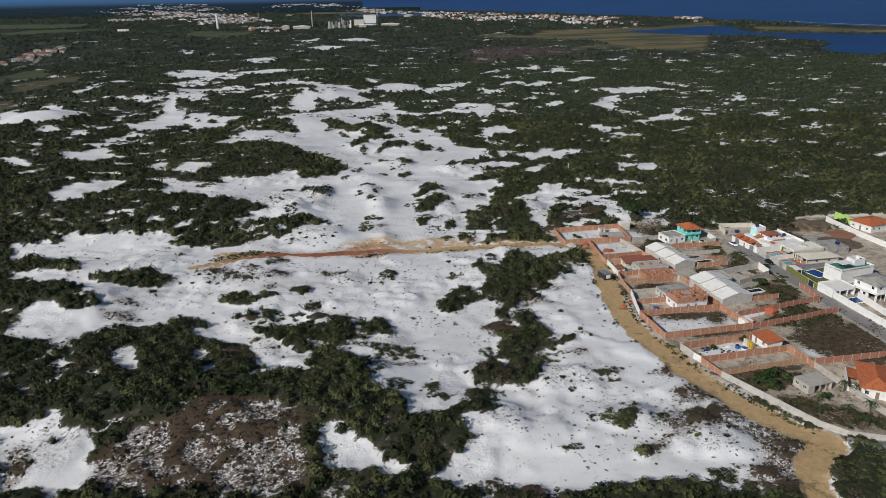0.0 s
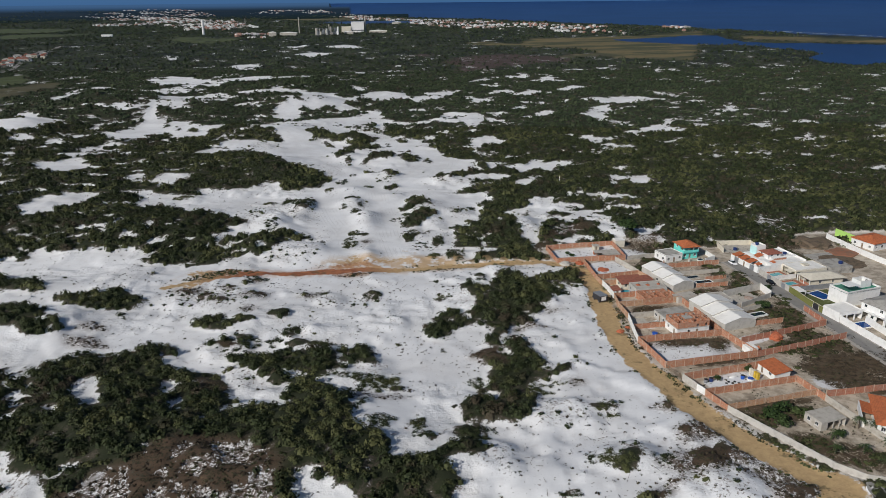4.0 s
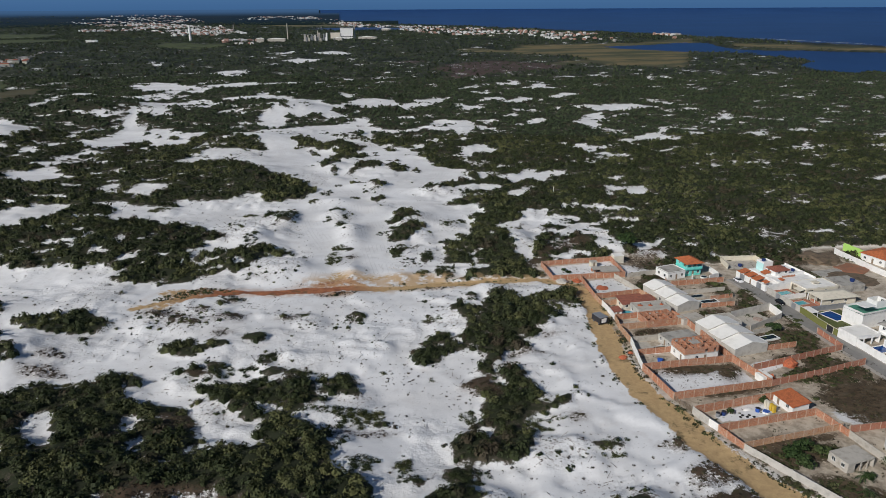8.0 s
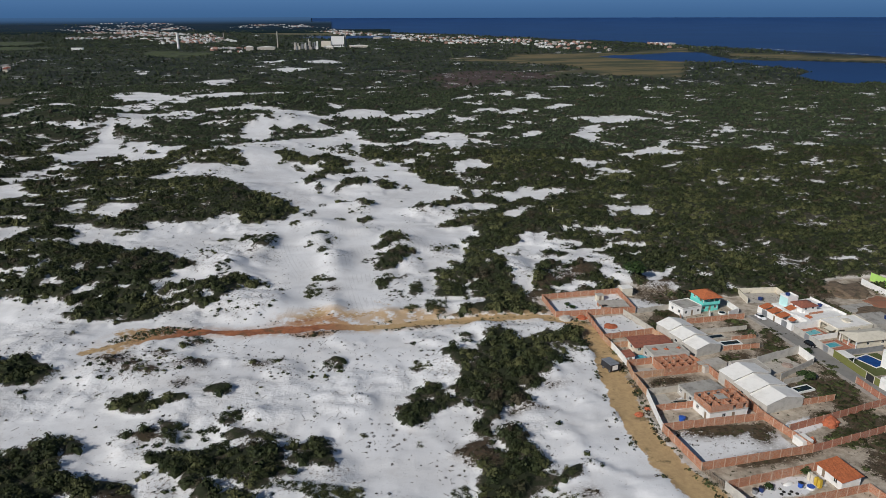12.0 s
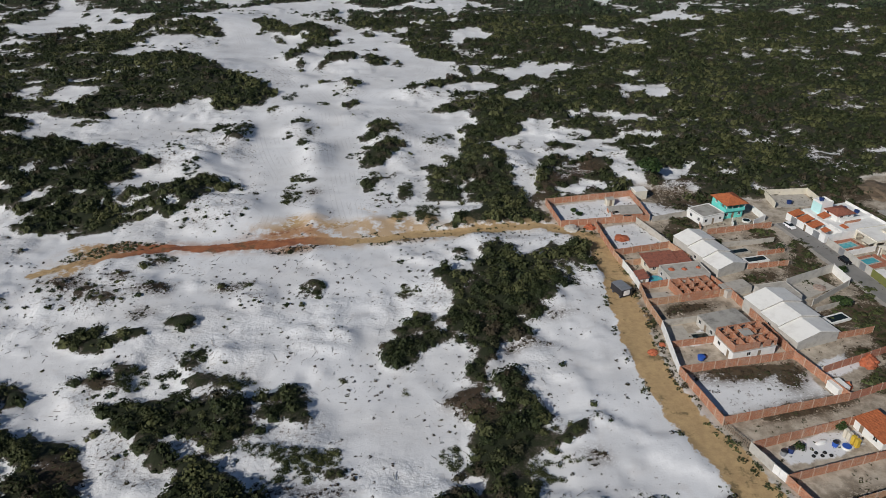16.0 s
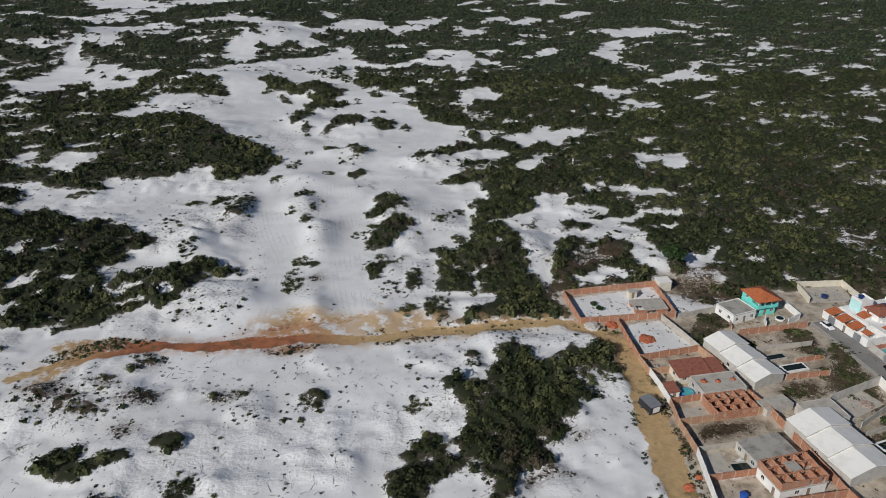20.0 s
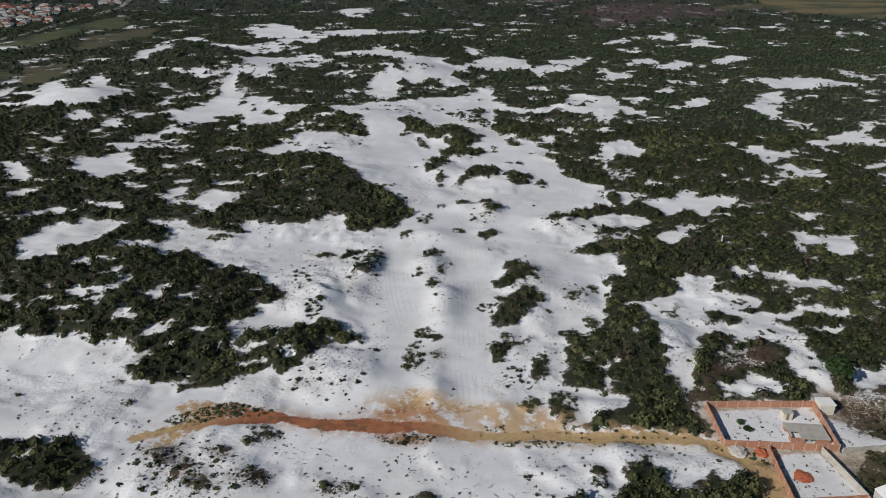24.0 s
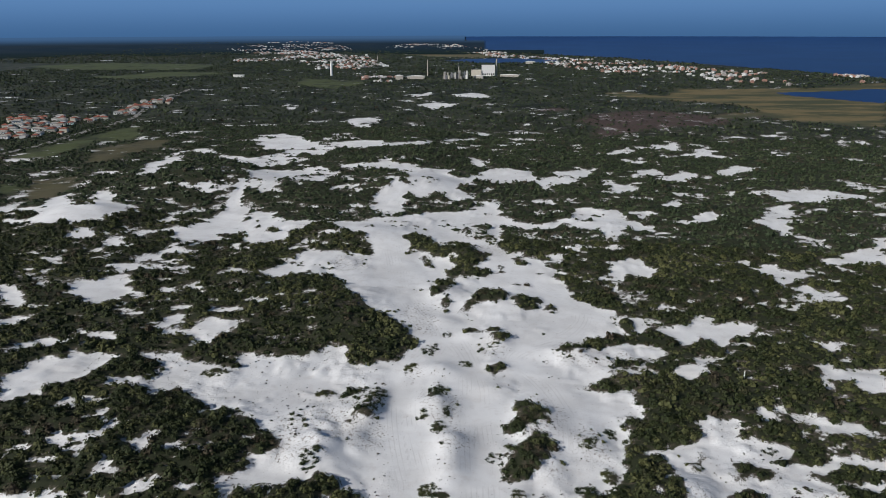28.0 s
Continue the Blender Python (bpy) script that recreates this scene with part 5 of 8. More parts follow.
def grid_mesh(name, xs, ys, z, keep=None):
    nx, ny = len(xs), len(ys)
    gx, gy = np.meshgrid(xs, ys)
    me = bpy.data.meshes.new(name)
    i = np.arange(nx * ny).reshape(ny, nx)
    quads = np.stack([i[:-1, :-1], i[:-1, 1:], i[1:, 1:], i[1:, :-1]], -1).reshape(-1, 4)
    if keep is not None:
        quads = quads[keep(gx, gy)[:-1, :-1].ravel()]
    fill(me, np.stack([gx, gy, z], -1).reshape(-1, 3), quads)
    return me


def fill(me, verts, quads):
    me.vertices.add(len(verts))
    me.vertices.foreach_set("co", np.asarray(verts, np.float32).ravel())
    side = quads.shape[1]
    me.loops.add(quads.size)
    me.loops.foreach_set("vertex_index", quads.ravel().astype(np.int32))
    me.polygons.add(len(quads))
    me.polygons.foreach_set("loop_start", np.arange(0, quads.size, side, dtype=np.int32))
    me.polygons.foreach_set("loop_total", np.full(len(quads), side, np.int32))
    me.update(calc_edges=True)
    return me


def give(me, name, values):
    layer = me.attributes.new(name, "FLOAT", "POINT")
    layer.data.foreach_set("value", np.asarray(values, np.float32).ravel())


XS = spaced([(-4960, 130), (-1200, 26), (-420, 6), (-240, 2.6), (-115, 1.3), (66, 1.3), (100, 1.8), (170, 2.6), (420, 7), (1300, 30), (4960, 130)])
YS = spaced([(-4960, 260), (-300, 30), (60, 3), (115, 1.3), (400, 1.45), (520, 2.6), (900, 5), (2600, 22), (4960, 60)])
GX, GY = np.meshgrid(XS, YS)
GF = fields(GX, GY)
GZ = height(GX, GY, GF)
ground_mesh = grid_mesh("ground", XS, YS, GZ, lambda x, y: np.hypot(x, y - 80) < 4900)
ground_mesh.polygons.foreach_set("use_smooth", np.ones(len(ground_mesh.polygons), bool))
for key in ("cover", "scrub", "green", "meadow", "heath", "marsh", "settled", "dirt", "red", "ruts", "rutline", "pale", "woods", "debris", "stain", "hump", "bushy"):
    give(ground_mesh, key, GF[key])
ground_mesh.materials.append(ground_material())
ground = tagged(new("ground", ground_mesh), "white dune sand with scrub litter, near-black ground inside the scrub and sandy tracks", "ground", kind="structure")


def lay(x, y):
    """Heights of the built ground sheet at many places."""
    i = np.clip(np.searchsorted(XS, x) - 1, 0, len(XS) - 2)
    j = np.clip(np.searchsorted(YS, y) - 1, 0, len(YS) - 2)
    u, v = (x - XS[i]) / (XS[i + 1] - XS[i]), (y - YS[j]) / (YS[j + 1] - YS[j])
    return (GZ[j, i] * (1 - u) + GZ[j, i + 1] * u) * (1 - v) + (GZ[j + 1, i] * (1 - u) + GZ[j + 1, i + 1] * u) * v


def water_material():
    k = Nodes("deep_water", 0.45)
    k.b.inputs["Specular IOR Level"].default_value = 0.12
    v = k.coords()
    c = k.mix(k.ramp(k.noise(v, 0.004, 5, 0.6), 0.35, 0.7), (0.008, 0.032, 0.11), (0.011, 0.042, 0.135))
    k.bump(k.noise(v, 0.2, 3), 0.3, 0.5)
    return k.base(c)


M["water"] = water_material()


def fields_lagoon(x, y):
    """Where the lagoon and the river mouth lie, with a margin under the banks."""
    shores = [data for kind, form, data in OPS if kind == "lagoon"]
    return np.max([ease(-110, 0, inside_distance(x, y, d)) for d in shores], axis=0)


wxs, wys = spaced([(-1400, 60), (4960, 60)]), spaced([(-1300, 60), (4960, 40)])
WX, WY = np.meshgrid(wxs, wys)
for name, label, keep in (("sea", "deep blue ocean reaching the horizon", lambda x, y: (inside_distance(x, y, COAST) > -90) & (np.hypot(x, y - 80) < 4900)),
                          ("lagoon", "dark blue coastal lagoon among reeds", lambda x, y: (fields_lagoon(x, y) > 0.02) & (inside_distance(x, y, COAST) < -60))):
    me = grid_mesh(name, wxs, wys, bowl(WX, WY) - (2.4 if name == "lagoon" else 3.0), keep)
    me.materials.append(M["water"])
    tagged(new(name, me), label, "water", kind="structure")


def sky_backdrop():
    """Hazy sky low over the horizon, past the last land."""
    k = Nodes("hazy_sky")
    v = k.coords()
    up = k.n("SeparateXYZ", Vector=v).outputs[2]
    c = k.mix(k.ramp(up, 60, 330), (0.054, 0.138, 0.30), (0.112, 0.242, 0.48))
    cloud = k.n("Mapping", Vector=v)
    cloud.inputs["Scale"].default_value = (1, 1, 3.0)
    c = k.mix(k.math("MULTIPLY", k.ramp(k.noise(cloud.outputs[0], 0.0016, 5, 0.6), 0.5, 0.75), k.math("MULTIPLY", k.ramp(up, 250, 600), 0.5)), c, (0.22, 0.31, 0.45))
    em = k.n("Emission", Color=c, Strength=1.0)
    k.t.links.new(em.outputs[0], k.t.nodes["Material Output"].inputs[0])
    turns, rows = 96, [(20, 4905), (160, 4905), (320, 4905), (700, 4890), (1300, 4800)]
    a = np.linspace(0, 2 * math.pi, turns, endpoint=False)
    verts = np.concatenate([np.stack([r * np.cos(a), 80 + r * np.sin(a), np.full(turns, float(z))], -1) for z, r in rows])
    quads = np.array([(r * turns + i, r * turns + (i + 1) % turns, (r + 1) * turns + (i + 1) % turns, (r + 1) * turns + i) for r in range(len(rows) - 1) for i in range(turns)])
    me = fill(bpy.data.meshes.new("sky_backdrop"), verts, quads)
    me.materials.append(k.m)
    tagged(new("sky_backdrop", me), "hazy blue sky low over the horizon", "sky", kind="structure")


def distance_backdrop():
    """The last plain before the horizon, past the towns; it glows with painted haze."""
    k = Nodes("painted_haze")
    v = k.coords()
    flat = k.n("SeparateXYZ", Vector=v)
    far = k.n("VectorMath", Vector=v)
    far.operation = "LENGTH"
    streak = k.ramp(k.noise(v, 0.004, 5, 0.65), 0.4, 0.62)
    # haze painted as emitted colour: dark plain nearby, bluer and brighter towards the horizon
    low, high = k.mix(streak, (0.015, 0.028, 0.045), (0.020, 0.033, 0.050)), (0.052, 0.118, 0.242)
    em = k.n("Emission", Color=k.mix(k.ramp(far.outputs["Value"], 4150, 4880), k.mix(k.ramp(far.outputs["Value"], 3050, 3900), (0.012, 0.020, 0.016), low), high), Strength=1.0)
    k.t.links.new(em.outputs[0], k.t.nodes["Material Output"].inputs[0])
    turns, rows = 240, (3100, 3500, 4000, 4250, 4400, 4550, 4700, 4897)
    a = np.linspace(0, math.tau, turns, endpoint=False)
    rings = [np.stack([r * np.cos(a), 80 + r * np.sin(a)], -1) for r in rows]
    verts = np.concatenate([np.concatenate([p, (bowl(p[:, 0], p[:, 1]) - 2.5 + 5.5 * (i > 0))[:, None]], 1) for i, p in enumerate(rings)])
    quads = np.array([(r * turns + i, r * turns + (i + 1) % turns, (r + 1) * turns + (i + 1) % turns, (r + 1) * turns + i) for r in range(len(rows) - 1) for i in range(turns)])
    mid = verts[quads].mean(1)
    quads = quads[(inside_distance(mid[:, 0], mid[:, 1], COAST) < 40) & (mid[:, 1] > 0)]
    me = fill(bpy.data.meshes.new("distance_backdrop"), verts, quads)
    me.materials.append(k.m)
    tagged(new("distance_backdrop", me), "glowing backdrop of a dark plain with haze painted into its colour", "backdrop", kind="structure")


sky_backdrop()
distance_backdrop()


def ribbon(name, label, points, width, material, lift):
    """A paved strip that follows the ground."""
    pts, out = [], []
    for (ax, ay), (bx, by) in zip(points[:-1], points[1:]):
        n = max(2, int(math.hypot(bx - ax, by - ay) / 2.0))
        pts += [(ax + (bx - ax) * i / n, ay + (by - ay) * i / n) for i in range(n)]
    pts.append(points[-1])
    p = np.array(pts, float)
    d = np.gradient(p, axis=0)
    d /= np.linalg.norm(d, axis=1, keepdims=True)
    side = np.stack([-d[:, 1], d[:, 0]], -1)
    rows = [p + side * width * k for k in (-0.5, -0.25, 0, 0.25, 0.5)]
    for r in rows:
        out.append(np.stack([r[:, 0], r[:, 1], lay(r[:, 0], r[:, 1]) + lift], -1))
    verts = np.stack(out, 1).reshape(-1, 3)
    quads = np.array([(i * 5 + k, i * 5 + k + 1, i * 5 + 6 + k, i * 5 + 5 + k) for i in range(len(p) - 1) for k in range(4)])[:, ::-1]
    me = fill(bpy.data.meshes.new(name), verts, quads)
    me.materials.append(material)
    return tagged(new(name, me), label, "road", kind="structure")


M["asphalt"] = weathered("asphalt", (0.25, 0.24, 0.225), (0.15, 0.145, 0.13), scale=0.25)
M["verge"] = weathered("sandy_pavement", (0.40, 0.37, 0.33), (0.24, 0.21, 0.17), scale=0.4)
ribbon("pavement", "dusty sidewalk strips beside the street", STREET, 8.6, M["verge"], 0.04)
ribbon("street", "worn grey asphalt street", STREET, 5.6, M["asphalt"], 0.08)
ribbon("side_street", "grey asphalt side street", SIDE_STREET[1:], 6.0, M["asphalt"], 0.08)
M["foam"] = weathered("sea_foam", (0.75, 0.77, 0.78), (0.45, 0.5, 0.53), scale=0.05, amount=0.8)
SURF = [(809, 1794), (835, 1762), (853, 1692), (886, 1634), (918, 1580), (938, 1533)]
SURF_Z = [float(v) for v in bowl(np.array([p[0] for p in SURF], float), np.array([p[1] for p in SURF], float))]
surf = bmesh.new()
rows_ = [[surf.verts.new((x + dx, y + dx * 0.6, z - 2.6)) for dx in (-2.5, 2.5)] for (x, y), z in zip(SURF, SURF_Z)]
for a_, b_ in zip(rows_[:-1], rows_[1:]):
    surf.faces.new((a_[0], a_[1], b_[1], b_[0]))
surf_mesh = bpy.data.meshes.new("surf")
surf.to_mesh(surf_mesh)
surf_mesh.materials.append(M["foam"])
tagged(new("surf", surf_mesh), "white line of surf along the beach", "water", kind="structure")

# ---- plants ----
rng = np.random.RandomState(11)


def clump_form(count, seed, spread=1.0, size=0.30, tall=0.85):
    """Leaf clumps of one bush: quads over a lumpy dome of about one metre radius. Returns corners, count x 4 x 3."""
    r = np.random.RandomState(seed)
    a, h = r.rand(count) * 2 * math.pi, r.rand(count) ** 0.7
    lump = 0.75 + 0.45 * r.rand(count)
    rad = np.sqrt(np.clip(1 - (h * 0.96) ** 2, 0, 1)) * lump * spread
    mid = np.stack([rad * np.cos(a), rad * np.sin(a), 0.08 + h * tall * (0.8 + 0.35 * r.rand(count))], -1)
    out = mid / np.linalg.norm(mid, axis=1, keepdims=True) + 0.45 * r.normal(size=(count, 3)) + (0, 0, 0.25)
    out /= np.linalg.norm(out, axis=1, keepdims=True)
    one = np.cross(out, r.normal(size=(count, 3)))
    one /= np.linalg.norm(one, axis=1, keepdims=True)
    two = np.cross(out, one)
    s = size * (0.6 + 0.8 * r.rand(count, 1))
    t = s * (0.6 + 0.6 * r.rand(count, 1))
    sag = out * s * 0.35
    return np.stack([mid - one * s, mid - two * t - sag, mid + one * s, mid + two * t - sag], 1)


def core_form(sides=5):
    """The dark inside of a bush: a low dome of quads."""
    a = np.arange(sides) * 2 * math.pi / sides
    ring = lambda r, z: np.stack([r * np.cos(a), r * np.sin(a), np.full(sides, z)], -1)
    low, top = ring(0.85, -0.25), ring(0.3, 0.62)
    nxt = lambda p: np.roll(p, -1, 0)
    return np.stack([low, nxt(low), nxt(top), top], 1)


def thicket(name, label, material, x, y, z, radius, tall, count, forms=6, size=0.3, core=True):
    """Many bushes in one mesh of kind stuff."""
    kinds = [np.concatenate([clump_form(count, 100 + f, size=size)] + ([core_form()] if core else [])) for f in range(forms)]
    pick, turn = rng.randint(forms, size=len(x)), rng.rand(len(x)) * 2 * math.pi
    tone = np.clip(0.65 * rng.rand(len(x)) + 1.1 * (fbm(x, y, 18, 3, 51) - 0.32), 0, 1)
    corners, tones = [], []
    for f in range(forms):
        w = np.nonzero(pick == f)[0]
        c, s = np.cos(turn[w])[:, None, None], np.sin(turn[w])[:, None, None]
        q = kinds[f][None]
        px = (q[..., 0] * c - q[..., 1] * s) * radius[w][:, None, None] + x[w][:, None, None]
        py = (q[..., 0] * s + q[..., 1] * c) * radius[w][:, None, None] + y[w][:, None, None]
        pz = q[..., 2] * tall[w][:, None, None] + z[w][:, None, None]
        corners.append(np.stack([px, py, pz], -1).reshape(-1, 3))
        tones.append(np.repeat(tone[w], q.shape[1] * 4))
    verts = np.concatenate(corners)
    me = fill(bpy.data.meshes.new(name), verts, np.arange(len(verts)).reshape(-1, 4))
    give(me, "tone", np.concatenate(tones))
    me.materials.append(material)
    return tagged(new(name, me), label, "shrubs", kind="stuff")


def sown(x0, x1, y0, y1, step, jitter=0.9):
    nx, ny = int((x1 - x0) / step), int((y1 - y0) / step)
    gx, gy = np.meshgrid(x0 + (np.arange(nx) + 0.5) * step, y0 + (np.arange(ny) + 0.5) * step)
    gx, gy = gx.ravel(), gy.ravel()
    return gx + (rng.rand(len(gx)) - 0.5) * step * 2 * jitter, gy + (rng.rand(len(gy)) - 0.5) * step * 2 * jitter


def wedge(x, y, margin=30):
    """Keeps plants to the ground that the flight looks over."""
    return (x > -np.maximum(0.65 * y, 0.88 * (y - 112)) - margin) & (x < 0.70 * y + margin)


def grow(x0, x1, y0, y1, step, low, high, count, size, name, label, material, dry=False, far=False):
    x, y = sown(x0, x1, y0, y1, step)
    keep = wedge(x, y)
    x, y = x[keep], y[keep]
    f = fields(x, y)
    want = (0.62 * f["scrub"] if dry else f["cover"]) + 0.9 * (fbm(x, y, 7, 3, 61) - 0.5) + 0.5 * (rng.rand(len(x)) - 0.5)
    ok = (want > 0.22 + 0.25 * f["settled"]) & ((f["settled"] < 0.5) | (f["bushy"] > 0.35)) & (f["dirt"] < 0.2) & (f["islet"] < 0.35) & (f["wet"] < 0.2) & (f["green"] < 0.5) & (f["meadow"] < 0.5) & (f["marsh"] < 0.5)
    ok &= (f["scrub"] > 0.4) if dry else (f["scrub"] < 0.6)
    if far:
        ok &= rng.rand(len(x)) > 0.6 * f["heath"]
    x, y, want = x[ok], y[ok], want[ok]
    big = low + (high - low) * rng.rand(len(x)) ** 1.6 * np.clip(0.45 + 0.6 * want, 0.3, 1)
    z = lay(x, y)
    thicket(name, label, material, x, y, z - 0.12 * big, big, big * (0.70 + 0.60 * rng.rand(len(x))) * (0.55 if dry or low < 0.5 else 1.0), count, size=size, core=y0 < 1000)


grow(-120, 140, -40, 112, 3.0, 0.8, 2.8, 14, 0.42, "shrub_thicket", "dense dark green scrub on the dunes under the flight", M["leaf"])
grow(-190, 70, 112, 262, 2.1, 0.6, 2.5, 84, 0.125, "shrub_thicket", "dense dark green restinga scrub on the near dunes", M["leaf"])
grow(-260, 60, 262, 400, 2.3, 0.7, 2.7, 44, 0.165, "shrub_thicket", "dense dark green scrub beside the sand corridor", M["leaf"])
grow(60, 200, 118, 305, 1.35, 0.35, 1.5, 16, 0.34, "yard_scrub", "green bushes and weeds between the yards", M["leaf_yard"])
grow(60, 290, 305, 400, 2.3, 0.6, 2.5, 32, 0.19, "shrub_thicket", "low green scrub behind the houses", M["leaf"])
grow(-420, 400, 400, 620, 2.7, 0.8, 2.8, 18, 0.225, "shrub_thicket", "dark green scrub with sandy gaps", M["leaf"])
grow(-800, 700, 620, 1100, 4.2, 1.0, 3.0, 7, 0.36, "scrub_plain", "wide plain of low dark green scrub", M["leaf_far"], far=True)
grow(-1500, 800, 1100, 2300, 8.0, 1.4, 3.4, 4, 0.56, "distant_woods", "distant dark woods of the coastal plain", M["leaf_far"], far=True)
grow(-2000, 420, 2300, 3950, 15.0, 2.0, 4.4, 4, 0.7, "distant_woods", "far dark woods towards the horizon", M["leaf_far"], far=True)
grow(-140, 170, 112, 345, 0.95, 0.2, 0.85, 9, 0.34, "dry_scrub", "low brown dry scrub at the sand's edge", M["leaf_dry"], dry=True)


def tufts():
    """Small plants strewn over the open sand."""
    x, y = sown(-190, 95, 118, 430, 1.4)
    f = fields(x, y)
    want = fbm(x, y, 12, 3, 71) + 0.5 * (rng.rand(len(x)) - 0.5) + 0.22 * np.clip(f["cover"] + 0.9, 0, 1.2)
    ok = (f["cover"] < 0.3) & (want > 0.68) & (f["dirt"] < 0.2) & (f["ruts"] < 0.3) & ((f["settled"] < 0.3) | (f["pale"] > 0.4))
    x, y = x[ok], y[ok]
    big = 0.09 + 0.42 * rng.rand(len(x)) ** 3.2
    thicket("sand_tufts", "small dark tufts strewn over white sand", M["leaf_dry"], x, y, lay(x, y) - 0.04, big, big * 0.7, 8, size=0.5, core=False)


def twigs(count):
    """Thin dead sticks lying on the sand and leaning out of it."""
    x, y = rng.uniform(-120, 55, count), rng.uniform(140, 280, count)
    f = fields(x, y)
    ok = (f["cover"] < -0.2) & (f["dirt"] < 0.1) & (fbm(x, y, 20, 2, 81) > 0.5)
    x, y = x[ok], y[ok]
    n = len(x)
    a, tilt, length = rng.rand(n) * math.tau, rng.rand(n) ** 3 * 0.9, rng.uniform(0.4, 2.2, n)
    way = np.stack([np.cos(a) * np.cos(tilt), np.sin(a) * np.cos(tilt), np.sin(tilt)], -1)
    side = np.stack([-np.sin(a), np.cos(a), np.zeros(n)], -1) * 0.045
    start = np.stack([x, y, lay(x, y) + 0.03], -1)
    end = start + way * length[:, None]
    end[:, 2] = np.maximum(end[:, 2], lay(end[:, 0], end[:, 1]) + 0.05)
    top = np.array([0, 0, 0.10])
    corners = np.stack([start - side, start + side, start + top, end - side * 0.5, end + side * 0.5, end + top * 0.6], 1).reshape(-1, 3)
    base_i = np.arange(n)[:, None] * 6
    quads = np.concatenate([base_i + np.array(q) for q in ((0, 1, 4, 3), (1, 2, 5, 4), (2, 0, 3, 5))])
    me = fill(bpy.data.meshes.new("dead_sticks"), corners, quads)
    me.materials.append(M["bark"])
    tagged(new("dead_sticks", me), "thin dead sticks lying on the white sand", "sticks", kind="stuff")


def strays():
    """Lone bushes of middle size on the sand, thicker near the scrub."""
    x, y = sown(-330, 330, 115, 900, 2.6)
    keep = wedge(x, y)
    x, y = x[keep], y[keep]
    f = fields(x, y)
    want = 0.45 * f["cover"] + 0.4 * f["debris"] - 0.16 + 1.5 * (fbm(x, y, 13, 3, 91) - 0.36) + 0.5 * (rng.rand(len(x)) - 0.5)
    ok = (f["cover"] < 0.25) & (want > 0.22) & (f["dirt"] < 0.15) & (f["ruts"] < 0.25) & (f["settled"] < 0.2) & (f["marsh"] < 0.3) & (f["green"] < 0.3)
    x, y = x[ok], y[ok]
    big = (0.3 + 0.85 * rng.rand(len(x)) ** 2) * (1 + ease(350, 700, y) * 0.6)
    thicket("stray_shrubs", "lone dark shrubs scattered over the dunes", M["leaf"], x, y, lay(x, y) - 0.1 * big, big, big * (0.5 + 0.4 * rng.rand(len(x))), 12, size=0.4)


def yard_litter():
    """Small weeds strewn over the yards."""
    x, y = sown(62, 150, 150, 318, 1.1)
    f = fields(x, y)
    want = fbm(x, y, 7, 3, 73) + 0.45 * (rng.rand(len(x)) - 0.5)
    ok = (f["settled"] > 0.6) & (want > 0.66) & (f["dirt"] < 0.2)
    x, y = x[ok], y[ok]
    big = 0.10 + 0.34 * rng.rand(len(x)) ** 2.4
    thicket("yard_weeds", "small weeds and dry litter strewn over the yards", M["leaf_dry"], x, y, lay(x, y) - 0.03, big, big * 0.7, 7, size=0.5, core=False)


tufts()
yard_litter()
strays()
twigs(1500)


def verge_grass():
    """Grass between the wheel tracks and along both verges of the dirt road."""
    x, y = sown(-99, 62, 274, 304, 0.8)
    d = line_distance(x, y, TRACK)
    want = fbm(x, y, 5, 3, 95) + 0.35 * (rng.rand(len(x)) - 0.5)
    west = inside_distance(x, y, np.array([(-101, 282), (-88, 292), (-70, 292), (-74, 288), (-84, 285), (-96, 281)], float)) > 0
    ok = ((np.abs(d - 3.1) < 1.3) & (want > 0.60) & (x > -12)) | ((d < 0.6) & (want > 0.56) & (x > 0)) | (west & (want > 0.30))
    x, y, west = x[ok], y[ok], west[ok]
    big = (0.16 + 0.4 * rng.rand(len(x)) ** 2) * np.where(west, 1.5, 1.0)
    thicket("verge_grass", "olive grass tufts along the dirt track", M["leaf_yard"], x, y, lay(x, y) - 0.04, big, big * 0.7, 8, size=0.5, core=False)


def lane_weeds():
    """Weeds at the foot of the walls beside the lane, and round the yards' edges."""
    x, y = sown(52, 112, 145, 300, 0.75)
    d = line_distance(x, y, LANE)
    want = fbm(x, y, 6, 3, 96) + 0.3 * (rng.rand(len(x)) - 0.5)
    east = inside_distance(x, y, SETTLED) > -4
    ok = east & (np.abs(d - 4.4) < 1.5) & (want > 0.52) | (~east & (np.abs(d - 4.6) < 1.0) & (want > 0.62))
    x, y = x[ok], y[ok]
    big = 0.15 + 0.5 * rng.rand(len(x)) ** 2.2
    thicket("lane_weeds", "green and brown weeds at the foot of the walls", M["leaf_yard"], x, y, lay(x, y) - 0.04, big, big * 0.8, 8, size=0.5, core=False)


verge_grass()
lane_weeds()

# ---- builders for the settlement ----
G0 = -4.0
put = random.Random(5)


def part(name, bm, material, parent, label=""):
    me = bpy.data.meshes.new(name)
    bm.to_mesh(me)
    bm.free()
    me.materials.append(material)
    ob = new(name, me)
    ob.parent = parent
    if label:
        ob["label"] = label
    return ob


def thing(name, label, category, x, y, z=G0, turn=0.0, group=""):
    ob = new(name)
    ob.empty_display_size = 0.3
    ob.matrix_world = pose(x, y, z, 0, 0, turn)
    return tagged(ob, label, category, group)


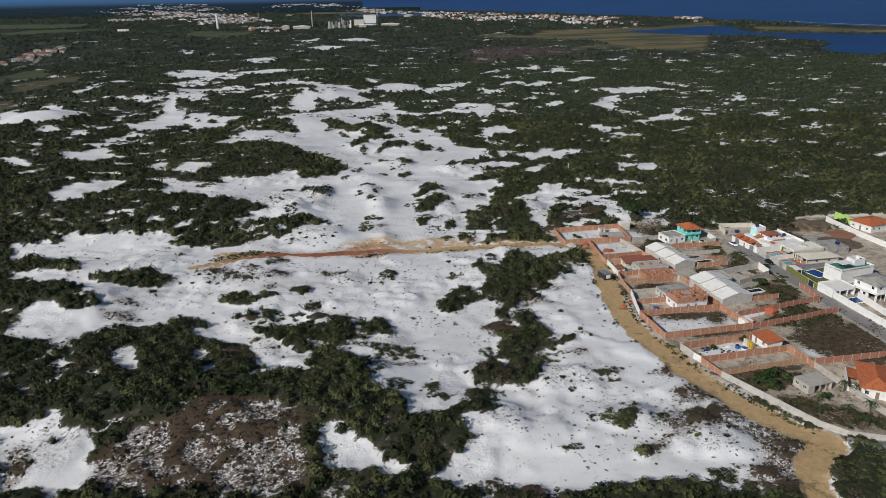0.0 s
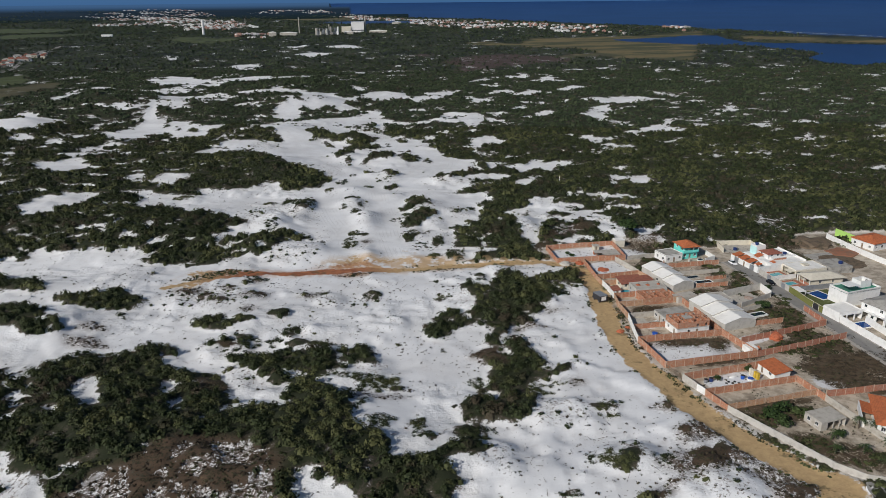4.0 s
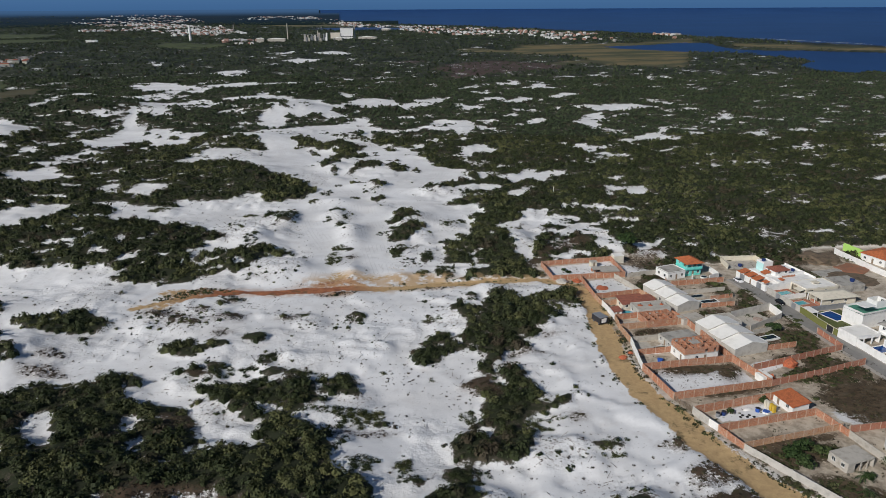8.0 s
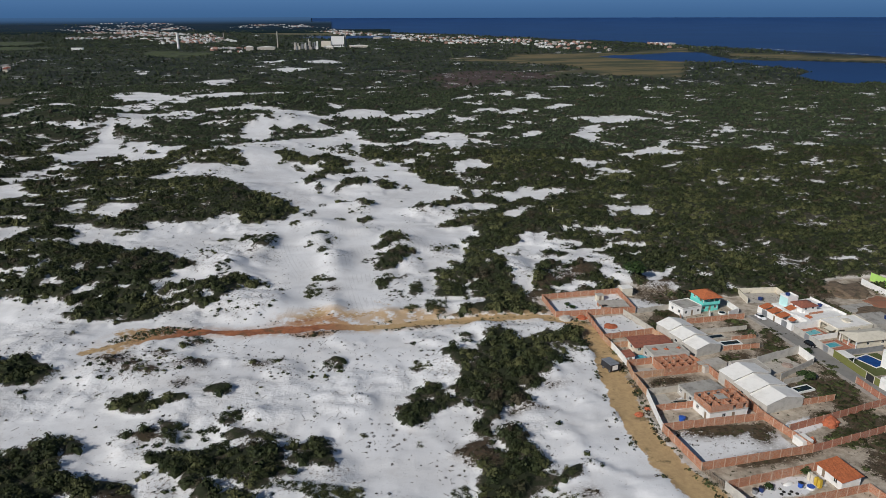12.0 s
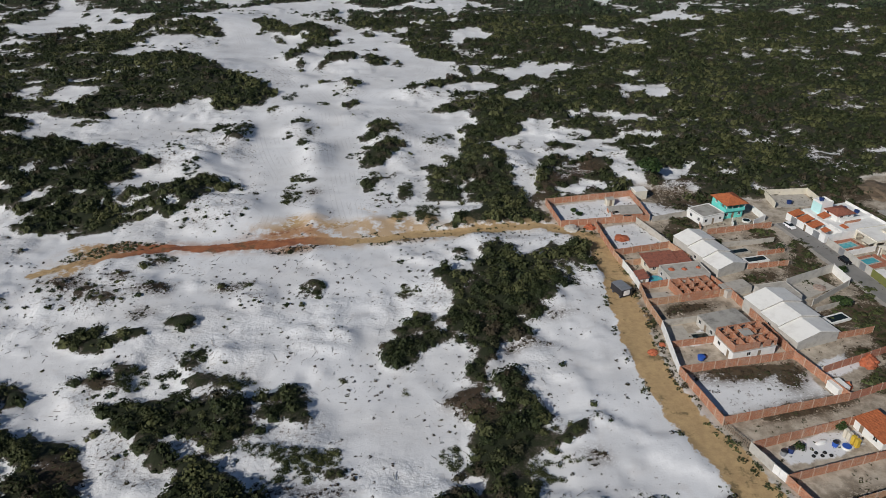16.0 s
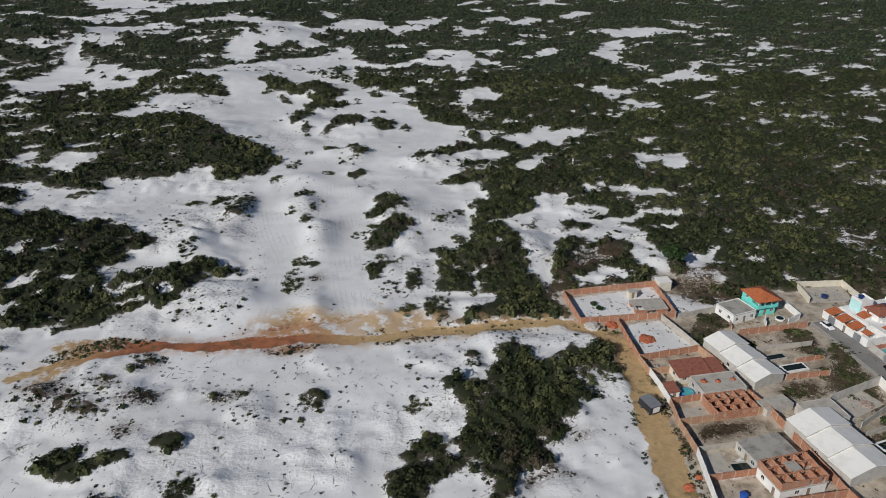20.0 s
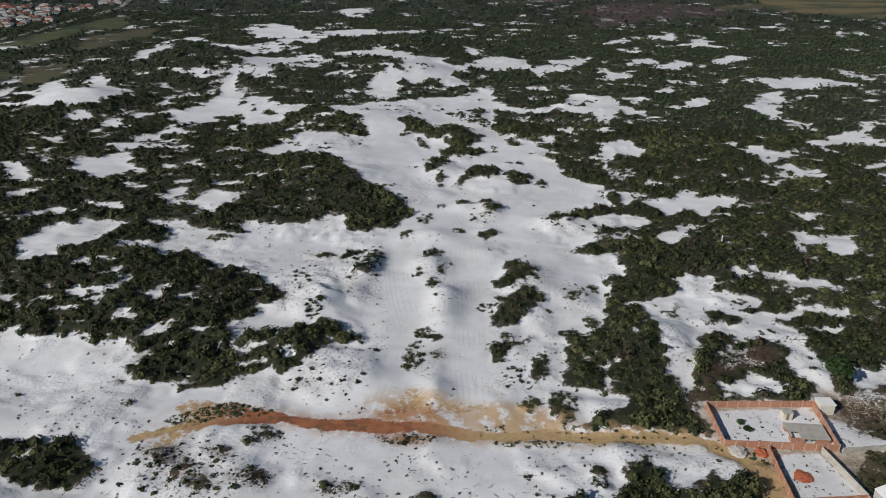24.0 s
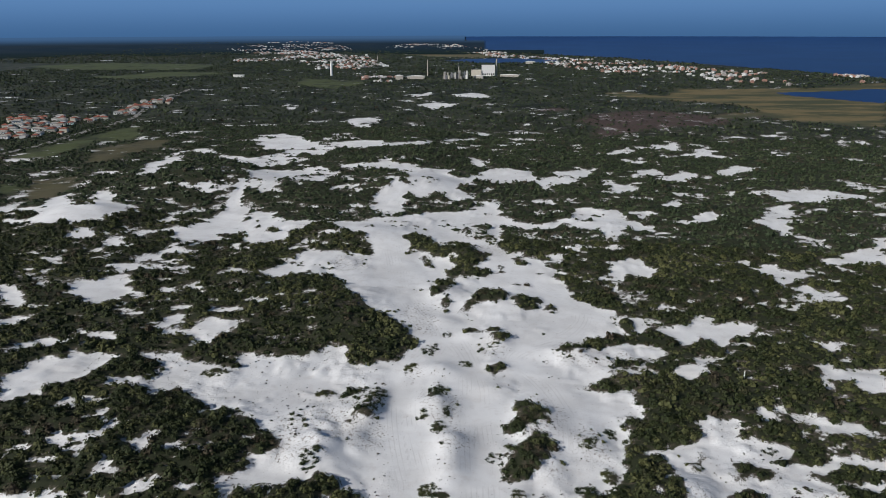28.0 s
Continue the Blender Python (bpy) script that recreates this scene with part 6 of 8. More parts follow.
def boxes(rows, bevel=0.0):
    """Blocks from rows of x0, y0, z0, x1, y1, z1."""
    bm = bmesh.new()
    for x0, y0, z0, x1, y1, z1 in rows:
        v = [bm.verts.new(p) for p in ((x0, y0, z0), (x1, y0, z0), (x1, y1, z0), (x0, y1, z0), (x0, y0, z1), (x1, y0, z1), (x1, y1, z1), (x0, y1, z1))]
        for f in ((3, 2, 1, 0), (4, 5, 6, 7), (0, 1, 5, 4), (1, 2, 6, 5), (2, 3, 7, 6), (3, 0, 4, 7)):
            bm.faces.new([v[i] for i in f])
    if bevel:
        bmesh.ops.bevel(bm, geom=list(bm.edges), offset=bevel, segments=1, affect="EDGES")
    return bm


def prism(outline, y0, y1):
    """An outline in x and z, drawn out along y."""
    bm = bmesh.new()
    a = [bm.verts.new((x, y0, z)) for x, z in outline]
    b = [bm.verts.new((x, y1, z)) for x, z in outline]
    bm.faces.new(a)
    bm.faces.new(b[::-1])
    for i in range(len(a)):
        j = (i + 1) % len(a)
        bm.faces.new((a[j], a[i], b[i], b[j]))
    bmesh.ops.recalc_face_normals(bm, faces=bm.faces)
    return bm


def drum(radius, height, top=None, sides=16, z=0.0):
    bm = bmesh.new()
    bmesh.ops.create_cone(bm, cap_ends=True, segments=sides, radius1=radius, radius2=radius if top is None else top, depth=height, matrix=Matrix.Translation((0, 0, z + height / 2)))
    return bm


def slab_with_holes(length, high, thick, holes, z0=0.0):
    """One piece of wall along x with openings x0, x1, z0, z1 right through it."""
    xs = sorted({0.0, length, *(h[0] for h in holes), *(h[1] for h in holes)})
    zs = sorted({0.0, high, *(min(h[2], high) for h in holes), *(min(h[3], high) for h in holes)})
    bm = bmesh.new()
    corner = {}

    def at(i, y, k):
        key = (i, y, k)
        if key not in corner:
            corner[key] = bm.verts.new((xs[i], y, z0 + zs[k]))
        return corner[key]

    solid = {(i, k) for i in range(len(xs) - 1) for k in range(len(zs) - 1) if not any(h[0] - 1e-6 < (xs[i] + xs[i + 1]) / 2 < h[1] and h[2] - 1e-6 < (zs[k] + zs[k + 1]) / 2 < h[3] for h in holes)}
    for i, k in solid:
        bm.faces.new((at(i, 0, k), at(i + 1, 0, k), at(i + 1, 0, k + 1), at(i, 0, k + 1)))
        bm.faces.new((at(i, thick, k + 1), at(i + 1, thick, k + 1), at(i + 1, thick, k), at(i, thick, k)))
        for ni, nk, a, b in ((i - 1, k, (i, k + 1), (i, k)), (i + 1, k, (i + 1, k), (i + 1, k + 1)), (i, k - 1, (i, k), (i + 1, k)), (i, k + 1, (i + 1, k + 1), (i, k + 1))):
            if (ni, nk) not in solid:
                bm.faces.new((at(b[0], 0, b[1]), at(a[0], 0, a[1]), at(a[0], thick, a[1]), at(b[0], thick, b[1])))
    return bm


def placed(rows_or_bm, m):
    bm = rows_or_bm if isinstance(rows_or_bm, bmesh.types.BMesh) else boxes(rows_or_bm)
    bmesh.ops.transform(bm, matrix=m, verts=bm.verts)
    return bm


def side_wall(parent, m, length, high, plan, material, z0=0.0, thick=0.18, name="wall", label="", frame=None):
    """One wall with its windows (w), doors (d), wide openings (o) and blanks (.) evenly along it."""
    holes, fill_in = [], []
    if plan:
        cell = length / len(plan)
        for i, c in enumerate(plan):
            mid = (i + 0.5) * cell
            if c == "w":
                holes.append((mid - 0.55, mid + 0.55, 1.0, 2.1))
            elif c == "d":
                holes.append((mid - 0.45, mid + 0.45, 0.0, min(2.1, high - 0.12)))
            elif c == "o":
                holes.append((mid - min(1.4, cell * 0.42), mid + min(1.4, cell * 0.42), 0.0, min(2.3, high - 0.25)))
            elif c == "g":
                holes.append((mid - 1.3, mid + 1.3, 0.0, 2.3))
            if c != ".":
                fill_in.append((c, holes[-1]))
    part(name, placed(slab_with_holes(length, high, thick, holes, z0), m), material, parent, label)
    frame = frame or M["white"]
    for c, (x0, x1, a, b) in fill_in:
        a, b = a + z0, b + z0
        if c == "w":
            w = part("window", placed([(x0, 0.02, a, x0 + 0.07, 0.12, b), (x1 - 0.07, 0.02, a, x1, 0.12, b), (x0, 0.02, a, x1, 0.12, a + 0.07), (x0, 0.02, b - 0.07, x1, 0.12, b), ((x0 + x1) / 2 - 0.03, 0.03, a, (x0 + x1) / 2 + 0.03, 0.11, b)], m), frame, parent)
            part("pane", placed([(x0 + 0.07, 0.06, a + 0.07, x1 - 0.07, 0.08, b - 0.07)], m), M["glass"], w)
            part("sill", placed([(x0 - 0.06, -0.06, a - 0.06, x1 + 0.06, 0.10, a)], m), frame, w)
        elif c == "d":
            part("door", placed([(x0, 0.06, a, x1, 0.11, b)], m), M["wood"], parent)
        elif c == "g":
            part("gate", placed([(x0, 0.05, a, x1, 0.10, b)] + [(x0 + k * (x1 - x0) / 8, 0.0, a, x0 + k * (x1 - x0) / 8 + 0.05, 0.05, b) for k in range(9)], m), M["grey_metal"], parent, "grey sheet metal gate")


def four_walls(parent, w, d, high, plans, material, z0=0.0, x0=0.0, y0=0.0, materials=None):
    mats = materials or [material] * 4
    t = 0.18
    side_wall(parent, pose(x0, y0, 0), w, high, plans[0], mats[0], z0)
    side_wall(parent, pose(x0 + w, y0 + t, 0, 0, 0, 90), d - 2 * t, high, plans[1], mats[1], z0)
    side_wall(parent, pose(x0 + w, y0 + d, 0, 0, 0, 180), w, high, plans[2], mats[2], z0)
    side_wall(parent, pose(x0, y0 + d - t, 0, 0, 0, -90), d - 2 * t, high, plans[3], mats[3], z0)


def flat_roof(parent, w, d, z, material, parapet=0.35, x0=0.0, y0=0.0, rim=None, over=0.0):
    part("roof", boxes([(x0 - over, y0 - over, z, x0 + w + over, y0 + d + over, z + 0.15)]), material, parent)
    if parapet:
        a, b, c, e, zz = x0 - over, y0 - over, x0 + w + over, y0 + d + over, z + 0.15
        part("parapet", boxes([(a, b, zz, c, b + 0.15, zz + parapet), (a, e - 0.15, zz, c, e, zz + parapet), (a, b + 0.15, zz, a + 0.15, e - 0.15, zz + parapet), (c - 0.15, b + 0.15, zz, c, e - 0.15, zz + parapet)]), rim or material, parent)


def hip_roof(parent, w, d, z, rise, material, over=0.5, x0=0.0, y0=0.0, label=""):
    """Four slopes with a short ridge, 12 cm thick."""
    bm = bmesh.new()
    a, b, c, e = x0 - over, y0 - over, x0 + w + over, y0 + d + over
    half = min(c - a, e - b) / 2 * 0.92
    ridge = [(a + half, (b + e) / 2), (c - half, (b + e) / 2)] if c - a > e - b else [((a + c) / 2, b + half), ((a + c) / 2, e - half)]
    lows = [bm.verts.new((x, y, z)) for x, y in ((a, b), (c, b), (c, e), (a, e))]
    mids = [bm.verts.new((x, y, z + 0.12)) for x, y in ((a, b), (c, b), (c, e), (a, e))]
    r = [bm.verts.new((*p, z + rise)) for p in ridge]
    bm.faces.new(lows[::-1])
    for i in range(4):
        j = (i + 1) % 4
        bm.faces.new((lows[i], lows[j], mids[j], mids[i]))
    if c - a > e - b:
        faces = ((0, 1, 5, 4), (1, 2, 5), (2, 3, 4, 5), (3, 0, 4))
    else:
        faces = ((0, 1, 4), (1, 2, 5, 4), (2, 3, 5), (3, 0, 4, 5))
    every = mids + r
    for f in faces:
        bm.faces.new([every[i] for i in f])
    part("roof", bm, material, parent, label)


def pent_roof(parent, x0, y0, x1, y1, z_low, z_high, material, along="y", label="", name="roof"):
    """One slope: along y it rises from y0 to y1."""
    bm = bmesh.new()
    top = lambda x, y: z_low + (z_high - z_low) * ((y - y0) / (y1 - y0) if along == "y" else (x - x0) / (x1 - x0))
    pts = [(x0, y0), (x1, y0), (x1, y1), (x0, y1)]
    low = [bm.verts.new((x, y, top(x, y) - 0.1)) for x, y in pts]
    high = [bm.verts.new((x, y, top(x, y))) for x, y in pts]
    bm.faces.new(low[::-1])
    bm.faces.new(high)
    for i in range(4):
        j = (i + 1) % 4
        bm.faces.new((low[i], low[j], high[j], high[i]))
    part(name, bm, material, parent, label)


def yard_wall(x0, y0, x1, y1, high, material, label, name="brick_wall", post="post", every=3.0, thick=0.15, cap=None):
    """A yard wall of block panels between cement posts."""
    length, turn = math.hypot(x1 - x0, y1 - y0), math.degrees(math.atan2(y1 - y0, x1 - x0))
    w = thing(name, label, "wall", x0, y0, G0, turn, "yard walls")
    n = max(1, round(length / every))
    step = length / n
    for i in range(n):
        a, b = i * step + 0.11, (i + 1) * step - 0.11
        h = high + put.uniform(-0.05, 0.05)
        part("panel", boxes([(a, -thick / 2, -0.6, b, thick / 2, h)]), M[material], w)
        if cap:
            part("coping", boxes([(a, -thick / 2 - 0.04, h, b, thick / 2 + 0.04, h + 0.06)]), M[cap], w)
    for i in range(n + 1):
        h = high + put.uniform(0.0, 0.16)
        part("post", boxes([(i * step - 0.11, -thick / 2 - 0.03, -0.6, i * step + 0.11, thick / 2 + 0.03, h)]), M[post], w)
    return w


def corner_walls(points, high, material, label, **more):
    for (a, b), (c, d) in zip(points[:-1], points[1:]):
        yard_wall(a, b, c, d, high, material, label, **more)


def water_tank(x, y, z, size=0.75, material="navy", label="dark blue plastic water tank on a flat roof"):
    t = thing("water_tank", label, "water tank", x, y, z, 0, "roof tanks")
    part("body", drum(size * 0.85, size * 1.1, size, 18), M[material], t)
    part("lid", drum(size * 1.05, size * 0.18, size * 0.5, 18, size * 1.1), M[material], t)


def slab(name, label, category, x, y, turn, w, d, high, material, kind="", inset=0.0):
    t = thing(name, label, category, x, y, G0, turn)
    part("slab", boxes([(0, 0, -0.3, w, d, high)], 0.02), M[material], t)
    return t


def pool(x, y, turn, w, d, water, rim="white", high=0.12, label="swimming pool with clear blue water"):
    p = thing("swimming_pool", label, "pool", x, y, G0, turn, "pools")
    part("rim", boxes([(-0.5, -0.5, -0.3, w + 0.5, 0, high), (-0.5, d, -0.3, w + 0.5, d + 0.5, high), (-0.5, 0, -0.3, 0, d, high), (w, 0, -0.3, w + 0.5, d, high)]), M[rim], p)
    part("water", boxes([(0, 0, -0.3, w, d, high - 0.03)]), M[water], p)


def pile(x, y, radius, high, material, name, label, seed):
    """A heap with a rough outline."""
    bm = bmesh.new()
    bmesh.ops.create_icosphere(bm, subdivisions=3, radius=1.0)
    for v in bm.verts:
        n = noise.noise(v.co * 2.1 + Vector((seed, 0, 0))) * 0.35 + noise.noise(v.co * 6 + Vector((0, seed, 0))) * 0.24
        s = 1 + n
        v.co = Vector((v.co.x * radius * s, v.co.y * radius * s, max(-0.15, v.co.z * high * s)))
    t = thing(name, label, "pile", x, y)
    part("mound", bm, M[material], t)


def car(x, y, turn, paint, label):
    """A parked hatchback or estate: lower body, glasshouse, wheels, lamps."""
    t = thing("car", label, "car", x, y, G0 + 0.02, turn, "parked cars")
    lower = [(-2.1, 0.32), (-2.15, 0.62), (-2.05, 0.9), (-1.2, 0.98), (0.9, 1.0), (1.95, 0.86), (2.15, 0.6), (2.1, 0.32)]
    bm = prism(lower, -0.86, 0.86)
    bmesh.ops.bevel(bm, geom=list(bm.edges), offset=0.06, segments=2, affect="EDGES")
    part("body", bm, paint, t)
    bm = prism([(-1.9, 0.96), (-1.55, 1.42), (0.15, 1.48), (1.05, 0.98)], -0.74, 0.74)
    for v in bm.verts:
        if v.co.z > 1.2:
            v.co.y *= 0.86
    part("windows", bm, M["glass"], t)
    part("roof", boxes([(-1.5, -0.62, 1.43, 0.1, 0.62, 1.50)], 0.02), paint, t)
    for sx_, sy_ in ((-1.3, -0.82), (-1.3, 0.82), (1.3, -0.82), (1.3, 0.82)):
        wheel = part("wheel", placed(drum(0.33, 0.2, None, 18, -0.1), pose(sx_, sy_, 0.33, 90)), M["rubber"], t)
        part("rim", placed(drum(0.2, 0.22, None, 12, -0.11), pose(sx_, sy_, 0.33, 90)), M["grey_metal"], wheel)
    for sy_ in (-0.6, 0.6):
        part("headlight", boxes([(2.06, sy_ - 0.18, 0.62, 2.17, sy_ + 0.18, 0.76)]), M["white"], t)
        part("tail_light", boxes([(-2.17, sy_ - 0.15, 0.66, -2.08, sy_ + 0.15, 0.84)]), M["orange"], t)


def gable_house(x, y, turn, w, segments, eave, rise, step, label):
    """A long grey house whose roof steps down in even lengths."""
    t = thing("house", label, "house", x, y, G0, turn, "houses")
    y0 = 0.0
    for i, length in enumerate(segments):
        h = eave + step * i
        end = [(0, 0), (w, 0), (w, h), (w / 2, h + rise), (0, h)]
        part("wall", prism(end, y0, y0 + 0.18), M["render"], t)
        part("wall", prism(end, y0 + length - 0.18, y0 + length), M["render"], t)
        side_wall(t, pose(w, y0 + 0.18, 0, 0, 0, 90), length - 0.36, h, "..w" if i % 2 else "", M["render"])
        side_wall(t, pose(0, y0 + length - 0.18, 0, 0, 0, -90), length - 0.36, h, ".w." if i % 2 else "", M["render"])
        for s in (0, 1):
            a, b = (-0.35, w / 2) if s == 0 else (w + 0.35, w / 2)
            drop = 0.35 * rise / (w / 2)
            pts = [(a, h - drop), (b, h + rise), (b, h + rise + 0.09), (a, h - drop + 0.09)]
            part("roof_slope", prism(pts, y0 - 0.12, y0 + length + 0.02), M["sheet"], t, "pale fibre cement roof sheet")
        y0 += length
    return t


def flat_house(name, label, x, y, turn, w, d, high, wall, roof, plans=("wdw", "w", "w", "w"), parapet=0.3, rim=None):
    t = thing(name, label, "house", x, y, G0, turn, "houses")
    four_walls(t, w, d, high, plans, M[wall])
    flat_roof(t, w, d, high, M[roof], parapet, rim=M[rim or wall])
    return t


def rooms(parent, w, d, z, high, nx, ny, material, x0=0.0, y0=0.0):
    """Roofless brick rooms: outer walls and partitions with ragged tops and door gaps."""
    for i in range(nx + 1):
        x = x0 + i * (w - 0.15) / nx
        for a, b, h in ((0, 0.36, 1.0), (0.36, 0.52, put.choice((0.1, 0.9, 1.0))), (0.52, 1.0, put.uniform(0.93, 1.0))):
            part("brick_wall", boxes([(x, y0 + d * a, z, x + 0.15, y0 + d * b, z + high * h)]), material, parent)
    for j in range(ny + 1):
        y = y0 + j * (d - 0.15) / ny
        for i in range(nx):
            a, b = x0 + 0.16 + i * (w - 0.15) / nx, x0 - 0.01 + (i + 1) * (w - 0.15) / nx
            c = a + (b - a) * put.uniform(0.3, 0.5)
            e = min(b - 0.1, c + 1.0)
            sill = high * put.choice((0.0, 0.35, 0.35, 1.0))
            part("brick_wall", boxes([(a, y, z, c, y + 0.15, z + high * put.uniform(0.94, 1.03))]), material, parent)
            part("brick_wall", boxes([(e, y, z, b, y + 0.15, z + high * put.uniform(0.92, 1.03))]), material, parent)
            if sill < high:
                part("lintel", boxes([(c - 0.005, y, z + high * 0.78, e + 0.005, y + 0.15, z + high * 0.97)]), material, parent)
            if sill:
                part("brick_wall", boxes([(c, y, z, e, y + 0.15, z + sill)]), material, parent)

# ---- the settlement ----
BRICK_LABEL = "orange clay block yard wall with cement posts"
# walled yard at the bend of the track
corner_walls([(51, 312), (81.5, 317), (82.5, 298), (53, 295.5), (51, 312)], 2.2, "brick", "orange clay block wall round a sandy yard")
t = thing("shed", "small cream shed with a flat concrete roof in the yard", "shed", 71.5, 309.5, G0, 8)
four_walls(t, 2.6, 2.2, 2.2, ("d", "", "", ""), M["cream"])
flat_roof(t, 2.6, 2.2, 2.2, M["concrete"], 0, over=0.15)
t = thing("shed", "tall cream water tank house behind the yard wall", "shed", 82.2, 313.6, G0, 8)
four_walls(t, 4.2, 3.6, 3.2, (".", "w", "", ""), M["cream"])
flat_roof(t, 4.2, 3.6, 3.2, M["sheet"], 0, over=0.15)
t = thing("house", "unfinished block house with a cracked grey concrete roof", "house", 71.0, 299.8, G0, 4, "houses")
four_walls(t, 10, 6.2, 1.5, (".o.", "", "", "o"), M["brick"])
part("roof", boxes([(-0.2, 2.6, 1.5, 10.2, 6.4, 1.65), (2.6, -0.2, 1.5, 10.2, 2.6, 1.65)]), M["concrete"], t, "pale cracked concrete slab")
pile(56.2, 293.6, 2.4, 1.1, "render", "sand_pile", "pale heap of building sand by the track", 3)
pile(62.3, 294.0, 1.7, 1.0, "orange", "brick_pile", "heap of orange clay blocks against the yard wall", 8)

# yards along the lane
corner_walls([(64, 295.2), (65.2, 276), (83, 280)], 2.1, "brick", BRICK_LABEL)
yard_wall(77.8, 296.6, 83.2, 280.4, 2.1, "concrete", "low grey cement block wall", name="block_wall", post="concrete")
yard_wall(83.2, 297.2, 97, 301, 1.9, "concrete", "low grey cement block wall", name="block_wall", post="concrete")
pile(70.6, 286.6, 2.3, 0.55, "orange", "brick_pile", "low spread of broken orange roof tiles", 5)
corner_walls([(65.2, 276), (66.2, 269.8), (72.2, 270.6)], 2.0, "brick_tan", BRICK_LABEL)
yard_wall(83, 280, 86.2, 271.5, 2.1, "brick_tan", BRICK_LABEL)
t = thing("house", "low house with a weathered red tile roof", "house", 72.6, 265.2, G0, 9, "houses")
four_walls(t, 9, 6, 2.3, ("wdw", "w", "w", "w"), M["cream"])
pent_roof(t, -0.4, -0.4, 9.4, 6.4, 2.35, 3.2, M["tile_dark"], label="weathered red tiles")
t = thing("shed", "open shed with a dark corrugated roof", "shed", 82.4, 266.4, G0, 9)
four_walls(t, 3.4, 6.5, 2.1, ("o", "", "", ""), M["brick"])
pent_roof(t, -0.2, -0.2, 3.6, 6.8, 2.15, 2.6, M["tile_dark"])
t = flat_house("house", "grey house with a pale concrete roof terrace", 76.0, 257.6, 9, 12, 7.0, 2.9, "render", "concrete", ("wdw", "w", "w", "ww"), 0.2)
for k, (dx, dy) in enumerate(((77.8, 262.3), (81.4, 262.2), (85.6, 262.9))):
    s = thing("satellite_dish", "rust red round dish lying on the roof terrace", "dish", dx, dy, G0 + 3.05, 0, "roof dishes")
    part("dish", drum(0.95 - 0.12 * k, 0.35, 0.3, 18), M["orange"], s)
    part("stem", drum(0.08, 0.6, None, 8, 0.3), M["dark"], s)
t = thing("shed", "small shed with a bright red roof beside the lane", "shed", 68.0, 259.0, G0, 5)
four_walls(t, 2.6, 4.4, 2.1, ("d", "", "", "w"), M["white"])
pent_roof(t, -0.2, -0.2, 2.8, 4.6, 2.15, 2.5, M["tile_dark"], along="x")
p = thing("paddling_pool", "round above-ground pool with blue lining", "pool", 73.2, 260.9, G0)
part("wall", drum(1.9, 0.9, None, 24), M["blue"], p)
part("water", drum(1.75, 0.03, None, 24, 0.9), M["pool_aqua"], p, "pale blue water")
corner_walls([(66.2, 269.8), (67.2, 262.5)], 2.2, "white", "white plastered yard wall", name="plaster_wall", post="white")
corner_walls([(67.2, 262.5), (67.6, 257)], 2.2, "white", "white plastered yard wall", name="plaster_wall", post="white")
corner_walls([(67.6, 257), (88, 261)], 2.1, "brick", BRICK_LABEL)
corner_walls([(67.6, 257), (67.2, 249), (91, 253)], 2.2, "brick_tan", BRICK_LABEL)
slab("terrace", "pale cement floor slab of an unbuilt house", "terrace", 69.2, 250.6, 9, 6.6, 4.2, 0.1, "concrete")
t = thing("house", "roofless house of orange clay block walls", "house", 77.0, 250.4, G0, 10, "houses")
rooms(t, 11, 7.2, 0.0, 2.7, 4, 3, M["brick"])
part("floor", boxes([(0.2, 0.2, -0.3, 10.8, 7.0, 0.06)]), M["orange"], t)
corner_walls([(91, 253), (95.3, 225.2)], 2.3, "brick", BRICK_LABEL)
corner_walls([(88, 261), (91, 253)], 2.2, "brick", BRICK_LABEL)
corner_walls([(67.2, 249), (68, 239)], 2.2, "brick_tan", BRICK_LABEL)
corner_walls([(68, 239), (66.4, 221)], 2.3, "white", "white plastered yard wall", name="plaster_wall", post="white")
yard_wall(68, 239.6, 79, 241.4, 1.9, "concrete", "grey cement block wall", name="block_wall", post="concrete")
slab("terrace", "pale cement terrace beside a pool", "terrace", 69.0, 233.2, 6, 5.2, 6.0, 0.12, "concrete")
pool(74.6, 233.2, 6, 4.2, 2.4, "pool_dark", "concrete", 0.25, "small rectangular pool with dark water")
corner_walls([(67.4, 230.8), (80, 232.6)], 1.9, "brick", BRICK_LABEL)
t = thing("house", "unfinished house with white ground floor and brick upper rooms", "house", 80.2, 224.6, G0, 12, "houses")
four_walls(t, 11.5, 7.6, 2.7, (".wd.", "w", "", "wd"), M["white"])
part("floor", boxes([(-0.2, -0.2, 2.7, 11.7, 7.8, 2.86)]), M["concrete"], t)
rooms(t, 11.5, 7.6, 2.86, 1.9, 4, 3, M["brick"])
part("roof", boxes([(4.4, 3.0, 4.6, 7.2, 5.6, 4.72)]), M["slab"], t)
t = flat_house("house", "grey block house with a weathered concrete slab roof", 79.0, 233.2, 14, 11.0, 7.2, 2.7, "render", "slab", ("", "w", "w", "wdw"), 0.0)
t = thing("water_tank", "blue plastic water tank in the yard", "water tank", 73.4, 226.0)
part("body", drum(0.75, 1.0, 0.9, 16), M["blue"], t)
part("lid", drum(0.95, 0.15, 0.5, 16, 1.0), M["blue"], t)
corner_walls([(66.4, 221), (95.3, 225.2), (100.2, 210), (70, 204), (66.4, 221)], 2.3, "brick", "orange clay block wall round an empty lot")

